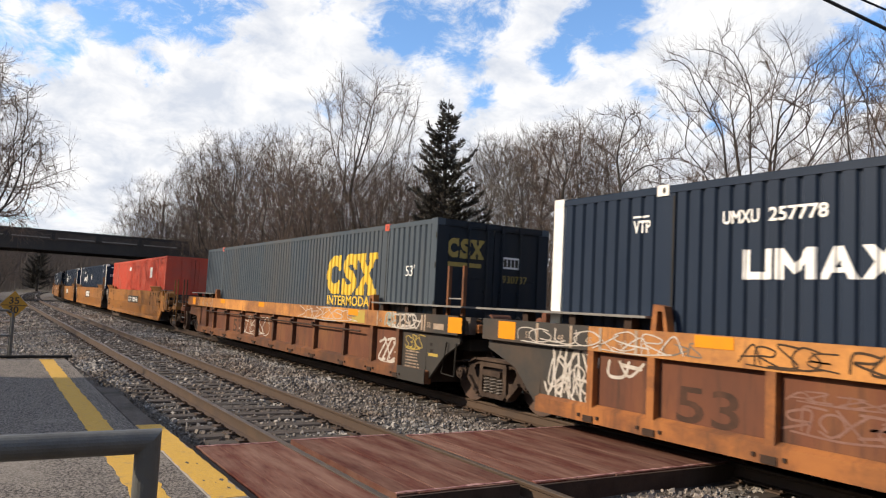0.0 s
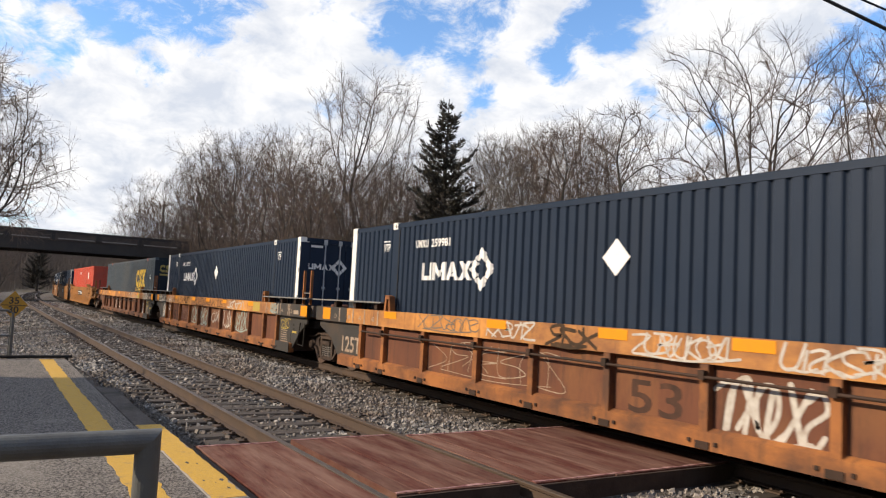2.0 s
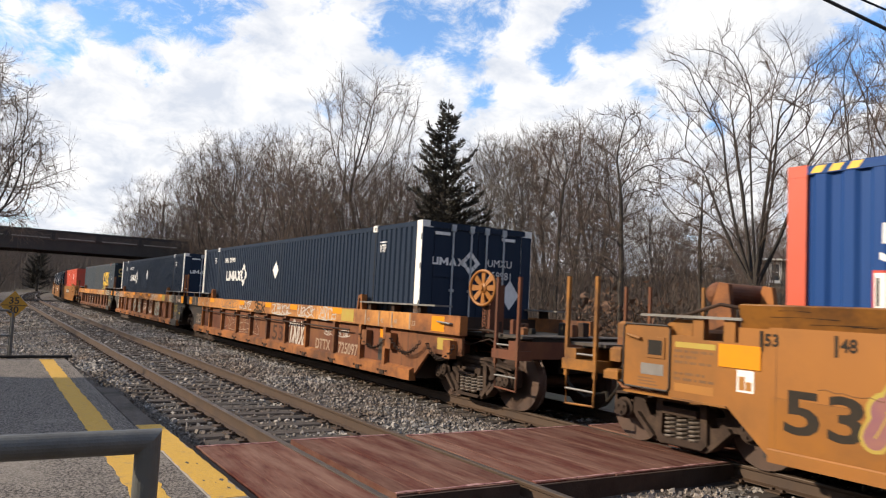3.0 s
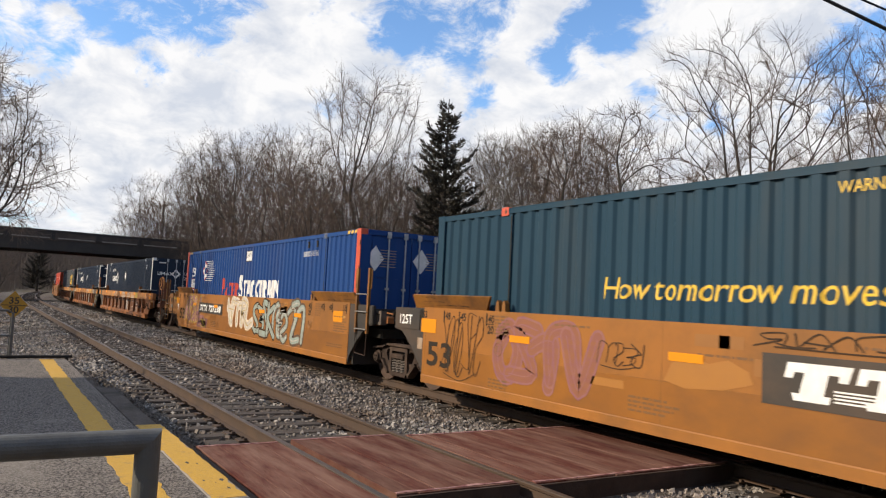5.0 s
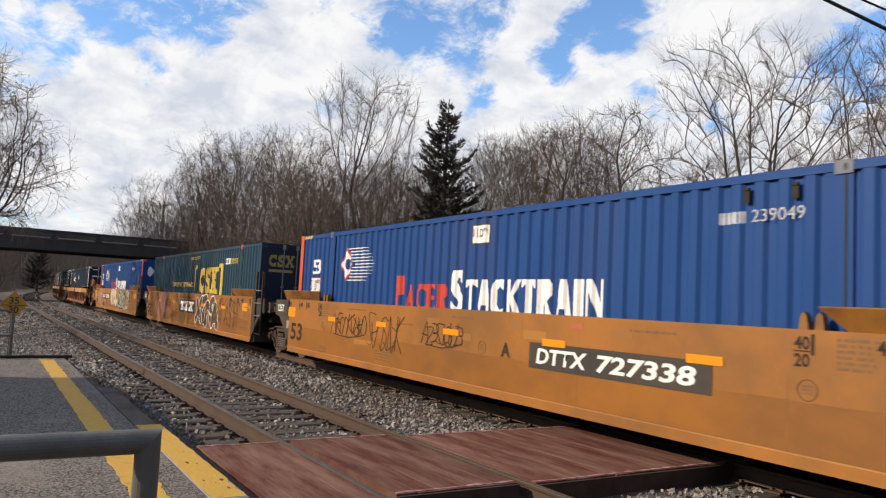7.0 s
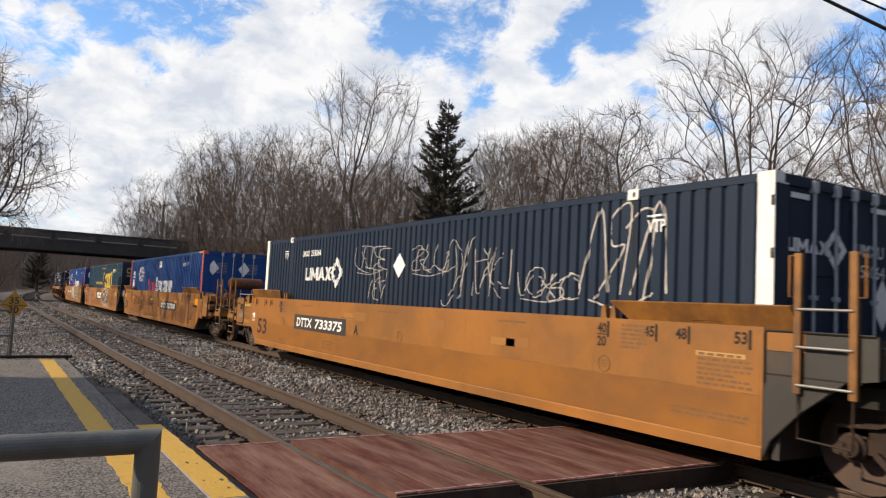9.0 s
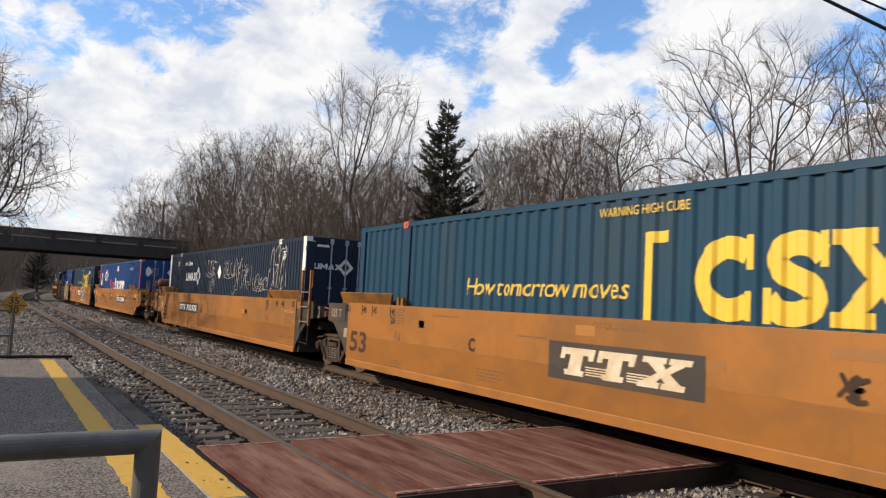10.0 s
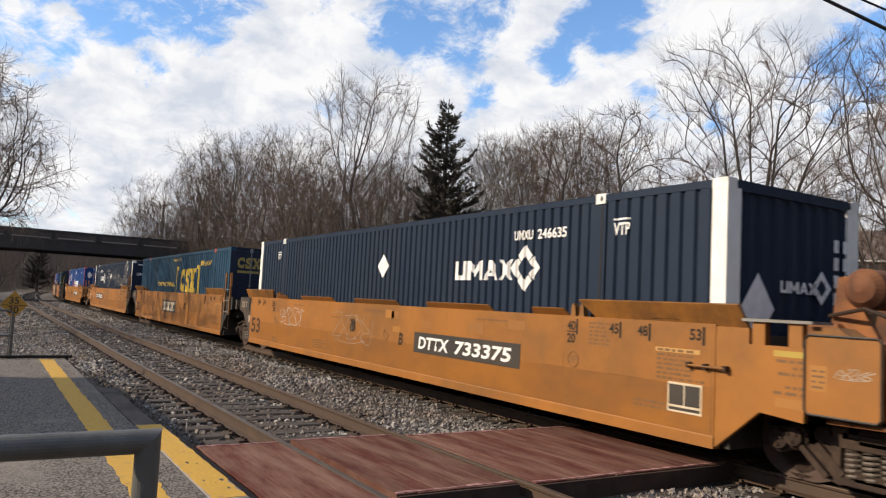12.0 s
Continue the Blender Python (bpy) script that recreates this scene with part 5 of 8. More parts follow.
            xx -= w + 0.05
    slab(c, rect(0, 0, 0.47, 0.34), 0.18, SIDE, 2.63, DARK_TXT, "height_plate")
    slab(c, rect(0.025, 0.025, 0.445, 0.315), 0.18, SIDE + 0.0022, 2.63, WHITE_TXT, "height_plate")
    text('110"', 0.2, DARK_TXT, c, facing(0.14, SIDE + 0.0048, 2.75), width=0.36)
    for k in range(4):
        slab(c, rect(0, 0, 0.065, 0.13), -4.70 - 0.085 * k, SIDE, 2.645, GREY_TXT, "code_bar")
    text(number, 0.19, GREY_TXT, c, facing(-5.12, SIDE, 2.65), width=0.60)
    for x in (-5.06, -5.62):
        vt = part("vent", S().chamfer(x - 0.035, x + 0.035, WC - 0.01, WC + 0.012, 2.86, 3.02, 0.008), FADED_BLACK, c, "small black vent")
        part("vent_hood", S().box(x - 0.035, x + 0.035, WC + 0.012, WC + 0.024, 2.99, 3.015), FADED_BLACK, vt)
    xb = -(LC - 0.014)
    for y in (0.72, -0.45):
        slab_back(c, [(0, -0.28), (0.22, 0), (0, 0.28), (-0.22, 0)], xb - 0.003, y + 0.2, 2.55, DIM_TXT, "logo_shape")
        for k in range(7):
            slab_back(c, rect(0.12, 0, 0.52, 0.016), xb - 0.003, y + 0.2, 2.37 + k * 0.06, DULL_TXT, "logo_shape")
    return c


def red_box():
    c = container("shipping_container", "faded red corrugated container in a well car", RED_BOX, RED_BOX, RED_BOX, False)
    doors(c, RED_BOX, -1, RED_BOX)
    front_wall(c, RED_BOX, 1)
    slab(c, rect(0, 0, 0.7, 0.2), 2.0, SIDE, 2.6, WHITE_TXT, "code_bar")
    slab(c, rect(0, 0, 0.5, 0.5), -4.3, SIDE, 2.2, WHITE_TXT, "plate")
    return c


# -- trucks --
MESHES = {}


def cached(key, make):
    if key not in MESHES:
        MESHES[key] = make()
    return MESHES[key]


def wheel_mesh(r):
    w = S()
    for sgn in (1, -1):
        prof = [(sgn * 0.825, r - 0.055), (sgn * 0.825, r), (sgn * 0.72, r + 0.004), (sgn * 0.705, r + 0.028), (sgn * 0.685, r + 0.028), (sgn * 0.68, r - 0.06),
                (sgn * 0.73, r - 0.09), (sgn * 0.75, 0.17), (sgn * 0.69, 0.13), (sgn * 0.69, 0.085)]
        w.lathe(prof[:6] + [(sgn * 0.70, 0.14)], (0, 0, 0), "y", 32)
        w.lathe([(sgn * 0.826, r - 0.055), (sgn * 0.785, r - 0.075), (sgn * 0.765, 0.16), (sgn * 0.82, 0.125), (sgn * 0.83, 0.08), (sgn * 0.83, 0.0)], (0, 0, 0), "y", 32)
        for k in range(6):
            t = 2 * math.pi * k / 6
            w.box(0.22 * math.cos(t) - 0.012, 0.22 * math.cos(t) + 0.012, *sorted((sgn * 0.765, sgn * 0.785)), 0.22 * math.sin(t) - 0.012, 0.22 * math.sin(t) + 0.012)
    w.path([(0, -1.0, 0), (0, 1.0, 0)], 0.08, 16)
    return w.mesh("wheelset")


def side_frame_mesh(r):
    """Cast side frame: jaws over two bearings, a deep middle with a spring window and two lightening holes."""
    half = [(0.30, r + 0.31), (0.50, r + 0.30), (0.64, r + 0.245), (0.82, r + 0.235), (1.03, r + 0.205), (1.10, r + 0.15), (1.115, r - 0.09), (1.05, r - 0.10),
            (1.045, r + 0.115), (0.785, r + 0.115), (0.775, r - 0.05), (0.70, r - 0.055), (0.63, r - 0.09), (0.42, r - 0.30), (0.33, r - 0.335)]
    outer = half + [(-x, z) for x, z in reversed(half)]
    window = [(0.27, r + 0.17), (0.285, r - 0.20), (0.25, r - 0.235), (-0.25, r - 0.235), (-0.285, r - 0.20), (-0.27, r + 0.17)]
    hole = [(0.37, r + 0.16), (0.44, r + 0.20), (0.55, r + 0.17), (0.58, r + 0.11), (0.50, r - 0.03), (0.40, r - 0.05), (0.365, r + 0.0)]
    f = S().plate(outer, [window, hole, [(-x, z) for x, z in reversed(hole)]], 0.93, 1.05)
    # raised rims
    wide = [(0.36, r + 0.24), (0.375, r - 0.24), (0.30, r - 0.315), (-0.30, r - 0.315), (-0.375, r - 0.24), (-0.36, r + 0.24)]
    f.plate(wide, [window], 1.0, 1.095)
    f.prism([(-1.09, r + 0.165), (-1.02, r + 0.205), (-0.64, r + 0.245), (-0.50, r + 0.30), (0.50, r + 0.30), (0.64, r + 0.245), (1.02, r + 0.205), (1.09, r + 0.165), (0.66, r + 0.205), (0.50, r + 0.262), (-0.50, r + 0.262), (-0.66, r + 0.205)], 1.03, 1.115)
    for q in (1, -1):
        f.prism([(q * 0.43, r - 0.30), (q * 0.70, r - 0.055), (q * 0.66, r - 0.01), (q * 0.39, r - 0.255)], 1.03, 1.11)
    return f


def truck(parent, x, r):
    tr = new("truck")
    tr.parent = parent
    tr.matrix_basis = pose(x, 0, 0)
    wheels = []
    for dx in (-0.915, 0.915):
        w = part("wheelset", cached(("wheel", r), lambda: wheel_mesh(r)), WHEEL_STEEL, tr, "rusty steel wheelset")
        w.matrix_basis = pose(dx, 0, r)
        wheels.append((w, dx, r))

    for sg in (1, -1):
        def one():
            f = side_frame_mesh(r)
            f.v = [(a, sg * b, c) for a, b, c in f.v]
            return f.mesh("side_frame")

        part("side_frame", cached(("frame", r, sg), one), TRUCK_STEEL, tr, "grimy cast side frame")

    def spring():
        n, turns, zt, zb = 50, 5.5, r + 0.14, r - 0.235
        return S().path([(0.073 * math.cos(6.283 * turns * i / n), 0.073 * math.sin(6.283 * turns * i / n), zb + (zt - zb - 0.10) * i / n) for i in range(n + 1)], 0.019, 6).mesh("coil_spring")

    for sg in (1, -1):
        for dx in (-0.175, 0.0, 0.175):
            for dy in ((0.86, 1.03) if sg > 0 else (1.03,)):
                part("coil_spring", cached(("spring", r), spring), SPRING_STEEL, tr).matrix_basis = pose(dx, sg * dy, 0)

    def bolster():
        s = S().box(-0.25, 0.25, -1.13, 1.13, r + 0.035, r + 0.12).box(-0.3, 0.3, -0.5, 0.5, r + 0.16, r + 0.3)
        s.lathe([(r + 0.3, 0.2), (r + 0.42, 0.2)], (0, 0, 0), "z", 16)
        return s.mesh("bolster")

    part("bolster", cached(("bolster", r), bolster), TRUCK_STEEL, tr)

    for sg in (1, -1):
        for dx in (-0.915, 0.915):
            def cap():
                q = S().lathe([(sg * 0.90, 0.135), (sg * 1.07, 0.135), (sg * 1.085, 0.105), (sg * 1.13, 0.095), (sg * 1.14, 0.03)], (dx, 0, r), "y", 16)
                q.box(dx - 0.15, dx + 0.15, *sorted((sg * 0.9, sg * 1.05)), r + 0.09, r + 0.17)
                for k in range(3):
                    t = 2 * math.pi * k / 3 + 0.5
                    q.box(dx + 0.05 * math.cos(t) - 0.014, dx + 0.05 * math.cos(t) + 0.014, *sorted((sg * 1.13, sg * 1.155)), r + 0.05 * math.sin(t) - 0.014, r + 0.05 * math.sin(t) + 0.014)
                return q.mesh("bearing_cap")

            part("bearing_cap", cached(("cap", r, sg, dx), cap), TRUCK_STEEL, tr)
    part("brake_beam", cached(("brake", r), lambda: S().box(-0.62, -0.54, -0.8, 0.8, r - 0.1, r + 0.0).box(0.54, 0.62, -0.8, 0.8, r - 0.1, r + 0.0).mesh("brake_beam")), RUST_DARK, tr)
    return wheels


def ladder(parent, x, y, z0, z1, w, material, loops=True):
    ld = part("ladder", S().box(x - 0.035, x + 0.035, y - 0.02, y + 0.03, z0 + 0.42, z1).box(x - w - 0.035, x - w + 0.035, y - 0.02, y + 0.03, z0 + 0.42, z1), material, parent, "steel ladder stiles")
    for z in [z0 + 0.5 + 0.36 * k for k in range(3)]:
        part("rung", S().path([(x, y + 0.035, z), (x - w, y + 0.035, z)], 0.014, 8), GALV, ld)
    part("stirrup", S().path([(x, y + 0.01, z0 + 0.45), (x - 0.01, y + 0.01, z0), (x - w + 0.01, y + 0.01, z0 - 0.02), (x - w, y + 0.01, z0 + 0.45)], 0.014, 8), RUST_DARK, ld)
    if loops:
        for q in (x, x - w):
            d = 0.10 if q == x else -0.10
            part("grab_iron", S().path([(q, y, z1 - 0.02), (q + d, y, z1 - 0.02), (q + d, y, z1 - 0.42), (q, y, z1 - 0.42)], 0.013, 6), material, ld)
    return ld


R_END, R_MID = 0.42, 0.47
MID_X = 16.154 / 2 + 1.61      # joint between two units of one car
END_TRUCK = 16.154 / 2 + 1.45


def end_platform(car, q, paint, wheel, tank):
    """The deck, coupler and hand brake beyond an outer truck; q: +1 leading end, -1 trailing end."""
    def xs(a, b):
        return sorted((q * a, q * b))
    e = LC
    part("end_deck", S().box(*xs(e + 0.1, e + 3.15), -1.1, 1.1, 1.12, 1.18), BLACK_STEEL, car)
    part("end_beam", S().box(*xs(e + 2.95, e + 3.15), -1.40, 1.40, 0.86, 1.12), paint, car)
    part("centre_sill", S().box(*xs(e - 0.2, e + 2.9), -0.35, 0.35, 0.62, 1.10), BLACK_STEEL, car)
    cp = part("coupler", S().box(*xs(e + 2.9, e + 3.5), -0.10, 0.10, 0.76, 0.96), RUST_DARK, car, "cast steel coupler")
    part("knuckle", S().prism([(q * (e + 3.40), -0.2), (q * (e + 3.72), -0.16), (q * (e + 3.78), 0.02), (q * (e + 3.62), 0.06), (q * (e + 3.66), 0.2), (q * (e + 3.40), 0.2)], 0.70, 1.02, "z"), RUST_DARK, cp)
    part("air_hose", S().path([(q * (e + 3.0), 0.35, 0.8), (q * (e + 3.2), 0.4, 0.5), (q * (e + 3.45), 0.3, 0.33), (q * (e + 3.68), 0.1, 0.42)], 0.025, 8), BLACK_STEEL, car)
    part("crossover_step", S().box(*xs(e + 2.5, e + 3.15), -1.3, 1.3, 1.16, 1.20), DIRTY_GRATE, car)
    for s in (1, -1):
        y = s * 1.38
        for k in (2.60, 3.15):
            part("hand_rail", S().box(*xs(e + k - 0.026, e + k + 0.026), y - 0.022, y + 0.022, 0.75, 2.08), paint, car)
        part("step_frame", S().path([(q * (e + 2.6), y, 0.80), (q * (e + 2.61), y, 0.40), (q * (e + 3.14), y, 0.38), (q * (e + 3.15), y, 0.80)], 0.018, 8), paint, car)
        for z in (0.58, 1.05):
            part("step_rung", S().path([(q * (e + 2.6), y, z), (q * (e + 3.15), y, z)], 0.015, 8), GALV, car)
        part("side_step", S().box(*xs(e + 2.55, e + 3.2), *sorted((s * 1.15, s * 1.42)), 0.84, 0.98), paint, car)
    if wheel:
        wx = q * (e + 1.84)
        bw = part("brake_wheel", S().ring((wx, 1.15, 1.92), (0.2 * q, 1, 0), 0.285, 0.026, 32, 8), CAR_YELLOW, car, "yellow hand brake wheel")
        hub = S().lathe([(1.09, 0.085), (1.15, 0.085), (1.17, 0.05), (1.19, 0.045)], (wx, 0, 1.92), "y", 16)
        for k in range(8):
            t = k * math.pi / 4
            c, n = math.cos(t), math.sin(t)
            hub.add([(wx + r * c - u * n, w - 0.2 * r * c * q, 1.92 + r * n + u * c) for w in (1.125, 1.145) for r, u in ((0.06, -0.035), (0.28, -0.055), (0.28, 0.055), (0.06, 0.035))],
                    [(0, 1, 2, 3), (4, 7, 6, 5), (0, 4, 5, 1), (1, 5, 6, 2), (2, 6, 7, 3), (3, 7, 4, 0)])
        part("spokes", hub, CAR_YELLOW, bw)
        part("brake_stand", S().box(*xs(e + 1.74, e + 1.96), 0.78, 1.06, 1.12, 1.98), RUST_PANEL, car)
        ch = S()
        for k in range(12):
            ch.ring((q * (e + 1.86), 1.1, 1.6 - 0.05 * k), (1, 0, 0) if k % 2 else (0, 1, 0), 0.028, 0.008, 10, 4)
        part("brake_chain", ch, RUST_DARK, car)
    if tank:
        tx, tz, tr, near = (1.62, 1.92, 0.15, 0.40) if q > 0 else (1.06, 1.99, 0.21, 0.62)
        part("air_tank", S().lathe([(-0.70, 0.04), (-0.66, tr * 0.7), (-0.58, tr), (near - 0.12, tr), (near - 0.04, tr * 0.7), (near, 0.04)], (q * (e + tx), 0, tz), "y", 24), RUST_PANEL, car, "rusty cylindrical air tank")
        for y in (-0.45, 0.42):
            part("tank_bracket", S().prism([(q * (e + tx - 0.42), 1.18), (q * (e + tx - 0.30), tz + 0.12), (q * (e + tx - 0.17), tz + 0.14), (q * (e + tx - 0.05), tz - 0.2), (q * (e + tx + 0.30), 1.18)], y - 0.04, y + 0.04), RUST_SILL, car)
        for x0, x1, y0, y1, z0, z1 in ((0.5, 0.85, 0.1, 0.6, 1.18, 1.62), (0.95, 1.25, 0.5, 0.95, 1.18, 1.48), (2.2, 2.5, 0.2, 0.7, 1.18, 1.42)):
            part("brake_valve", S().chamfer(*xs(e + x0, e + x1), y0, y1, z0, z1, 0.04), RUST_SILL, car, "rusty brake valve")
        part("pipe", S().path([(q * (e + 0.7), 0.5, 1.7), (q * (e + 1.2), 0.75, 1.78), (q * (e + 1.7), 0.8, 1.62), (q * (e + 2.4), 0.6, 1.3)], 0.022, 8), RUST_DARK, car)
    end_clutter(car, q)


def end_clutter(car, q):
    """Brake rigging, pipes and valves on and under an end deck."""
    def xs(a, b):
        return sorted((q * a, q * b))
    e, rng = LC, random.Random(17)
    for k in range(22):
        u, y, w = rng.uniform(0.5, 3.0), rng.uniform(-0.6, 1.15), rng.uniform(0.05, 0.16)
        z = 1.18 if k < 13 else rng.uniform(0.5, 0.85)
        part("fitting", S().chamfer(*xs(e + u, e + u + w), y, y + w * rng.uniform(0.6, 1.4), z, z + rng.uniform(0.06, 0.26), 0.015), (RUST_DARK, RUST_PANEL, BLACK_STEEL, RUST_SILL)[k % 4], car)
    for k in range(6):
        y, z = rng.uniform(0.5, 1.2), rng.uniform(0.55, 1.35)
        u = rng.uniform(0.6, 1.6)
        part("pipe", S().path([(q * (e + u), y, z), (q * (e + u + 0.4), y + 0.05, z + rng.uniform(-0.1, 0.12)), (q * (e + u + 0.9), y, z + rng.uniform(-0.15, 0.1)), (q * (e + u + 1.3), y - 0.1, z - 0.1)], rng.choice((0.012, 0.018, 0.022)), 6),
             (RUST_DARK, RUST_PANEL)[k % 2], car)


def joint_end(car, q):
    """The end of a unit that shares a truck with the next."""
    def xs(a, b):
        return sorted((q * a, q * b))
    e = LC
    part("end_deck", S().box(*xs(e + 0.05, e + 1.12), -1.25, 1.25, 1.16, 1.22), BLACK_STEEL, car)
    part("bolster_end", S().box(*xs(e - 0.15, e + 1.40), -0.45, 0.45, 0.70, 1.16), BLACK_STEEL, car)
    for y0, y1 in ((0.5, 1.2), (-1.2, -0.5)):
        part("side_bearing_arm", S().box(*xs(e + 0.4, e + 1.1), y0, y1, 0.86, 1.05), BLACK_STEEL, car)
    part("hose", S().path([(q * (e + 0.9), 0.9, 1.25), (q * (e + 1.2), 0.95, 1.45), (q * (e + 1.55), 0.9, 1.2)], 0.03, 8), BLACK_STEEL, car)
    # brake gear and fittings on the deck
    rng = random.Random(7 if q > 0 else 8)
    for k in range(16):
        u, y, w = rng.uniform(0.7, 1.5), rng.uniform(-0.7, 1.2), rng.uniform(0.05, 0.13)
        z = 1.05 + rng.uniform(0.0, 0.25)
        part("fitting", S().chamfer(*xs(e + u, e + u + w), y, y + w * 1.2, z, z + rng.uniform(0.10, 0.30), 0.02), (RUST_DARK, RUST_SILL, RUST_PANEL)[k % 3], car)
    for k in range(3):
        y = 0.35 + 0.3 * k
        part("pipe", S().path([(q * (e + 0.2), y, 1.24 + 0.05 * k), (q * (e + 0.7), y + 0.1, 1.40), (q * (e + 1.1), y - 0.05, 1.34), (q * (e + 1.5), y, 1.1)], 0.016, 8), (RUST_DARK, BLACK_STEEL, RUST_SILL)[k], car)
    part("cylinder", S().lathe([(0.3, 0.03), (0.32, 0.10), (0.72, 0.10), (0.74, 0.03)], (q * (e + 0.95), 0, 1.38), "y", 16), RUST_PANEL, car)
    for y0 in (1.24, -1.36):
        b = S().plate([(q * (e + 1.06), 1.14), (q * (e + 1.30), 1.14), (q * (e + 1.30), 1.42), (q * (e + 1.06), 1.42)], [[(q * (e + 1.13), 1.20), (q * (e + 1.13), 1.36), (q * (e + 1.23), 1.36), (q * (e + 1.23), 1.20)]], y0, y0 + 0.12)
        part("lift_lug", b, SPRING_STEEL, car, "steel lifting lug with a square hole")


def notice_line(parent, x, y, z, w, h, material, rng):
    """One row of words too small to read, starting at the reader's left edge x."""
    s, u = S(), 0.0
    while u < w - 0.02:
        d = min(rng.uniform(0.03, 0.13), w - u)
        s.box(x - u - d, x - u, y, y + 0.0015, z, z + h * rng.uniform(0.85, 1.0))
        u += d + rng.uniform(0.018, 0.035)
    return tagged(part("notice_line", s, material, parent), kind="stuff")


def xq(q, a, b):
    return sorted((q * a, q * b))


def yellow_unit(front, rear, style, label):
    """A smooth-sided yellow well unit. front and rear: 'end' or 'joint'."""
    car = thing("well_car", label, "freight car", group="well cars of the train")
    e = LC
    for s in (1, -1):
        prof = [(1.47, 1.55), (1.47, 0.86), (1.468, 0.37), (1.478, 0.355), (1.478, 0.235), (1.36, 0.235), (1.36, 0.33), (1.42, 0.40), (1.43, 0.87), (1.43, 1.55)]
        part("side_plate", S().prism([(s * y, z) for y, z in prof], -e - 0.02, e + 0.06, "x"), CAR_YELLOW, car)
        # flat overlay: its yellow holds the sheet's own tone and its bend's shade
        part("lower_sheet", S().box(-e - 0.01, e + 0.05, *sorted((s * 1.4685, s * 1.4706)), 0.375, 0.860), LOWER_YELLOW, car, "darker yellow lower sheet with the bend's shade painted in")
        for xw in (-e + 0.02, -e + 2.4, -2.7, 2.7, e - 2.4, e - 0.02):
            part("weld_seam", S().box(xw - 0.005, xw + 0.005, *sorted((s * 1.4700, s * 1.4709)), 0.38, 1.53), CAR_YELLOW_D, car)
        part("seam", S().box(-e, e, *sorted((s * 1.470, s * 1.4715)), 0.862, 0.868), CAR_YELLOW_D, car)
        for q, kind in ((1, front), (-1, rear)):
            grey = kind == "joint"

            def ys(a, b):
                return sorted((s * a, s * b))
            if grey:
                pl = [(q * (e + 0.021), 1.53), (q * (e + 1.14), 1.52), (q * (e + 1.14), 1.13), (q * (e + 0.84), 1.08), (q * (e + 0.42), 0.76), (q * (e + 0.10), 0.44), (q * (e + 0.021), 0.25)]
                part("end_plate", S().prism(pl, *ys(1.40, 1.462)), CAR_GREY, car, "grey-painted end plate")
                if style.get("clean") and q < 0:
                    part("yellow_plate", S().box(-e - 0.46, -e - 0.06, *ys(1.463, 1.470), 1.325, 1.505), CAR_YELLOW, car, "yellow strip on the grey end")
                    part("edge_trim", S().path([(-e - 0.035, s * 1.468, 1.0), (-e - 0.035, s * 1.468, 1.49), (-e - 0.06, s * 1.468, 1.52), (-e - 1.12, s * 1.468, 1.52)], 0.014, 6), BLACK_STEEL, car)
                    part("seam", S().box(-e - 1.0, -e - 0.05, *ys(1.462, 1.466), 1.085, 1.10), BLACK_STEEL, car)
                else:
                    part("stencil_plate", S().box(*sorted((q * (e + 0.2), q * (e + 1.12))), *ys(1.463, 1.475), 1.14, 1.50), CAR_GREY, car)
            else:
                pl = [(q * (e + 0.021), 1.53), (q * (e + 0.42), 1.53), (q * (e + 0.42), 1.37), (q * (e + 1.02), 1.37), (q * (e + 1.02), 0.66), (q * (e + 0.55), 0.70), (q * (e + 0.021), 0.25)]
                part("end_plate", S().prism(pl, *ys(1.40, 1.462)), CAR_YELLOW, car)
                o = 0.28 if q > 0 else 0.0
                k = [(1.03 + o, 0.80), (1.06 + o, 0.76), (1.70 + o, 0.76), (1.74 + o, 0.80), (1.74 + o, 1.46), (1.70 + o, 1.50), (1.07 + o, 1.50), (1.03 + o, 1.46)]
                pn = part("end_panel", S().prism([(q * (e + u), w) for u, w in k], *ys(1.40, 1.468)), CAR_YELLOW, car, "rounded end panel")
                part("panel_trim", S().path([(q * (e + u), s * 1.472, w) for u, w in k + k[:1]], 0.012, 6), CAR_GREY, pn)
                if q > 0:
                    fr = part("inspection_window", S().box(*xq(q, e + 1.10 + o, e + 1.38 + o), *ys(1.468, 1.482), 1.12, 1.36), CAR_YELLOW, pn)
                    part("pane", S().box(*xq(q, e + 1.135 + o, e + 1.345 + o), *ys(1.482, 1.484), 1.155, 1.325), BLACK_STEEL, fr)
                    part("placard", S().box(*xq(q, e + 1.12 + o, e + 1.46 + o), *ys(1.468, 1.4705), 0.92, 1.05), GALV, pn, "riveted grey plate")
                    part("handle", S().path([(q * (e + 1.46 + o), s * 1.468, 1.33), (q * (e + 1.46 + o), s * 1.50, 1.33), (q * (e + 1.66 + o), s * 1.50, 1.37), (q * (e + 1.66 + o), s * 1.468, 1.37)], 0.018, 6), CAR_YELLOW_D, pn)
                    for j in range(3):
                        part("notice_bar", S().box(*xq(q, e + 1.2 + o + 0.03 * j, e + 1.5 + o), *ys(1.468, 1.4695), 0.80 + 0.035 * j, 0.815 + 0.035 * j), STENCIL, pn)
                elif s > 0:
                    pl = slab(pn, rect(0, 0, 0.17, 0.24), -e - 1.08, 1.4685, 0.98, TOUCH_UP, "placard")
                    for j in range(4):
                        notice_line(pl, -e - 1.10, 1.4706, 1.01 + 0.05 * j, 0.13, 0.02, STENCIL, random.Random(j))
                    scribble(pn, -e - 1.32, 1.469, 1.12, 0.32, 0.09, DULL_TXT, 12, 5, 0.012)
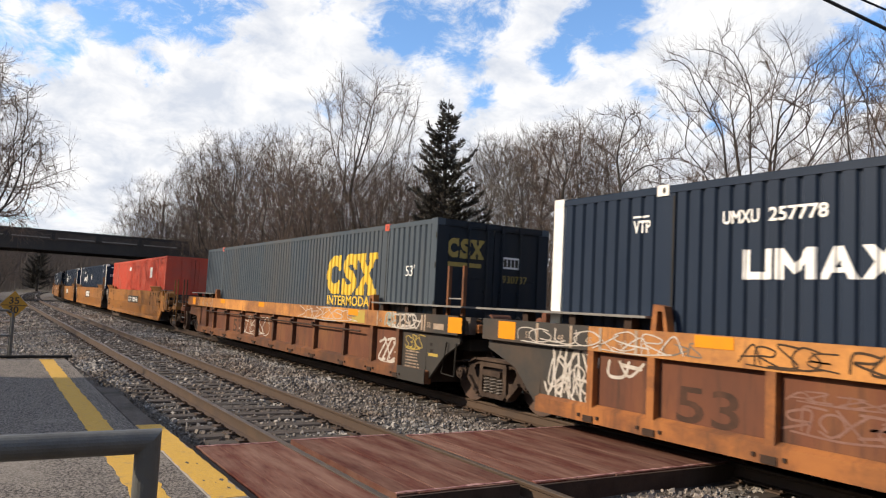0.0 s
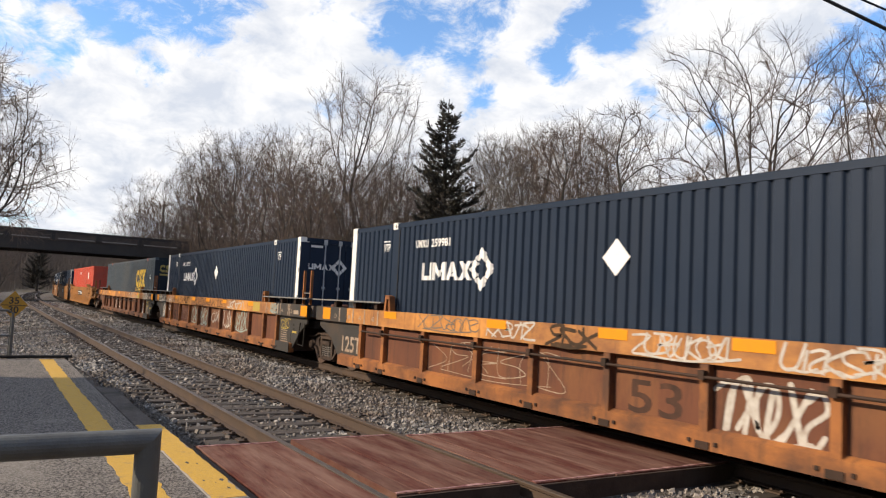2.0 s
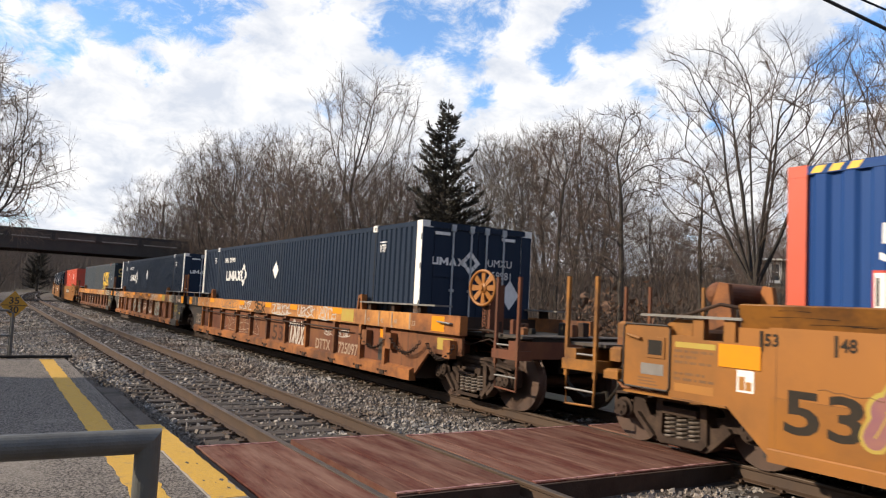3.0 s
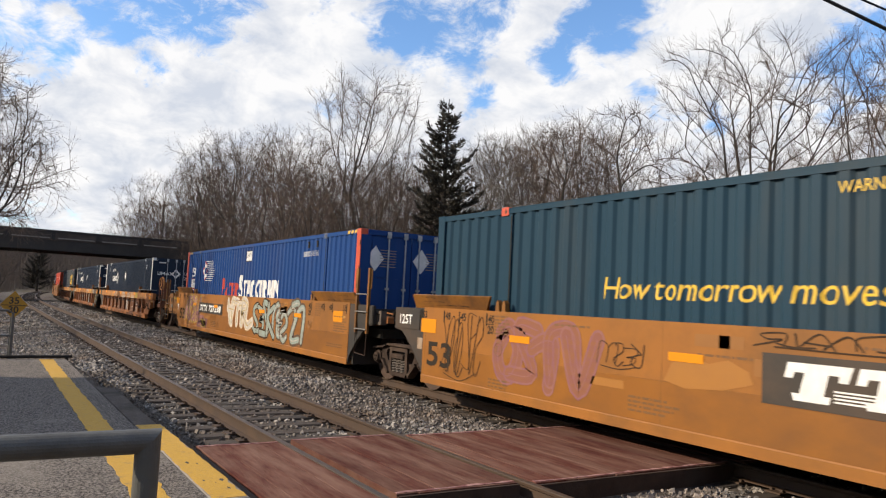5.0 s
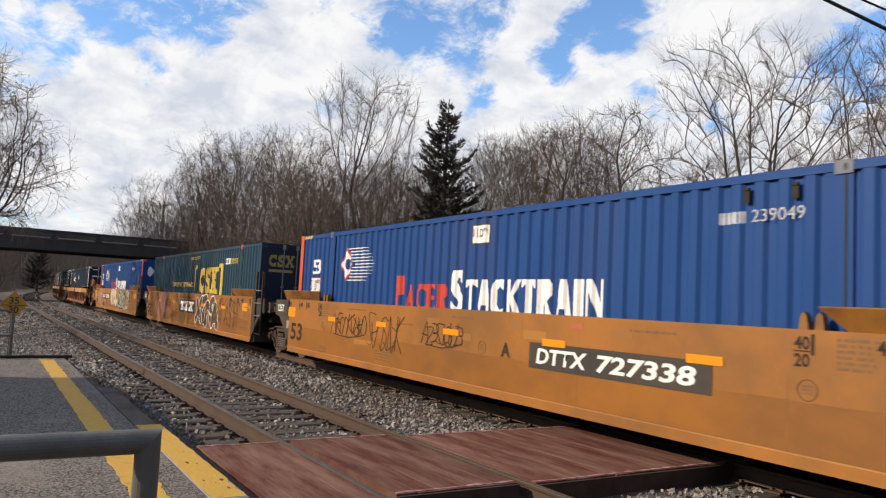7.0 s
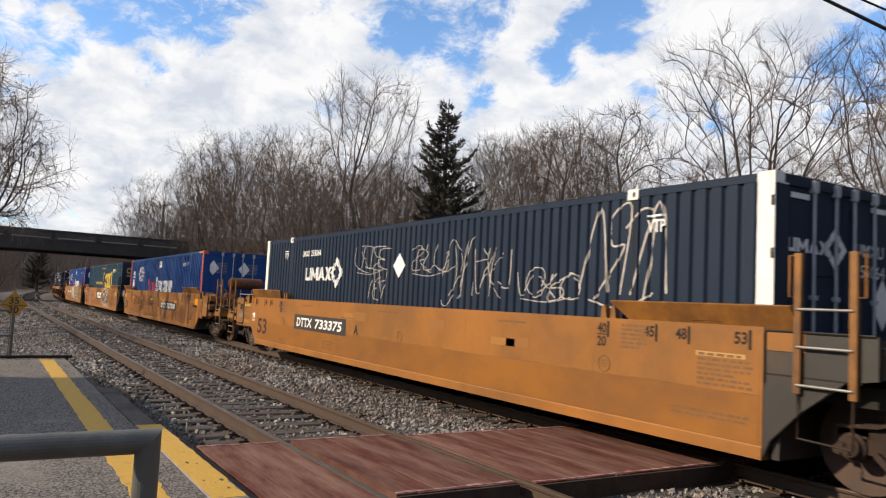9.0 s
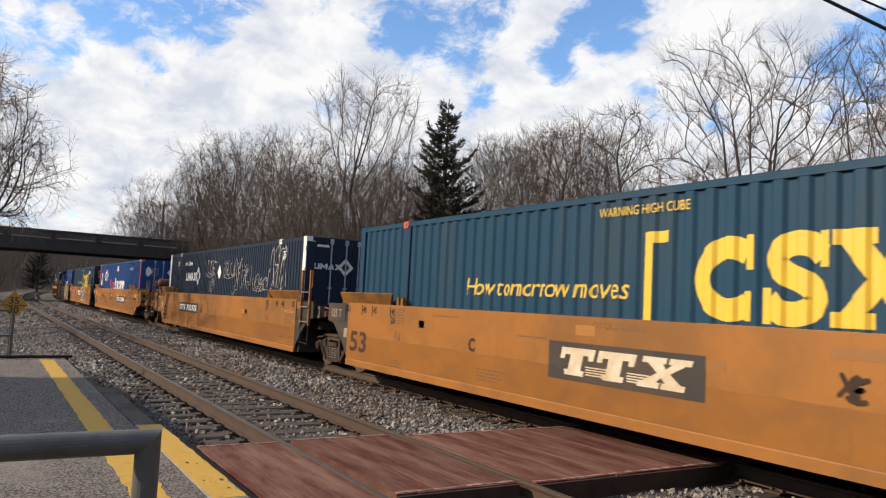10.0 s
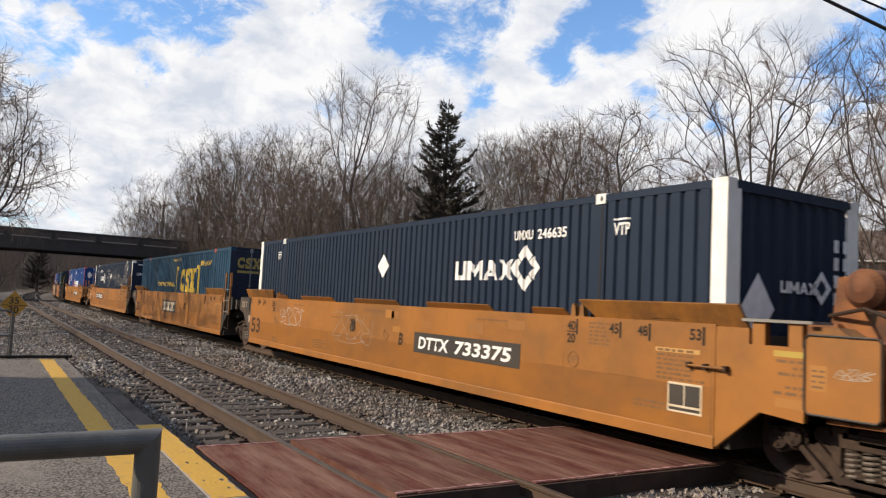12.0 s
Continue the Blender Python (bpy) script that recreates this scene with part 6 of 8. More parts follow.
                if o:
                    part("panel_link", S().box(*xq(q, e + 1.0, e + 1.32), *ys(1.40, 1.46), 0.70, 1.40), CAR_YELLOW, car)
                    part("bottom_lip", S().box(*xq(q, e + 0.55, e + 2.0), *ys(1.40, 1.475), 0.68, 0.705), CAR_YELLOW_D, car)
                # stencilled notice in even rows
                part("notice_title", S().box(*xq(q, e + 0.70, e + 1.24), *ys(1.462, 1.4642), 1.27, 1.33), SPRAY_Y, car)
                for j, wd in enumerate((0.52, 0.34, 0.5, 0.0, 0.42, 0.55)):
                    if wd:
                        if s > 0:
                            notice_line(car, max(q * (e + 1.25 - wd), q * (e + 1.25)), 1.463, 1.215 - 0.062 * j, wd, 0.03, STENCIL, random.Random(j))
                part("paint_patch", S().box(*xq(q, e + 0.72, e + 1.24), *ys(1.462, 1.4638), 0.78, 0.87), TOUCH_UP, car)
                # valve gear beside the panel
                for u0, u1, z0, z1, y1 in ((1.80, 1.98, 1.02, 1.20, 1.46), (1.86, 2.10, 0.80, 0.92, 1.44), (1.78, 1.90, 1.32, 1.52, 1.42)):
                    part("valve", S().chamfer(*xq(q, e + u0 + o, e + u1 + o), *ys(1.25, y1), z0, z1, 0.03), CAR_YELLOW_D, car)
                part("pipe", S().path([(q * (e + 2.3), s * 1.36, 0.86), (q * (e + 1.8 + o), s * 1.40, 0.72), (q * (e + 1.2), s * 1.36, 0.70)], 0.02, 8), RUST_SILL, car)
                # step bracket above the deck
                part("step_bracket", S().prism([(q * (e + 1.06), 1.37), (q * (e + 1.06), 1.58), (q * (e + 1.30), 1.58), (q * (e + 1.62), 1.40), (q * (e + 1.62), 1.37)], *ys(1.12, 1.40)), CAR_YELLOW_D, car)
                for u in (0.46, 0.86):
                    part("lug", S().box(*sorted((q * (e + u), q * (e + u + 0.14))), *ys(1.38, 1.465), 1.37, 1.60), CAR_YELLOW, car)
                part("edge_walk", S().box(*sorted((q * (e + 0.36), q * (e + 1.12 + 2.2 * o))), *ys(1.15, 1.50), 1.60, 1.63), GALV, car, "grated end walkway")
                part("brace", S().box(*sorted((q * (e + 0.42), q * (e + 1.72))), *ys(1.30, 1.39), 1.05, 1.37), BLACK_STEEL, car)
            # flared guide along the top of the end
            lip = S()
            a, b = q * (e + 0.35), q * (e - 2.05)
            a2, b2 = q * (e + 0.40), q * (e - 1.80)
            lip.add([(a2, s * 1.44, 1.53), (b2, s * 1.44, 1.53), (b, s * 1.56, 1.76), (a, s * 1.56, 1.76),
                     (a2, s * 1.40, 1.53), (b2, s * 1.40, 1.53), (b, s * 1.52, 1.775), (a, s * 1.52, 1.775)],
                    [(0, 1, 2, 3), (4, 7, 6, 5), (3, 2, 6, 7), (0, 4, 5, 1), (0, 3, 7, 4), (1, 5, 6, 2)])
            gd = part("guide", lip, CAR_YELLOW_D, car, "flared container guide")
            rs = random.Random(int(q * 3 + s * 5 + 40))
            for k in range(1 if style.get("clean") else 5):
                t0, f = rs.uniform(0.05, 0.6), rs.uniform(0.2, 0.85)
                x0 = a2 + (b2 - a2) * t0
                x1 = a2 + (b2 - a2) * min(0.95, t0 + rs.uniform(0.1, 0.35))
                yy, zz = s * (1.441 + 0.12 * f), 1.53 + 0.23 * f
                part("scrape", S().path([(x0, yy, zz), ((x0 + x1) / 2, yy, zz + 0.008), (x1, yy, zz - 0.004)], 0.0035, 4), RUST_DARK, gd)
            for u in (2.26, 2.10):
                part("lock_pin", S().prism([(q * (e - u - 0.05), 1.55), (q * (e - u - 0.035), 1.68), (q * (e - u), 1.72), (q * (e - u + 0.03), 1.68), (q * (e - u + 0.05), 1.55)], *sorted((s * 1.37, s * 1.45))), CAR_YELLOW_D, car)
        if style.get("small_guides"):
            for x0, x1 in ((5.88, 5.08), (4.10, 2.10), (1.03, -0.95), (-1.99, -3.99), (-4.96, -5.74)):
                g = S().add([(x0, s * 1.44, 1.55), (x1, s * 1.44, 1.55), (x1 + 0.07, s * 1.53, 1.64), (x0 - 0.07, s * 1.53, 1.64),
                             (x0, s * 1.40, 1.55), (x1, s * 1.40, 1.55), (x1 + 0.07, s * 1.49, 1.65), (x0 - 0.07, s * 1.49, 1.65)],
                            [(0, 1, 2, 3), (4, 7, 6, 5), (3, 2, 6, 7), (0, 4, 5, 1), (0, 3, 7, 4), (1, 5, 6, 2)])
                part("small_guide", g, CAR_YELLOW, car)
    floor = S()
    for k in range(9):
        x = -e + 0.2 + k * (2 * e - 0.4) / 8
        floor.box(x - 0.25, x + 0.25, -1.34, 1.34, 0.25, 0.345)
    part("floor_beams", floor, BLACK_STEEL, car)
    for q, kind in ((1, front), (-1, rear)):
        part("bulkhead", S().box(*sorted((q * (e + 0.08), q * (e + 0.16))), -1.39, 1.39, 0.25, 1.45), CAR_GREY, car)
        (end_platform(car, q, CAR_YELLOW_D, False, not style.get("no_tank")) if kind == "end" else joint_end(car, q))
    if rear == "joint":
        ladder(car, -e - 0.40, 1.48, 0.52, 2.28, 0.54, style.get("ladder", CAR_YELLOW_D))
    y = 1.4716
    for q, kind in ((1, front), (-1, rear)):
        for txt, d in (("53", 0.15), ("48", -0.62), ("45", -1.09), ("40", -1.87)):
            # the tick stands on the mark's outer side
            x = q * (e + d) if q > 0 else q * (e + d - 0.28)
            slab(car, rect(0, 0, 0.034, 0.20), x + 0.017, y, 1.31, FADED_BLACK, "tick")
            text(txt, 0.17, FADED_BLACK, car, facing(x - 0.035 if q > 0 else x + 0.19, y, 1.365), bold=0.005, width=0.16)
            if txt == "40":
                text("20", 0.17, FADED_BLACK, car, facing(x - 0.035 if q > 0 else x + 0.19, y, 1.20), bold=0.005, width=0.16)
                slab(car, rect(0, 0, 0.17, 0.012), x - 0.03 if q > 0 else x + 0.195, y, 1.338, FADED_BLACK, "tick")
    text("53", 0.57, FAINT_53 if style.get("clean") else FADED_BLACK, car, facing(7.97, y, 0.56), bold=0.012, width=0.78)
    if front == "joint":
        text("125 T" if style.get("clean") else "125T", 0.24, style.get("stencil", WHITE_TXT), car, facing(e + 0.98, 1.4755, 1.23), bold=0.004)
        slab(car, rect(0, 0, 0.17, 0.20), e + 0.26, 1.4635, 0.80, DULL_TXT, "placard")
    if front == "end":
        rs = random.Random(style.get("seed", 1) + 5)
        part("scratch", S().path([(e - 0.45 - 0.08 * k, y, 1.0 - 0.004 * k + rs.uniform(-0.012, 0.012)) for k in range(14)], 0.004, 4), STENCIL, car)
    if style.get("data_plate"):
        dp = slab(car, rect(0, 0, 0.47, 0.33), -7.47, y, 0.55, CREAM_TXT, "data_plate")
        part("panel", S().box(-7.915, -7.49, y + 0.002, y + 0.0035, 0.572, 0.605), CAR_GREY, dp)
        for j in range(2):
            part("panel", S().box(-7.695 - 0.22 * j, -7.49 - 0.22 * j, y + 0.002, y + 0.0035, 0.63, 0.855), CAR_GREY, dp)
    if rear == "end":
        part("hook_bar", S().path([(-7.78, y, 1.09), (-7.78, y + 0.05, 1.09), (-8.25, y + 0.05, 1.09), (-8.25, y, 1.09)], 0.014, 6), CAR_YELLOW_D, car)
        for bx in (-7.78, -8.0, -8.25):
            part("hook", S().box(bx - 0.022, bx + 0.022, y, y + 0.06, 1.06, 1.12), RUST_DARK, car)
    if front == "end":
        dp = slab(car, rect(0, 0, 0.20, 0.225), e + 0.43, 1.463, 0.87, WHITE_TXT, "data_plate")
        for j in range(2):
            x0 = e + 0.405 - 0.08 * j
            part("panel", S().box(x0 - 0.07, x0, 1.465, 1.4665, 0.89, 1.03 - 0.05 * j), TOUCH_UP, dp)
    # stencilled notices, too small to read
    rng = random.Random(style.get("seed", 1))
    for bx, bz, n, w in ((-e + 0.78, 1.16, 6, 0.72), (-e + 1.12, 0.60, 2, 1.05), (3.2, 0.62, 4, 0.8), (e - 2.08, 1.46, 6, 0.42), (-e + 1.92, 1.46, 6, 0.42), (6.1, 0.50, 4, 0.5), (0.4, 1.40, 1, 0.8), (4.6, 1.40, 1, 0.9), (-3.6, 1.40, 1, 0.9), (2.2, 1.20, 1, 0.7)):
        for k in range(n):
            notice_line(car, bx, y, bz - 0.052 * k, w * rng.uniform(0.7, 1.0), 0.028, STENCIL, rng)
    slab(car, rect(0, 0, 0.62, 0.05), -e + 0.80, y - 0.0002, 1.205, PALE_LABEL, "label")
    notice_line(car, -e + 0.77, y + 0.0022, 1.214, 0.54, 0.03, STENCIL, rng)
    for bx in (-0.51, -e + 2.2, e - 2.2):
        ring = part("seal_mark", S().ring((bx, y, 0.98), (0, 1, 0), 0.10, 0.006, 20, 4), STENCIL, car)
        for k in range(3):
            notice_line(ring, bx + 0.06, y, 0.94 + 0.035 * k, 0.12, 0.016, STENCIL, rng)
    if not style.get("clean"):
        slab(car, rect(0, 0, 0.9, 0.10), e - 3.9, y - 0.0004, 0.70, TOUCH_UP, "paint_patch")
    for k in range(7):
        bx, w = rng.uniform(-6, 6.5), rng.uniform(0.25, 0.6)
        slab(car, rect(0, 0, w, rng.uniform(0.10, 0.20)), bx, y - 0.0008, rng.choice((1.05, 1.18, 1.30)), rng.choice((TOUCH_UP, TOUCH_DARK, TOUCH_DARK)), "paint_patch")
    for bx, w in style.get("reflectors", ()):
        slab(car, rect(0, 0, w, 0.10), bx, 1.4768, 1.11, BRIGHT_YELLOW, "reflector")
    for bx in style.get("big_reflectors", ()):
        slab(car, rect(0, 0, 0.50, 0.24), bx, y + 0.001, 1.11, BRIGHT_YELLOW, "reflector")
    return car


PALE_LABEL = mat("pale_yellow_label", (0.46, 0.27, 0.085), (0.40, 0.22, 0.06), 5, 0.6, bump=0)
STENCIL = mat("faded_stencil", (0.115, 0.058, 0.021), (0.175, 0.080, 0.023), 9, 0.6, bump=0)


def number_board(car, x, number, w=3.12, drop=0.0):
    """A dark board with the car's figures; the owner's letters are plain bars."""
    slab(car, rect(0, 0, w, 0.36), x, 1.473, 0.885 - drop, CAR_GREY, "number_board")
    text("DTTX", 0.29, WHITE_TXT, car, facing(x - 0.16, 1.4758, 0.965 - drop), bold=0.008, width=1.02, shear=0.12)
    text(number, 0.29, WHITE_TXT, car, facing(x - 1.36, 1.4758, 0.965 - drop), bold=0.008, width=1.55, shear=0.12)


def ttx_board(car, x, ink=None, drop=0.0, mark=""):
    ink = ink or WHITE_TXT
    slab(car, rect(0, 0, 2.6, 0.50), x, 1.473, 0.80 - drop, CAR_GREY, "logo_board")
    tee = [(0.12, 0), (0.47, 0), (0.49, 0.07), (0.42, 0.07), (0.47, 0.27), (0.57, 0.27), (0.56, 0.21), (0.65, 0.21), (0.70, 0.36), (0.06, 0.36), (0.02, 0.21), (0.11, 0.21), (0.13, 0.27),
           (0.23, 0.27), (0.18, 0.07), (0.10, 0.07)]
    ex = [(0, 0), (0.33, 0), (0.35, 0.07), (0.29, 0.07), (0.37, 0.13), (0.43, 0.07), (0.38, 0.07), (0.36, 0), (0.70, 0), (0.72, 0.07), (0.65, 0.07), (0.50, 0.18), (0.72, 0.29), (0.80, 0.29), (0.82, 0.36),
          (0.50, 0.36), (0.48, 0.29), (0.53, 0.29), (0.44, 0.23), (0.39, 0.29), (0.44, 0.29), (0.46, 0.36), (0.10, 0.36), (0.08, 0.29), (0.17, 0.29), (0.31, 0.18), (0.08, 0.07), (0.02, 0.07)]
    for k, sh in enumerate((tee, tee, ex)):
        slab(car, sh, x - 0.22 - 0.70 * k, 1.4755, 0.87 - drop, ink, "logo_shape")
    text(mark, 0.11, STENCIL, car, facing(x - 0.85, 1.4718, 1.405), bold=0.002, width=0.92) if mark else None
    for k in range(4):
        slab(car, rect(0, 0, 0.42, 0.016), x - 0.74, 1.4752, 0.895 - drop + 0.032 * k, ink, "logo_shape")
        slab(car, rect(0, 0, 0.36, 0.016), x - 1.46, 1.4752, 0.895 - drop + 0.032 * k, ink, "logo_shape")


RIBS = [-7.15, -6.05, -4.70, -3.0, -1.55, -0.08, 1.42, 2.82, 4.48, 6.02, 7.03]


def rusty_unit(front, rear, style, label):
    """A ribbed, rust-streaked well unit with a heavy top chord."""
    sill = style.get("sill", RUST_SILL)
    car = thing("well_car", label, "freight car", group="well cars of the train")
    e = LC
    fa = 1.70 if front == "end" else 1.36
    ra = 1.75 if rear == "end" else 1.14
    for s in (1, -1):
        def ys(a, b):
            return sorted((s * a, s * b))
        part("side_sheet", S().box(-e - 0.1, e + 0.02, *ys(1.37, 1.40), 0.40, 1.14), RUST_PANEL, car, "rusty brown side sheet")
        ch = S().box(-e - ra, e + fa, *ys(1.36, 1.50), 1.12, 1.43)
        part("top_chord", ch, RUST_CHORD, car, "faded yellow top chord")
        part("bottom_sill", S().prism([(s * 1.36, 0.21), (s * 1.50, 0.21), (s * 1.50, 0.40), (s * 1.42, 0.44), (s * 1.36, 0.44)], -e - 0.14, e + 0.02, "x"), sill, car, "rusty orange bottom sill")
        for x in RIBS:
            rb = part("rib", S().prism([(x - 0.055, 0.22), (x + 0.055, 0.22), (x + 0.055, 1.12), (x - 0.055, 1.12)], *ys(1.40, 1.495)), sill, car)
            foot = S().box(x - 0.09, x + 0.09, *ys(1.495, 1.515), 0.22, 0.30)
            for dx in (-0.17, 0.17):
                foot.box(x + dx - 0.02, x + dx + 0.02, *ys(1.50, 1.52), 0.27, 0.31)
            part("rib_foot", foot, RUST_DARK, rb)
        for q, kind, ex in ((1, front, fa), (-1, rear, ra)):
            pl = [(q * (e + 0.0), 1.12), (q * (e + ex - 0.05), 1.12), (q * (e + ex - 0.05), 0.78 if kind == "end" else 0.98), (q * (e + 0.62), 0.74), (q * (e + 0.05), 0.22)]
            part("end_plate", S().prism(pl, *ys(1.36, 1.41)), CAR_GREY if kind == "joint" else RUST_SILL_D, car)
            if kind == "joint":
                part("chord_end", S().box(*sorted((q * (e - (0.35 if q > 0 and style.get("stencil") else 1.0)), q * (e + ex + 0.003))), *ys(1.355, 1.504), 1.116, 1.434), CAR_GREY, car, "grey-painted chord end")
            else:
                part("chord_end", S().box(*sorted((q * (e + 0.12), q * (e + ex + 0.003))), *ys(1.355, 1.504), 1.116, 1.434), RUST_SILL, car, "rust-stained chord end")
            part("walkway", S().box(*sorted((q * (e - 2.0), q * (e + (1.0 if kind == "end" else ex + 0.15)))), *ys(1.18, 1.55), 1.57, 1.60), GALV, car, "grated walkway along the top")
            for k in (-1.6, -0.6, 0.4):
                part("walkway_bracket", S().box(*sorted((q * (e + k), q * (e + k - 0.12))), *ys(1.34, 1.48), 1.43, 1.57), RUST_DARK, car)
            part("hold_down", S().prism([(q * (e - 2.28), 1.43), (q * (e - 2.22), 1.72), (q * (e - 2.06), 1.74), (q * (e - 2.02), 1.43), (q * (e - 2.1), 1.43), (q * (e - 2.12), 1.66), (q * (e - 2.19), 1.66), (q * (e - 2.22), 1.43)], *ys(1.36, 1.48)), RUST_SILL, car, "rusty container lock bracket")
    floor = S()
    for k in range(9):
        x = -e + 0.2 + k * (2 * e - 0.4) / 8
        floor.box(x - 0.25, x + 0.25, -1.37, 1.37, 0.25, 0.345)
    part("floor_beams", floor, BLACK_STEEL, car)
    for q, kind in ((1, front), (-1, rear)):
        part("bulkhead", S().box(*sorted((q * (e + 0.08), q * (e + 0.16))), -1.355, 1.355, 0.25, 1.40), RUST_DARK, car)
        (end_platform(car, q, RUST_PANEL, q < 0, False) if kind == "end" else joint_end(car, q))
    if rear == "joint":
        for x in (-e - 0.55, -e - 1.02):
            part("hand_rail", S().box(x - 0.027, x + 0.027, 1.30, 1.36, 1.43, 2.28), sill, car)
        part("hand_rail_bar", S().path([(-e - 0.55, 1.33, 1.72), (-e - 1.02, 1.33, 1.72)], 0.014, 6), GALV, car)
        part("stirrup", S().path([(-e - 0.75, 1.45, 0.98), (-e - 0.62, 1.45, 0.45), (-e - 1.02, 1.45, 0.43), (-e - 1.05, 1.45, 0.98)], 0.018, 6), BLACK_STEEL, car)
    if style.get("pipe"):
        part("brake_pipe", S().path([(6.9, 1.53, 0.98), (-5.6, 1.53, 0.98)], 0.018, 8), RUST_DARK, car)
        for x in RIBS[3:-1]:
            part("pipe_clamp", S().box(x - 0.04, x + 0.04, 1.495, 1.555, 0.95, 1.05), RUST_DARK, car)
    if style.get("chains"):
        for a, b in ((-6.15, -7.3), (-7.5, -8.6), (-8.85, -9.7)):
            ch = S()
            for k in range(22):
                t = k / 21
                ch.ring((a + (b - a) * t, 1.53, 0.92 - 0.9 * t * (1 - t)), (0, 1, 0) if k % 2 else (0.2, 0, 1), 0.034, 0.010, 8, 4)
            part("chain", ch, RUST_DARK, car, "hanging chain")
        for x in (-6.35, -7.4, -9.5):
            part("chain_box", S().box(x - 0.11, x + 0.11, 1.41, 1.54, 0.72, 1.02), RUST_SILL, car)
        slab(car, rect(0, 0, 0.45, 0.42), -6.75, 1.402, 0.46, CAR_GREY, "data_plate")
        slab(car, rect(0, 0, 0.3, 0.22), -6.8, 1.402, 0.90, BRIGHT_YELLOW, "label")
        slab(car, rect(0, 0, 0.5, 0.2), -9.0, 1.4105, 0.84, SPRAY_Y, "label")
        part("grab_iron", S().path([(-9.2, 1.51, 1.32), (-9.2, 1.56, 1.32), (-9.6, 1.56, 1.30), (-9.6, 1.51, 1.30)], 0.016, 6), GALV, car)
    y = 1.5015
    for bx in style.get("reflectors", ()):
        slab(car, rect(0, 0, 0.50, 0.13), bx, y + 0.0025, 1.29, BRIGHT_YELLOW, "reflector")
    for q in (1, -1):
        slab(car, rect(0, 0, 0.42, 0.26), q * (e + 0.95) + (0.1 if q < 0 else 0.0), y + 0.0035, 1.15, BRIGHT_YELLOW, "reflector")
        for d, txt in ((0.05, "53"), (-0.65, "48"), (-1.2, "45"), (-1.8, "40")):
            x = q * (e + d)
            slab(car, rect(0, 0, 0.05, 0.29), x, y + 0.0036, 1.13, DULL_TXT, "tick")
            text(txt, 0.13, DULL_TXT, car, facing(x + (0.25 if q > 0 else -0.1), y + 0.004, 1.2))
    slab(car, rect(0, 0, 0.62, 0.26), -5.1, y, 1.15, SPRAY_Y, "painted_panel")
    text("53", 0.56, FAINT_53, car, facing(style.get("x53", 4.0), 1.4015, 0.45), bold=0.006, width=0.82)
    if rear == "joint":
        part("rear_panel", S().box(-e - 0.02, -e + 0.87, 1.401, 1.412, 0.24, 1.11), CAR_GREY, car, "grey-painted end panel")
        rng = random.Random(5)
        for k in range(6):
            notice_line(car, -e + 0.72, 1.4125, 0.72 - 0.055 * k, rng.uniform(0.4, 0.55), 0.024, DULL_TXT, rng)
        part("grey_sill_end", S().box(-e - 0.145, -e + 0.87, 1.49, 1.506, 0.205, 0.45), CAR_GREY, car, "grey-painted sill end")
        scribble(car, -e + 0.78, 1.413, 0.78, 0.62, 0.25, SPRAY_Y, 65, 5, 0.022)
        slab(car, rect(0, 0, 0.32, 0.05), -e - 0.10, 1.4115, 0.70, SPRAY_Y, "label")
        for k in range(2):
            slab(car, rect(0, 0, 0.09, 0.05), -e - 0.14 - 0.02 * k, 1.4115, 0.88 - 0.11 * k, BLACK_STEEL, "slot")
        for bx, w, m_ in ((-e + 0.05, 0.06, DULL_TXT), (-e + 0.86, 0.07, DULL_TXT), (-e - 0.38, 0.34, DULL_TXT)):
            slab(car, rect(0, 0, w, 0.10 if w > 0.1 else 0.27), bx, y + 0.0058, 1.18 if w > 0.1 else 1.14, m_, "paint_mark")
        scribble(car, -e + 1.45, 1.5045, 1.14, 0.35, 0.27, SPRAY_C, 66, 3, 0.05)
    if front == "joint":
        part("front_panel", S().box(e - 1.0, e + 0.02, 1.401, 1.412, 0.24, 1.11), CAR_GREY, car, "grey-painted end panel")
        if style.get("stencil"):
            text("125T", 0.46, DULL_TXT, car, facing(e - 0.0, 1.4135, 0.50), bold=0.008, width=0.92)
    if style.get("number"):
        text("DTTX", 0.34, DULL_TXT, car, facing(-3.49, 1.4015, 0.44), bold=0.006, width=0.86)
        text(style["number"], 0.34, DULL_TXT, car, facing(-4.80, 1.4015, 0.44), bold=0.006, width=1.00)
    return car
# ---- the train put together: unit, its place on the line at the start, its container ----
SPEED = 13.1
MOVERS = []      # (thing, distance of its middle along the line at the start)
WHEELS = []      # (wheelset, place on its truck, radius)


def place_unit(car, box, rear_at, trucks):
    s = rear_at + LC
    MOVERS.append((car, s))
    if box:
        paint_on(box)
        MOVERS.append((box, s))
    for x, r in trucks:
        WHEELS.extend(truck(car, x, r))


END_F, END_R, MID_R = (END_TRUCK, R_END), (-END_TRUCK, R_END), (-MID_X, R_MID)
YELLOW = "yellow smooth-sided well car carrying one container"
WORN = "rust-streaked ribbed well car with graffiti on its sides"

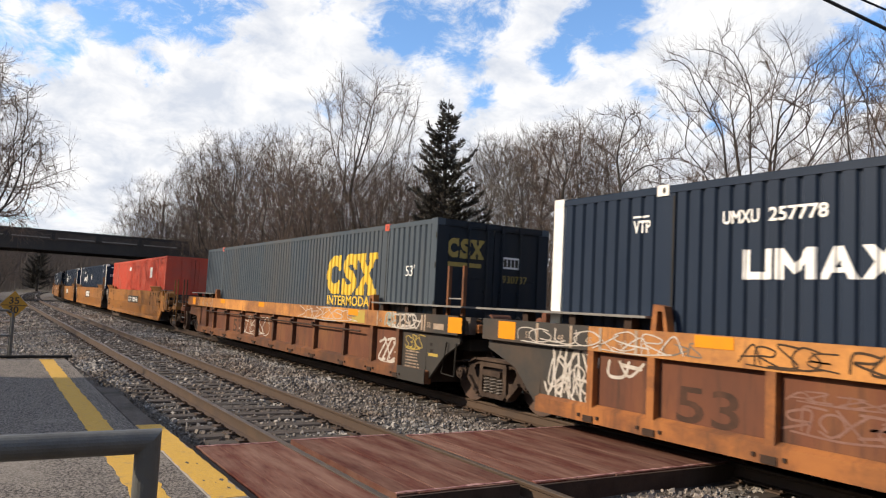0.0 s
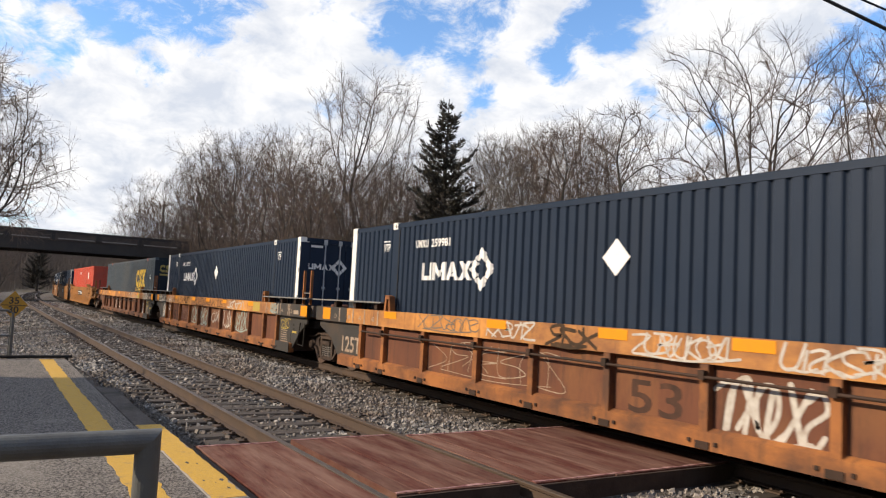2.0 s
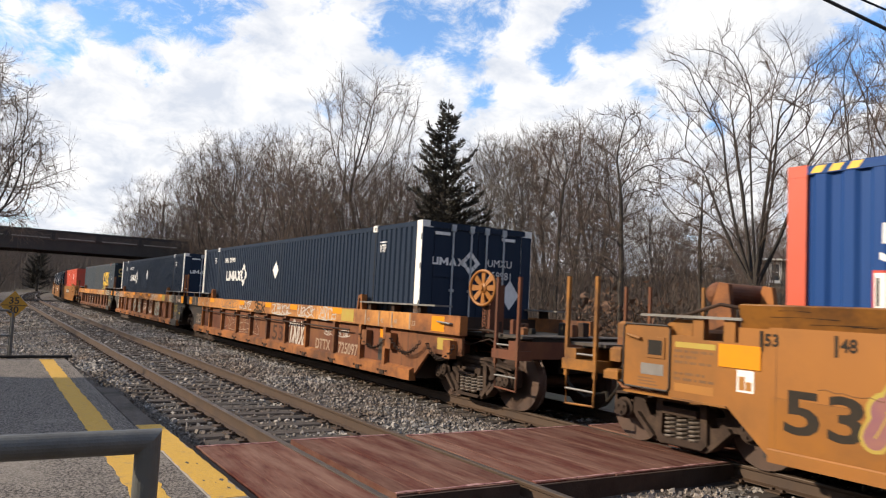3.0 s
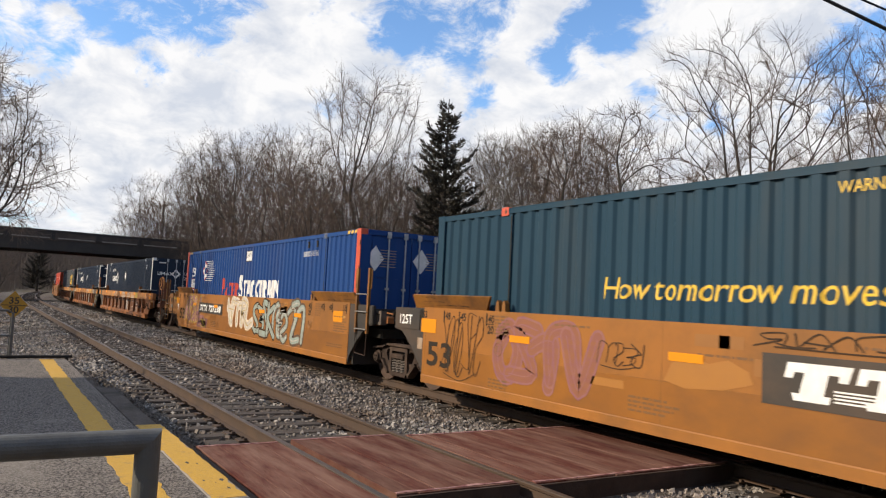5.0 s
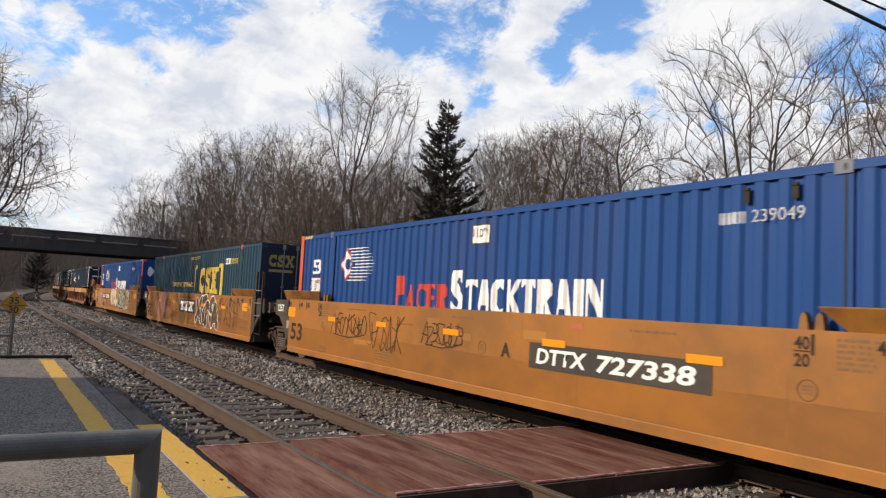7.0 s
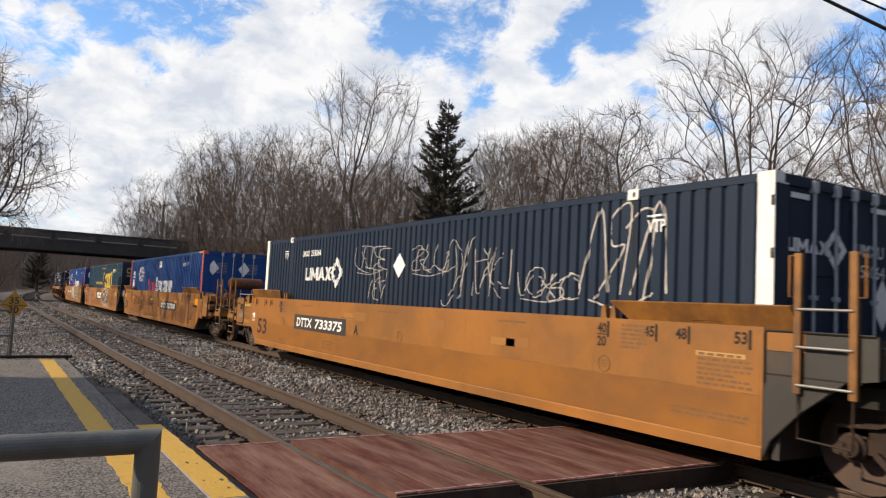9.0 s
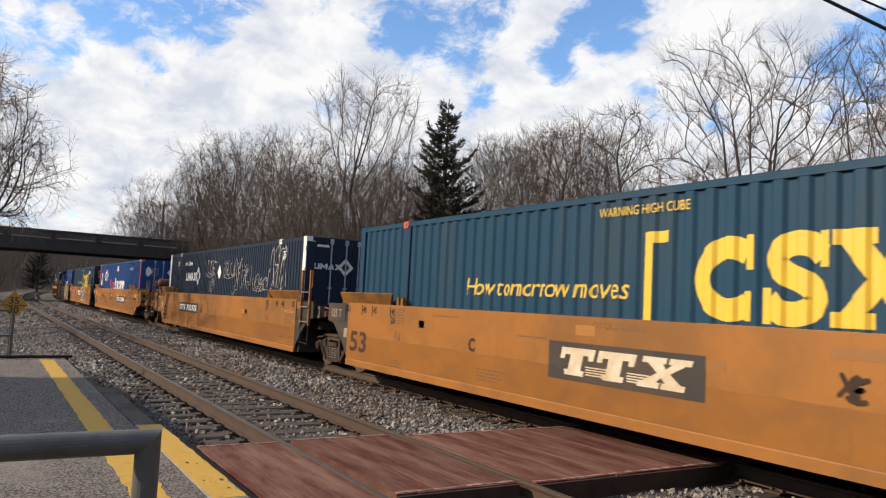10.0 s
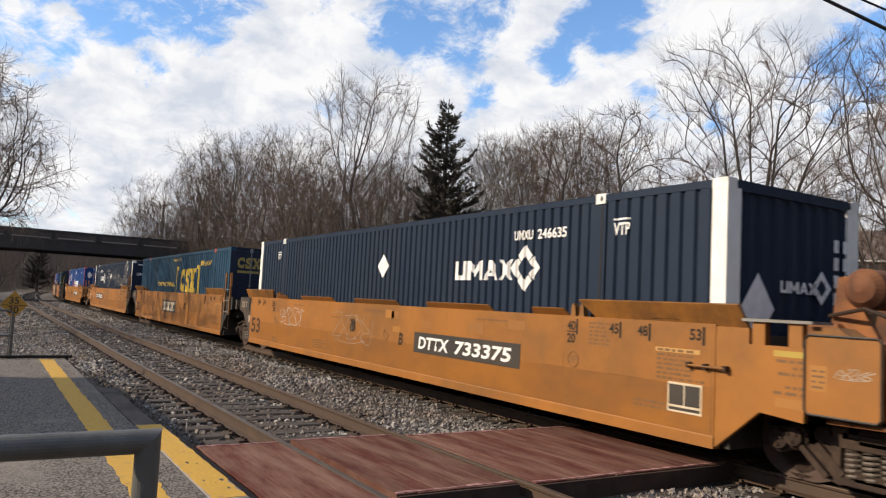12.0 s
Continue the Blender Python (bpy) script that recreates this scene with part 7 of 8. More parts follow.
# the cars ahead, already past
for k, (rear, kinds, tr) in enumerate(((116.6, ("joint", "joint"), [MID_R]), (97.2, ("joint", "end"), [END_R]), (73.65, ("end", "joint"), [END_F, MID_R]), (54.25, ("joint", "joint"), [MID_R]))):
    car = yellow_unit(*kinds, {"seed": k, "no_tank": True}, YELLOW)
    ttx_board(car, 1.4)
    place_unit(car, umax_box("251904", -1, 4.97, placard=0.0), rear, tr)
car = yellow_unit("joint", "end", {"seed": 9, "no_tank": True}, YELLOW)
number_board(car, 0.5, "720146")
place_unit(car, red_box(), 34.85, [END_R])

# three ribbed, graffitied units
car = rusty_unit("end", "joint", {"reflectors": (5.2, 1.2, -4.9), "pipe": True, "x53": 3.9, "sill": RUST_SILL_D}, WORN)
scribble(car, -6.25, 1.402, 0.46, 0.75, 0.45, SPRAY_W, 21, 4, 0.06)
scribble(car, -6.7, 1.5035, 1.15, 1.2, 0.27, SPRAY_W, 22, 6, 0.04)
scribble(car, -2.0, 1.5035, 1.14, 3.2, 0.27, SPRAY_W, 23, 9, 0.022)
scribble(car, 3.3, 1.402, 0.5, 2.6, 0.5, SPRAY_W, 24, 7, 0.03)
place_unit(car, csx_box(CSX_GREY, "930737", False, False), 11.33, [END_F, MID_R])

car = rusty_unit("joint", "joint", {"reflectors": (5.40, 2.4, 0.30, -1.8, -4.62), "x53": 5.71}, WORN)
scribble(car, 8.02, 1.4135, 0.40, 0.98, 0.68, SPRAY_W, 31, 8, 0.045)
scribble(car, 7.9, 1.4136, 0.52, 0.8, 0.42, SPRAY_W, 231, 5, 0.03)
scribble(car, 6.85, 1.402, 0.82, 0.45, 0.2, SPRAY_W, 32, 2, 0.05)
scribble(car, 4.42, 1.402, 0.56, 1.1, 0.26, FAINT_SPRAY, 33, 6, 0.03)
scribble(car, 4.35, 1.402, 0.86, 1.0, 0.10, FAINT_SPRAY, 133, 6, 0.02)
scribble(car, 2.72, 1.402, 0.5, 1.1, 0.55, SPRAY_C, 34, 5, 0.055)
scribble(car, 1.37, 1.402, 0.46, 1.1, 0.6, SPRAY_C, 35, 5, 0.055)
scribble(car, -0.25, 1.402, 0.6, 1.1, 0.42, SPRAY_W, 36, 4, 0.045)
scribble(car, -1.61, 1.402, 0.5, 1.2, 0.6, SPRAY_W, 37, 5, 0.05)
scribble(car, -3.08, 1.402, 0.5, 1.25, 0.58, SPRAY_C, 38, 6, 0.06)
scribble(car, 8.6, 1.5085, 1.15, 1.5, 0.22, SPRAY_W, 239, 5, 0.022)
scribble(car, 6.95, 1.507, 1.15, 1.3, 0.25, SPRAY_W, 39, 5, 0.022)
scribble(car, 4.85, 1.5035, 1.16, 0.95, 0.22, SPRAY_K, 40, 5, 0.022)
scribble(car, 5.85, 1.5035, 1.17, 0.5, 0.16, SPRAY_G, 140, 3, 0.022)
scribble(car, 3.7, 1.5035, 1.15, 0.7, 0.24, SPRAY_K, 240, 3, 0.03)
scribble(car, 2.1, 1.5035, 1.14, 4.2, 0.26, SPRAY_K, 41, 13, 0.024)
scribble(car, -2.4, 1.5035, 1.14, 1.7, 0.27, SPRAY_W, 42, 6, 0.045)
scribble(car, -6.6, 1.5035, 1.15, 0.6, 0.26, SPRAY_C, 43, 3, 0.05)
place_unit(car, umax_box("257778", -1, 4.97, placard=0.01), -8.05, [MID_R])

car = rusty_unit("joint", "end", {"reflectors": (5.98, 2.52, 0.07, -1.9, -4.6), "pipe": True, "chains": True, "stencil": True, "x53": -0.38, "number": "725097"}, WORN)
scribble(car, 4.65, 1.5035, 1.17, 1.8, 0.24, SPRAY_G, 51, 8, 0.024)
scribble(car, 2.54, 1.5035, 1.14, 1.1, 0.27, SPRAY_W, 52, 6, 0.035)
scribble(car, 1.05, 1.5035, 1.14, 0.8, 0.26, SPRAY_K, 53, 4, 0.06)
scribble(car, -0.52, 1.5035, 1.14, 1.35, 0.27, SPRAY_W, 54, 9, 0.035)
scribble(car, -2.41, 1.5035, 1.14, 1.05, 0.27, SPRAY_W, 55, 7, 0.035)
scribble(car, -3.7, 1.5035, 1.14, 1.0, 0.27, SPRAY_W, 56, 6, 0.035)
scribble(car, -1.58, 1.402, 0.40, 1.2, 0.60, SPRAY_W, 57, 7, 0.075)
scribble(car, -3.9, 1.402, 0.78, 0.5, 0.15, SPRAY_W, 58, 3, 0.02)
scribble(car, -4.7, 1.402, 0.80, 0.6, 0.15, SPRAY_W, 59, 4, 0.022)
scribble(car, 4.3, 1.402, 0.5, 3.4, 0.5, DULL_TXT, 60, 7, 0.015)
place_unit(car, umax_box("259981", -1, 4.97, placard=0.01), -27.43, [MID_R, END_R])

# three yellow units with large sprayed pieces
GRAFFITI = YELLOW + ", sprayed with graffiti"
car = yellow_unit("end", "joint", {"seed": 3, "reflectors": ((5.83, 0.48), (2.9, 0.48), (-2.0, 0.48), (-4.8, 0.48)), "big_reflectors": (8.73, -7.25)}, GRAFFITI)
number_board(car, 4.95, "727238")
sprayed_piece(car, 7.25, 1.472, 0.44, 2.35, 1.08, SPRAY_P, SPRAY_Y, 61, 5, 0.25, 0.04, SPRAY_Y)
sprayed_piece(car, 5.1, 1.472, 0.26, 1.2, 0.55, SPRAY_P, SPRAY_P, 68, 2, 0.24, 0.02, SPRAY_Y)
sprayed_piece(car, 1.35, 1.472, 0.46, 2.7, 1.06, SPRAY_W, CREAM_TXT, 63, 5, 0.20, 0.04, SPRAY_Y)
sprayed_piece(car, -1.25, 1.472, 0.40, 2.0, 1.12, SPRAY_C, SPRAY_K, 65, 4, 0.15, 0.045)
sprayed_piece(car, -3.05, 1.472, 0.34, 2.4, 1.18, SPRAY_C, SPRAY_D, 66, 6, 0.14, 0.05, SPRAY_W)
place_unit(car, pacer_box("236556"), -50.97, [END_F, MID_R])

car = yellow_unit("joint", "joint", {"seed": 4, "reflectors": ((5.6, 0.48), (2.6, 0.48), (0.2, 0.48), (-2.07, 0.48), (-4.83, 0.48)), "big_reflectors": (8.21, -7.15), "ladder": RUST_DARK}, GRAFFITI)
ttx_board(car, 1.41)
sprayed_piece(car, 6.05, 1.472, 0.42, 2.2, 1.08, SPRAY_O, SPRAY_P, 71, 5, 0.20, 0.035, SPRAY_P)
scribble(car, 3.75, 1.4755, 0.95, 0.7, 0.3, SPRAY_K, 72, 5, 0.016)
slab(car, [(0, 0), (0.3, -0.06), (0.8, -0.02), (1.15, 0.08), (1.1, 0.2), (0.85, 0.3), (0.6, 0.24), (0.35, 0.33), (0.1, 0.2)], 2.66, 1.4717, 0.88, TOUCH_UP, "paint_patch")
scribble(car, 7.5, 1.4755, 0.45, 1.1, 1.0, SPRAY_K, 73, 8, 0.018)
scribble(car, 1.5, 1.4755, 1.36, 2.2, 0.16, SPRAY_K, 74, 9, 0.02)
sprayed_piece(car, -1.32, 1.472, 0.36, 3.05, 1.16, SPRAY_D, WHITE_TXT, 78, 6, 0.27, 0.028, SPRAY_K)
scribble(car, -4.25, 1.4755, 0.57, 1.3, 0.86, SPRAY_K, 78, 6, 0.024)
scribble(car, -5.65, 1.4755, 0.50, 1.05, 0.98, SPRAY_K, 79, 4, 0.028)
place_unit(car, csx_box(CSX_GREEN, "232595", True, True), -70.37, [MID_R])

car = yellow_unit("joint", "end", {"seed": 5, "reflectors": ((5.6, 0.4), (3.18, 0.42), (0.65, 0.48), (-1.97, 0.48), (-4.46, 0.48)), "big_reflectors": (8.21, -7.96)}, YELLOW + ", tagged with black spray")
number_board(car, -1.69, "727338", drop=0.10)
slab(car, rect(0, 0, 0.25, 0.08), -2.54, 1.4722, 1.375, FAINT_RED, "paint_patch")
scribble(car, 5.43, 1.4755, 0.84, 1.7, 0.46, SPRAY_K, 81, 10, 0.025)
scribble(car, 3.6, 1.4755, 0.64, 1.4, 0.7, SPRAY_K, 82, 7, 0.022)
scribble(car, 1.36, 1.4755, 0.90, 1.2, 0.40, SPRAY_K, 83, 8, 0.025)
text("A", 0.28, SPRAY_K, car, facing(-1.03, 1.4756, 0.89), bold=0.012)
place_unit(car, pacer_box("239049"), -89.76, [MID_R, END_R])

# three cleaner yellow units
CLEAN = YELLOW + ", clean but scuffed"
car = yellow_unit("end", "joint", {"seed": 6, "clean": True}, CLEAN)
number_board(car, 5.06, "733375", drop=0.06)
text("A", 0.28, SPRAY_K, car, facing(1.52, 1.4756, 0.89), bold=0.012)
box = umax_box("255064", -1, 4.97, placard=0.0)
scribble(box, 2.12, SIDE + 0.001, 2.2, 1.5, 0.55, SPRAY_W, 91, 5, 0.021)
scribble(box, 1.3, SIDE + 0.001, 1.62, 0.6, 0.65, SPRAY_W, 191, 3, 0.021)
scribble(box, -0.41, SIDE + 0.001, 2.15, 1.4, 0.55, SPRAY_W, 92, 5, 0.021)
scribble(box, -1.6, SIDE + 0.001, 1.62, 0.9, 1.15, SPRAY_W, 192, 3, 0.021)
scribble(box, -2.58, SIDE + 0.001, 1.75, 0.9, 0.8, SPRAY_W, 93, 4, 0.021)
scribble(box, -3.76, SIDE + 0.001, 1.75, 1.3, 0.45, SPRAY_W, 94, 5, 0.022)
scribble(box, -5.23, SIDE + 0.001, 1.75, 1.3, 1.25, SPRAY_W, 95, 4, 0.035)
place_unit(car, box, -113.27, [END_F, MID_R])

car = yellow_unit("joint", "joint", {"seed": 7, "clean": True, "stencil": DULL_TXT}, CLEAN)
ttx_board(car, 1.47, CREAM_TXT, drop=0.10, mark="DTTX 733375 C")
text("C", 0.28, SPRAY_K, car, facing(3.47, 1.4756, 0.90), bold=0.01)
scribble(car, -2.6, 1.4756, 0.92, 0.22, 0.24, SPRAY_K, 97, 3, 0.06)
scribble(car, -3.4, 1.4756, 0.88, 2.0, 0.3, TOUCH_DARK, 98, 6, 0.02)
place_unit(car, csx_box(CSX_BLUE, "630987", False, True), -132.65, [MID_R])

car = yellow_unit("joint", "end", {"seed": 8, "clean": True, "stencil": DULL_TXT, "small_guides": True, "data_plate": True}, CLEAN)
number_board(car, -1.62, "733375", drop=0.15)
text("B", 0.30, SPRAY_K, car, facing(-1.02, 1.4756, 0.83), bold=0.012, shear=0.12)
text("DTTX 733375 B", 0.11, STENCIL, car, facing(0.54, 1.4718, 1.375), bold=0.002, width=0.94)
scribble(car, 5.61, 1.4756, 0.89, 1.6, 0.42, SPRAY_W, 99, 7, 0.016)
scribble(car, 2.11, 1.4756, 0.72, 1.8, 0.60, DULL_TXT, 100, 5, 0.015)
scribble(car, 1.15, 1.4756, 0.95, 0.22, 0.25, SPRAY_K, 101, 3, 0.06)
place_unit(car, umax_box("246635", 1, -2.61, placard=0.11, code=1.9), -152.0, [MID_R, END_R])


def motions():
    """The train rolls away along the line at a steady pace; the wheels turn with it."""
    for ob, s in MOVERS:
        rows = []
        for k in range(25):
            t = k * 0.5
            x, y, h = along(s + SPEED * t)
            rows.append((t, pose(x, y, 0, 0, 0, math.degrees(h))))
        walk(ob, rows)
    step = 1 / 30
    for w, dx, r in WHEELS:
        rows = []
        for k in range(361):
            t = k * step
            rows.append((t, pose(dx, 0, r) @ Matrix.Rotation(SPEED * t / r, 4, "Y")))
        walk(w, rows)
# ---- trees, brush and the house behind the line ----
def grow(seed, height, reach, base, stems, count, step=0.30, inertia=0.55, up=0.10, skirt=0.0, power=0.55, tip=0.0085, twigs=2, stiff=0.045, heart=0.42):
    """A bare tree whose limbs grow towards points strewn through its crown: limbs in one mesh, fine branches in another.
    base: crown's foot as a share of the height; stems: (lean x, lean y, share of the height) of each first limb; skirt: how far the crown droops."""
    rng = np.random.default_rng(seed)
    lo = base * height
    # points of the crown: a dome that is fuller near its surface
    m = count * 3
    t = rng.random(m) ** 0.8
    prof = np.sqrt(np.clip(1 - np.abs((t - heart) / max(heart + 0.12, 1.03 - heart)) ** 2.2, 0.02, 1))
    lump = 1 + 0.16 * np.sin(5 * t + seed) + 0.12 * np.sin(9 * t + 2.0 * seed)
    ang = rng.uniform(0, 2 * np.pi, m)
    lobes = 1 + 0.14 * np.sin(3 * ang + seed) + 0.10 * np.sin(5 * ang + 7 * t)
    rad = reach * prof * lump * lobes * rng.random(m) ** (power * 0.8)
    dots = np.stack([rad * np.cos(ang), rad * np.sin(ang), lo + (height - lo) * t - skirt * rad], 1)
    dots = dots[rng.permutation(m)[:count]]
    # the trunk, then the first limbs
    pos, par, way_of = [np.zeros(3)], [-1], [np.array((0, 0, 1.0))]

    def run(start, d, length):
        k = start
        for _ in range(max(1, int(length / step))):
            d = d + rng.normal(0, stiff, 3) + np.array((0, 0, 0.025))
            d = d / np.linalg.norm(d)
            pos.append(pos[k] + d * step)
            par.append(k)
            way_of.append(d)
            k = len(pos) - 1
        return k

    pos[0] = np.array((0, 0, -0.4))
    fork = run(0, np.array((0.02, 0.0, 1.0)), lo * 0.8 + 0.4)
    for lx, ly, share in stems:
        run(fork, np.array((lx, ly, 1.0)), share * height)
    first = len(pos)
    nearest = np.full(len(dots), -1)
    dist = np.full(len(dots), 1e9)
    fresh = 0
    alive = np.ones(len(dots), bool)
    kids = {}
    for _ in range(160):
        block = np.array(pos[fresh:])
        if len(block):
            d = np.linalg.norm(dots[:, None] - block[None], axis=2)
            i = d.argmin(1)
            dd = d[np.arange(len(dots)), i]
            better = dd < dist
            dist = np.where(better, dd, dist)
            nearest = np.where(better, i + fresh, nearest)
        fresh = len(pos)
        alive &= dist > step * 1.25
        if alive.sum() < count * 0.02:
            break
        idx = np.nonzero(alive & (dist < height * 0.45))[0]
        if not len(idx):
            break
        pull = {}
        for j in idx:
            v = dots[j] - pos[nearest[j]]
            pull.setdefault(int(nearest[j]), []).append(v / np.linalg.norm(v))
        grown = 0
        for k, vs in pull.items():
            if kids.get(k, 0) >= 3:
                alive[nearest == k] = False
                continue
            v = np.mean(vs, 0)
            v = v / (np.linalg.norm(v) + 1e-6) + inertia * way_of[k] + np.array((0, 0, up)) + rng.normal(0, 0.10, 3)
            v = v / np.linalg.norm(v)
            pos.append(pos[k] + v * step * rng.uniform(0.85, 1.15))
            par.append(k)
            way_of.append(v)
            kids[k] = kids.get(k, 0) + 1
            grown += 1
        if not grown:
            break
    n = len(pos)
    child = [[] for _ in range(n)]
    for k in range(1, n):
        child[par[k]].append(k)
    width = np.zeros(n)
    for k in range(n - 1, -1, -1):
        width[k] = tip if not child[k] else sum(width[c] ** 2.1 for c in child[k]) ** (1 / 2.1)
        if k < first:
            width[k] = max(width[k], tip * (1 + 9 * (1 - pos[k][2] / height)))
    wood, fine = S(), S()
    starts = [(0, None)]
    while starts:
        k, before = starts.pop()
        chain = [k] if before is None else [before, k]
        while child[k]:
            order = sorted(child[k], key=lambda c: -width[c])
            starts += [(c, k) for c in order[1:]]
            k = order[0]
            chain.append(k)
        rs = [width[c] for c in chain]
        if before is not None:
            rs[0] = rs[1]
        big = max(rs)
        if big < 0.02:
            chain, rs = chain[:1] + chain[1:-1:2] + chain[-1:], rs[:1] + rs[1:-1:2] + rs[-1:]
        (wood if big > 0.034 else fine).path([pos[c] for c in chain], rs, 7 if big > 0.08 else 5 if big > 0.03 else 3, caps=False)
    # twigs: slim spikes along the last branches, each with finer ones of its own
    v, f = [], []

    def spike(p, d, ln, r):
        side = np.cross(d, rng.normal(0, 1, 3))
        side *= r / (np.linalg.norm(side) + 1e-6)
        other = np.cross(d, side)
        o = len(v)
        v.extend([tuple(p + side), tuple(p - 0.5 * side + 0.87 * other), tuple(p - 0.5 * side - 0.87 * other), tuple(p + d * ln)])
        f.extend([(o, o + 1, o + 3), (o + 1, o + 2, o + 3), (o + 2, o, o + 3)])

    for k in range(1, n):
        if width[k] > tip * 2.4:
            continue
        for _ in range(twigs + (1 if not child[k] else 0)):
            d = way_of[k] * rng.uniform(0.4, 1.0) + rng.normal(0, 0.38, 3) + np.array((0, 0, 0.42 - 0.4 * (skirt > 0)))
            d /= np.linalg.norm(d)
            ln = rng.uniform(0.45, 1.0)
            spike(pos[k], d, ln, tip * 0.75)
            for u in rng.uniform(0.25, 0.85, 2):
                e = d + rng.normal(0, 0.45, 3)
                spike(pos[k] + d * ln * u, e / np.linalg.norm(e), ln * rng.uniform(0.35, 0.6), tip * 0.5)
    fine.add(v, f)
    return wood.mesh("trunk"), fine.mesh("crown")


def bare_tree(seed, label, bark, **kw):
    a, b = grow(seed, **kw)
    t = thing("tree", label, "tree", pose(0, 0, -50), "bare trees along the line")
    part("trunk", a, bark, t)
    part("crown", b, TWIG if bark is BARK else bark, t, "bare twigs")
    return t


def conifer(seed, height, reach=3.0):
    rng = random.Random(seed)
    t = thing("conifer", "tall dark evergreen with ragged drooping boughs", "tree")
    part("trunk", S().path([(0, 0, -0.5), (0.1, 0, height * 0.5), (0, 0, height)], [0.28, 0.17, 0.02], 7), BARK, t)
    limbs, v, f = S(), [], []
    z = height * 0.10
    while z < height * 0.985:
        k = (z / height - 0.10) / 0.90
        full = reach * (1 - k) ** 0.74 * (1.0 - 0.25 * max(0.0, 0.25 - k) / 0.25) + 0.16
        for b in range(7 if k < 0.7 else 5 if k < 0.9 else 3):
            a = rng.uniform(0, 6.28)
            r = full * rng.choice((0.45, 0.7, 0.85, 1.0, 1.1, 1.3))
            rise, sag = rng.uniform(0.0, 0.45) + 0.5 * k, rng.uniform(0.02, 0.32)
            zb = z + rng.uniform(-0.35, 0.35) * (1 - k)
            c, n = math.cos(a), math.sin(a)

            def at(u):
                return Vector((c * r * u, n * r * u, zb + rise * r * u - sag * r * math.sin(u * 2.6) * 0.8))
            limbs.path([at(0), at(0.5), at(1.0)], [0.03, 0.02, 0.008], 3, caps=False)
            m = max(5, int(r * 11))
            for i in range(m):
                u = 0.22 + 0.78 * (i + rng.random()) / m
                p = at(u)
                out = (at(min(1.0, u + 0.05)) - at(u - 0.05)).normalized()
                across = Vector((-n, c, 0))
                spread = 0.42 * min(1.0, r * 0.5) * (1.15 - u) + 0.10
                for sd in (-1, 1, 0, -1, 1, 0):
                    d = (out * rng.uniform(0.5, 1.0) + across * sd * rng.uniform(0.5, 1.2) + Vector((0, 0, rng.uniform(-0.25, 0.55)))).normalized()
                    q = p + across * sd * rng.uniform(0, spread) + Vector((0, 0, rng.gauss(0, 0.05)))
                    ln, wd = rng.uniform(0.16, 0.36), rng.uniform(0.025, 0.055)
                    side = d.cross(Vector((rng.uniform(-1, 1), rng.uniform(-1, 1), rng.uniform(-1, 1)))).normalized() * wd
                    o = len(v)
                    v += [tuple(q), tuple(q + d * ln * 0.45 + side), tuple(q + d * ln), tuple(q + d * ln * 0.45 - side)]
                    f.append((o, o + 1, o + 2, o + 3))
        z += rng.uniform(0.20, 0.44)
    tagged(part("bough_wood", limbs, BARK, t), kind="stuff")
    part("crown", S().add(v, f), NEEDLE, t, "dark green needles")
    return t


def stand(kind, x, y, height, turn, reach=0.5):
    """Puts a tree of that height on the ground, its top over x, y."""
    top = max((v.co for c in kind.children for v in c.data.vertices), key=lambda p: p.z)
    s = height / top.z
    lean = Matrix.Rotation(radians(turn), 3, "Z") @ Vector((top.x, top.y, 0)) * s * reach
    x, y = x - lean.x, y - lean.y
    return copy_thing(kind, pose(x, y, ground_z(x, y), 0, 0, turn) @ Matrix.Diagonal((s, s, s, 1)))


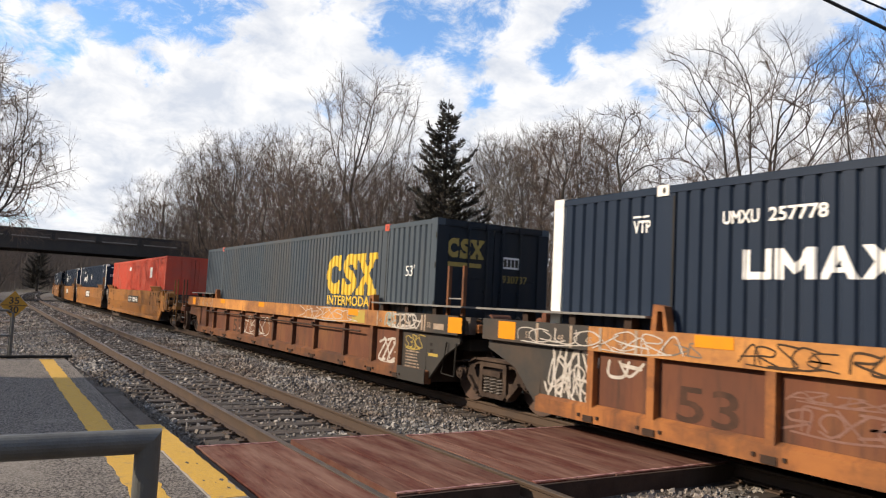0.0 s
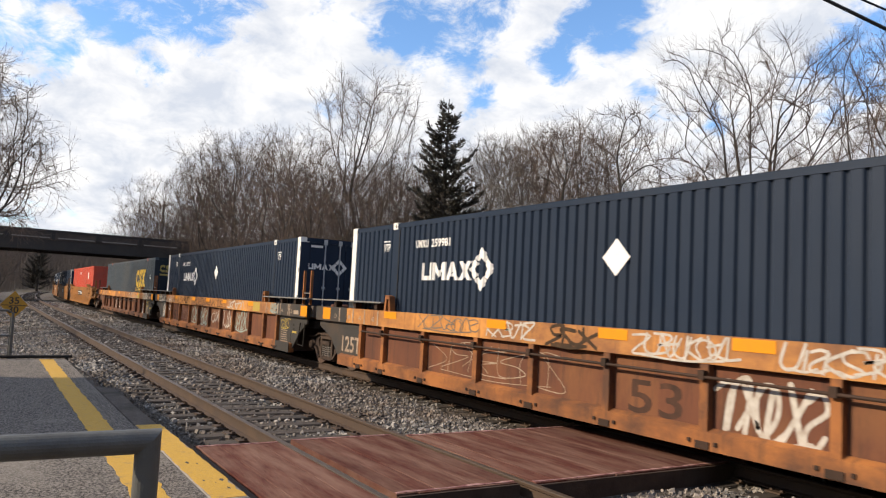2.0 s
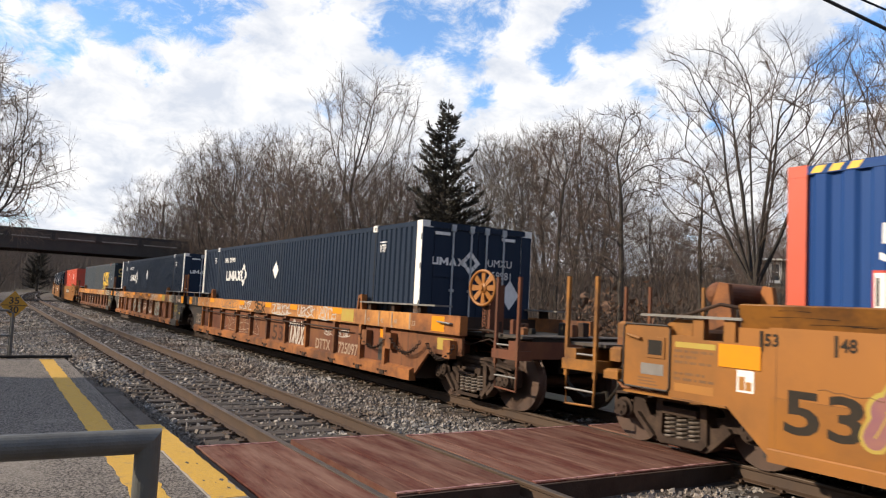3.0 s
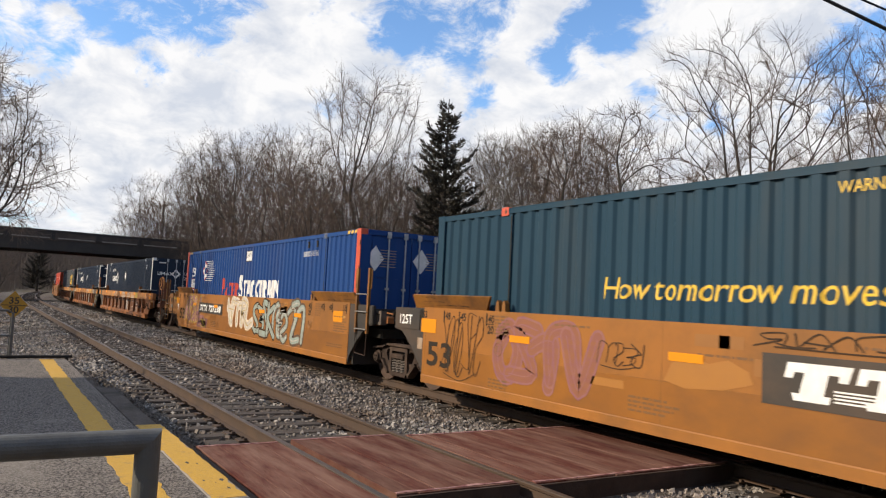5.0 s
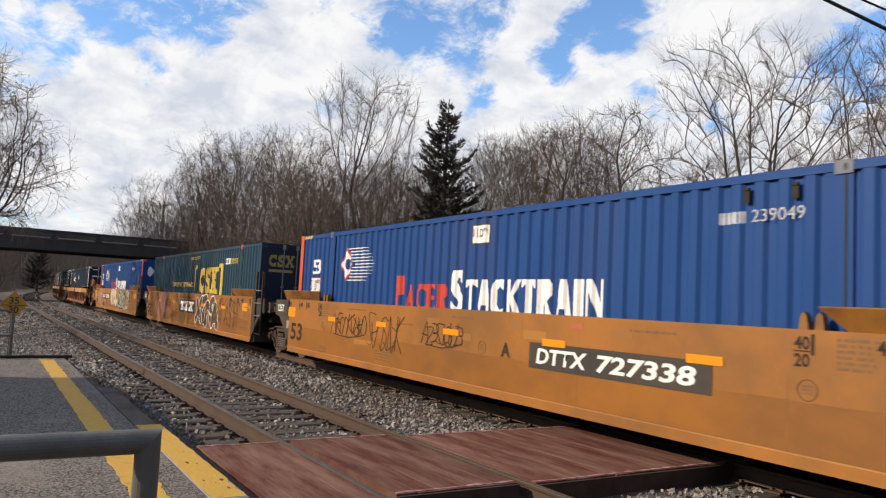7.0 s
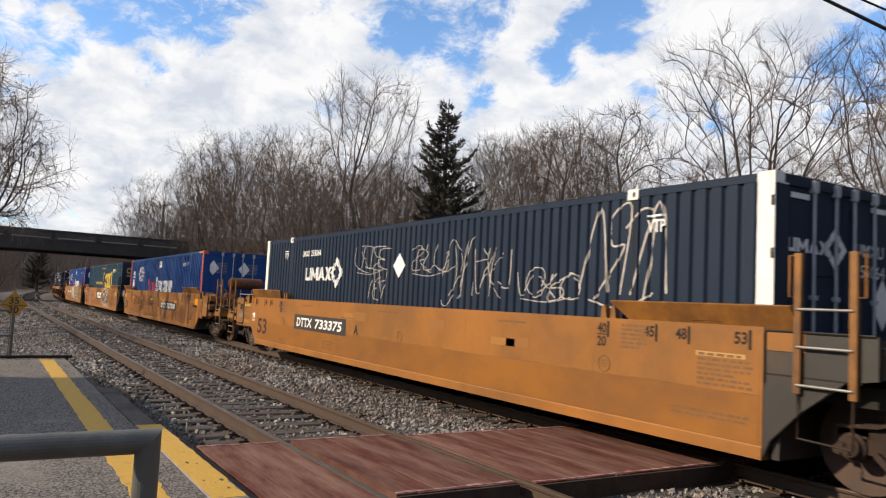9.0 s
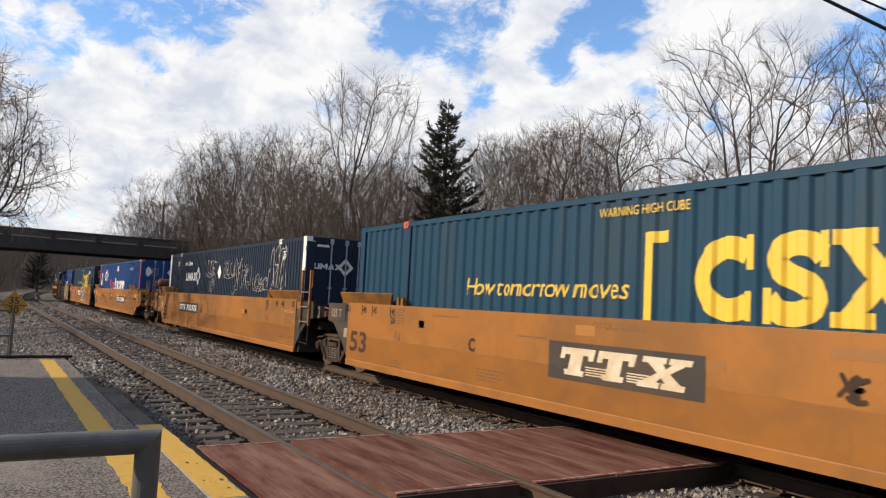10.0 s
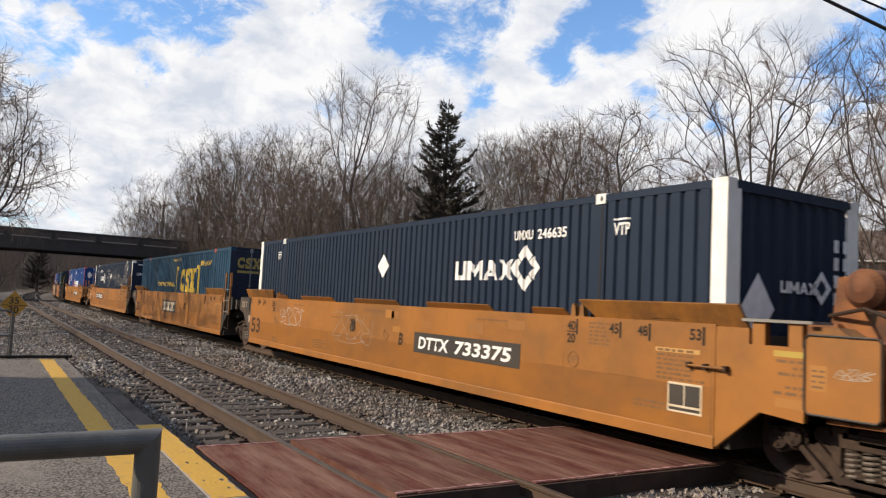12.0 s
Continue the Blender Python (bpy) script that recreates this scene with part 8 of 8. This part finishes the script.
KINDS = [bare_tree(21 + i, lab, bark, height=12, **kw) for i, (lab, bark, kw) in enumerate((
    ("bare grey winter tree with a tall domed crown", BARK, dict(reach=3.3, base=0.17, stems=((0.45, 0.1, 0.34), (-0.5, 0.15, 0.32), (0.05, -0.5, 0.32), (0.05, 0.12, 0.42), (0.2, 0.55, 0.28)), count=1250, inertia=0.85, up=0.36, heart=0.54)),
    ("bare grey winter tree with a wide crown", BARK, dict(reach=4.3, base=0.18, stems=((0.75, 0.1, 0.30), (-0.8, 0.2, 0.28), (0.05, -0.7, 0.30), (0.1, 0.7, 0.26), (-0.1, 0.0, 0.36)), count=1000, inertia=0.8, up=0.30, heart=0.48)),
    ("slender bare tree with pale bark", PALE_BARK, dict(reach=2.4, base=0.30, stems=((0.03, 0.02, 0.46), (0.3, -0.1, 0.24), (-0.35, 0.2, 0.22)), count=560, inertia=0.85, up=0.36)),
    ("crooked bare tree with brown twigs", BARK, dict(reach=4.0, base=0.14, stems=((0.8, 0.2, 0.28), (-0.5, -0.5, 0.32), (-0.3, 0.7, 0.26), (0.1, 0.0, 0.36)), count=950, inertia=0.55, up=0.20)),
    ("large bare tree with long rising limbs", BARK, dict(reach=3.7, base=0.365, stems=((0.02, 0.1, 0.60), (-0.20, 0.05, 0.57), (0.17, -0.1, 0.58), (0.34, 0.1, 0.52), (-0.42, -0.1, 0.44), (-0.08, 0.2, 0.5), (0.52, -0.1, 0.40)), count=480, step=0.32, inertia=1.3, up=0.70, tip=0.008, twigs=2, stiff=0.02, heart=0.66)),
    ("open bare tree with one straight trunk", BARK, dict(reach=2.6, base=0.34, stems=((0.02, 0.0, 0.60),), count=230, step=0.32, inertia=0.9, up=0.40, tip=0.014, twigs=2)),
    ("broad bare tree with dark spreading branches", BARK, dict(reach=5.2, base=0.36, stems=((0.9, 0.2, 0.22), (-0.9, 0.2, 0.22), (0.1, -0.9, 0.22), (0.0, 0.2, 0.35), (0.6, -0.6, 0.16), (-0.5, 0.7, 0.16)), count=760, step=0.34, inertia=0.6, up=0.08, skirt=0.03, tip=0.0105, twigs=2)),
    ("many-stemmed leafless brown sapling beside the track", BARK, dict(reach=4.2, base=0.03, stems=((0.4, 0.1, 0.45), (-0.5, 0.2, 0.4), (0.1, -0.6, 0.5), (-0.1, 0.6, 0.4), (0.8, -0.3, 0.3)), count=150, step=0.46, inertia=0.5, up=0.20, tip=0.018, twigs=2))))]
EYE_XY = (0.0, 8.13)
# the wood's outline: bearing from the platform and height of its top, in degrees
SKYLINE = ((7.3, 4.8), (8.3, 5.9), (9.5, 6.8), (10.4, 8.8), (12.7, 10.0), (15.8, 12.5), (18.7, 12.8), (20.7, 11.9), (22.0, 12.0), (29.0, 12.0), (31.4, 11.5), (33.2, 12.4),
           (34.9, 13.8), (37.2, 13.5), (41.5, 14.6), (43.2, 13.6), (46.0, 10.5), (48.7, 8.6), (49.5, 7.8), (56.9, 7.6), (62.7, 7.8))


def spot(bearing, far):
    """The place that lies far metres from the platform in a bearing."""
    return far * math.cos(radians(bearing)), EYE_XY[1] - far * math.sin(radians(bearing))


def by_eye(kind, bearing, rise, far, turn, reach=0.5):
    """Stands a tree so that its top rises that many degrees above the eye."""
    x, y = spot(bearing, far)
    stand(KINDS[kind], x, y, max(2.0, far * math.tan(radians(rise)) + EYE[2] - ground_z(x, y)), turn, reach)


def build_woods():
    rng = random.Random(77)
    # trees that stand out: kind, bearing and rise of the top in degrees, distance, turn
    for k, b, e, far, turn in ((0, 25.2, 17.1, 58, 40), (4, 54.9, 20.7, 24.5, 35), (5, 45.1, 16.3, 27.0, 30), (0, 61.8, 19.6, 25.5, 100), (1, 63.5, 17.0, 23.0, 60), (3, 58.8, 12.6, 27.5, 210),
                               (1, 15.6, 12.5, 82, 15), (0, 18.6, 12.9, 78, 130), (3, 12.6, 10.1, 112, 70), (1, 10.6, 8.9, 116, 200), (3, 9.3, 6.9, 120, 20), (1, 8.4, 5.6, 135, 75),
                               (1, 20.9, 12.0, 72, 250), (3, 22.3, 11.2, 66, 310), (1, 28.4, 12.6, 62, 45), (3, 29.6, 11.4, 52, 150),
                               (2, 34.2, 13.9, 54, 20), (2, 35.5, 14.1, 50, 95), (0, 36.9, 13.7, 56, 200), (2, 38.2, 13.4, 47, 260), (0, 40.0, 14.3, 46, 15), (1, 41.6, 15.4, 44, 100),
                               (0, 43.0, 14.6, 42, 320), (2, 43.9, 14.0, 45, 130), (5, 40.6, 14.6, 36, 220), (1, 47.0, 9.8, 44, 70), (5, 51.2, 12.4, 26, 140)):
        by_eye(k, b, e, far, turn, 0.0 if k in (4, 5) else 0.4)
    for i in range(44):
        b = 10.5 + 38.5 * (i + rng.random()) / 44
        if b > 33 and i % 3:
            continue
        far = rng.uniform(46, 72) if b > 18 else rng.uniform(72, 118) if b > 14.5 else rng.uniform(108, 122)
        el = float(np.interp(b, [q[0] for q in SKYLINE], [q[1] for q in SKYLINE]))
        by_eye(rng.randrange(4), b, el * rng.uniform(0.70, 0.97), far, rng.uniform(0, 360))
    # the low wood behind the house and the gap beside it
    for i in range(22):
        b = 47.5 + 16.0 * (i + rng.random()) / 22
        by_eye(rng.choice((1, 3, 0)), b, rng.uniform(5.6, 7.9), rng.uniform(56, 80), rng.uniform(0, 360))
    for i in range(12):
        b = 48.0 + 8.5 * (i + rng.random()) / 12
        by_eye(7, b, rng.uniform(4.2, 6.6), rng.uniform(30, 46), rng.uniform(0, 360))
    # saplings along the edge of the wood
    for i in range(46):
        b = 13.0 + 41.0 * (i + rng.random()) / 46
        far = (EYE_XY[1] + rng.uniform(10.5, 17.0)) / math.sin(radians(b))
        by_eye(7, b, rng.uniform(2.6, 6.4) if b < 47 else rng.uniform(1.8, 4.6), far, rng.uniform(0, 360))
    # on the platform's side, ahead
    for x, y, h, k in ((36.0, 10.8, 13.0, 6), (42.0, 11.4, 14.4, 6), (32.5, 11.6, 12.4, 6), (110.0, 11.8, 11.5, 3), (119.0, 10.5, 11.0, 0), (128.0, 7.5, 11.0, 1)):
        stand(KINDS[k], x, y, h, rng.uniform(0, 360))
    # beyond the bridge
    for i in range(14):
        x = rng.uniform(112, 190)
        y = rng.choice((rng.uniform(17, 32), rng.uniform(-44, -18)))
        stand(KINDS[rng.randrange(4)], x, y - (x - 60) ** 2 / 2200, rng.uniform(7, 11), rng.uniform(0, 360))
    for k in KINDS:
        for o in list(k.children):
            bpy.data.objects.remove(o)
        bpy.data.objects.remove(k)
    fir = conifer(5, 13.75, 2.65)
    fir.matrix_basis = pose(36.66, -14.34, ground_z(36.66, -14.34))
    far = conifer(6, 10.6, 3.3)
    far.matrix_basis = pose(190.0, -1.66, ground_z(190, -1.66))


FAR_HILL = 196.0     # the line has gone from sight beyond this


def build_brush():
    """Tangled undergrowth along the edge of the wood, and far woods on the hills."""
    rng = np.random.default_rng(12)

    def stalks(name, label, n, xr, yr, hr, wr, material, lift=0.0, gap=None):
        x, y = rng.uniform(*xr, n), rng.uniform(*yr, n)
        # the line itself is kept clear
        off = y + np.clip(x - BEND_AT, 0, None) ** 2 / (2 * BEND_R)
        ok = (off < -5.5) | (off > 10.0) | (x > FAR_HILL)
        x, y = x[ok], y[ok]
        n = len(x)
        z = np.array([ground_z(a, b) for a, b in zip(x, y)]) + lift * rng.random(n)
        if gap:
            # a garden is kept open before the house
            bear = np.degrees(np.arctan2(8.13 - y, x))
            ok = ~((bear > 53.5) & (bear < 66) & (y < gap))
            x, y, z = x[ok], y[ok], z[ok]
            n = len(x)
        h = rng.uniform(*hr, n)
        w = rng.uniform(*wr, n)
        dx, dy = rng.normal(0, 0.35, n) * h, rng.normal(0, 0.35, n) * h
        a = rng.uniform(0, np.pi, n)
        p = np.stack([x, y, z], 1)
        q = np.stack([x + dx * 0.4, y + dy * 0.4, z + h * 0.6], 1)
        t = np.stack([x + dx, y + dy, z + h], 1)
        s = np.stack([np.cos(a) * w, np.sin(a) * w, 0 * w], 1)
        v = np.stack([p - s, p + s, q + s * 0.7, q - s * 0.7, t], 1).reshape(-1, 3)
        o = 5 * np.arange(n)[:, None]
        faces = [tuple(r) for r in (o + np.array([0, 1, 2, 3])).tolist()] + [tuple(r) for r in (o + np.array([3, 2, 4])).tolist()]
        me = bpy.data.meshes.new(name)
        me.from_pydata(v.tolist(), [], faces)
        tagged(part(name, me, material), label, name.replace("_", " "), kind="stuff")

    stalks("undergrowth", "tangled brown winter undergrowth", 26000, (8, 112), (-20, -10.5), (0.6, 2.8), (0.006, 0.02), BRUSH)
    stalks("thicket", "dense leafless thicket", 20000, (12, 125), (-42, -16), (1.2, 4.6), (0.006, 0.020), BRUSH, gap=-10)
    stalks("far_brush", "brown brush beside the far curve", 36000, (104, 200), (-60, 60), (1.0, 4.2), (0.012, 0.04), FAR_BRUSH)
    stalks("far_woods", "leafless woods on the far hills", 80000, (198, 400), (-140, 90), (4, 9), (0.02, 0.055), FAR_BRUSH)
    # unseen belts of woods, added to close the place and hold back sky light
    stalks("woods_behind", "unseen leafless woods added behind the platform to block sky light", 9000, (-110, -32), (-60, 70), (8, 14), (0.2, 0.5), BRUSH)
    stalks("woods_along_the_line", "unseen leafless woods added along the line to block sky light", 9000, (-75, -5), (-40, -11), (8, 14), (0.2, 0.5), BRUSH)
    stalks("woods_beside", "unseen leafless woods added beyond the platform to block sky light", 7000, (-40, 95), (42, 75), (7, 12), (0.2, 0.5), BRUSH)
    stalks("garden_brush", "low leafless shrubs before the house", 2600, (10, 22), (-27, -18), (0.5, 1.7), (0.008, 0.022), BRUSH)
    # a bush that has kept its dry leaves
    n = 900
    c = rng.normal(0, 1, (n, 3)) * np.array([1.1, 0.9, 0.6]) + np.array([19.5, -11.6, 1.3])
    d = rng.normal(0, 0.09, (n, 3, 3))
    me = bpy.data.meshes.new("leaf_bush")
    me.from_pydata((c[:, None] + d).reshape(-1, 3).tolist(), [], (3 * np.arange(n)[:, None] + np.array([0, 1, 2])).tolist())
    tagged(part("leaf_bush", me, DEAD_LEAF), "bush with dry brown leaves beside the track", "bush", kind="stuff")


def build_house():
    """Its front wall lies in y = 0 and faces the line; x runs towards the bridge."""
    x, y = spot(59.5, 50.0)
    h = thing("house", "tan-sided house with a brown hipped roof behind bare trees", "house", pose(x, y, 2.05, 0, 0, 30.5))
    x0, x1, d, z1 = -6.4, 3.45, -8.6, 3.45
    part("wall", S().box(x0, x1, -0.2, 0, -1.5, z1), SIDING, h)
    part("wall", S().box(x0, x1, d, d + 0.2, -1.5, z1), SIDING, h)
    part("wall", S().box(x0, x0 + 0.2, d + 0.2, -0.2, -1.5, z1), SIDING, h)
    part("wall", S().box(x1 - 0.2, x1, d + 0.2, -0.2, -1.5, z1), SIDING, h)
    for k in range(17):
        z = -0.6 + 0.24 * k
        part("clapboard", S().prism([(0.0, z), (0.03, z), (0.004, z + 0.236), (0.0, z + 0.236)], x0 + 0.1, x1 - 0.1, "x"), SIDING, h)
    o = 0.45
    roof = S().add([(x0 - o, d - o, z1), (x1 + o, d - o, z1), (x1 + o, o, z1), (x0 - o, o, z1), (-3.2, d / 2, z1 + 2.25), (0.15, d / 2, z1 + 2.25),
                    (x0 - o, d - o, z1 - 0.16), (x1 + o, d - o, z1 - 0.16), (x1 + o, o, z1 - 0.16), (x0 - o, o, z1 - 0.16)],
                   [(0, 1, 5, 4), (1, 2, 5), (2, 3, 4, 5), (3, 0, 4), (6, 7, 1, 0), (7, 8, 2, 1), (8, 9, 3, 2), (9, 6, 0, 3), (6, 9, 8, 7)])
    r = part("roof", roof, SHINGLE, h, "brown shingled hipped roof")
    part("gutter", S().path([(x0 - o, o + 0.05, z1 - 0.08), (x1 + o, o + 0.05, z1 - 0.08)], 0.06, 8), WHITE, r, "white gutter")
    part("chimney", S().box(0.12, 0.72, -4.3, -3.7, z1 + 1.7, z1 + 2.85), BRICK, r, "red brick chimney")
    part("vent_pipe", S().path([(2.35, -1.2, z1 + 0.4), (2.35, -1.2, z1 + 0.75)], 0.06, 8), WHITE, r)
    dm = part("dormer", S().box(-0.15, 1.75, -2.8, -0.75, z1 + 0.25, z1 + 1.12), SIDING, r, "dormer with a white double window")
    part("dormer_roof", S().add([(-0.5, -0.35, z1 + 1.12), (2.1, -0.35, z1 + 1.12), (2.1, -3.6, z1 + 1.75), (-0.5, -3.6, z1 + 1.75), (-0.5, -0.35, z1 + 1.25), (2.1, -0.35, z1 + 1.25), (2.1, -3.6, z1 + 1.88), (-0.5, -3.6, z1 + 1.88)],
                                [(0, 1, 2, 3), (4, 7, 6, 5), (0, 4, 5, 1), (1, 5, 6, 2), (2, 6, 7, 3), (3, 7, 4, 0)]), SHINGLE, dm)
    part("fascia", S().box(-0.5, 2.1, -0.345, -0.31, z1 + 1.10, z1 + 1.26), WHITE, dm, "white fascia board")

    def window(x, y, z, ww, hh, parent):
        wn = part("window", S().box(-ww / 2 - 0.15, ww / 2 + 0.15, 0.0, 0.07, -0.14, hh + 0.14), WHITE, parent, "white-framed sash window")
        wn.matrix_basis = pose(x, y, z)
        part("pane", S().box(-ww / 2, ww / 2, 0.07, 0.082, 0, hh / 2 - 0.03), GLASS, wn)
        part("pane", S().box(-ww / 2, ww / 2, 0.07, 0.082, hh / 2 + 0.03, hh), GLASS, wn)
        part("sill", S().box(-ww / 2 - 0.16, ww / 2 + 0.16, 0, 0.16, -0.19, -0.11), WHITE, wn)

    for x in (1.12, 0.46):
        window(x, -0.745, z1 + 0.40, 0.50, 0.60, r)
    for x, z, ww, hh in ((-1.48, 1.98, 0.66, 1.15), (0.40, 1.42, 0.36, 0.42), (3.05, 2.12, 0.42, 1.0), (1.75, 2.35, 0.70, 0.62), (-4.2, 1.9, 0.8, 1.2)):
        window(x, 0.004, z, ww, hh, h)
    for x in (x0, x1):
        part("corner_board", S().box(x - 0.09, x + 0.09, -0.09, 0.035, -1.5, z1 - 0.16), WHITE, h)
    part("porch_roof", S().prism([(-1.2, 0.92), (-5.9, 0.92), (-5.9, 1.02), (-1.2, 1.02)], 0.04, 1.9), SHINGLE, h, "low brown porch roof")
    for x in (-1.4, -3.5, -5.7):
        part("porch_post", S().box(x - 0.06, x + 0.06, 1.68, 1.80, -0.6, 0.92), WHITE, h)


build_house()
build_woods()
build_brush()
build_crossing()
motions()
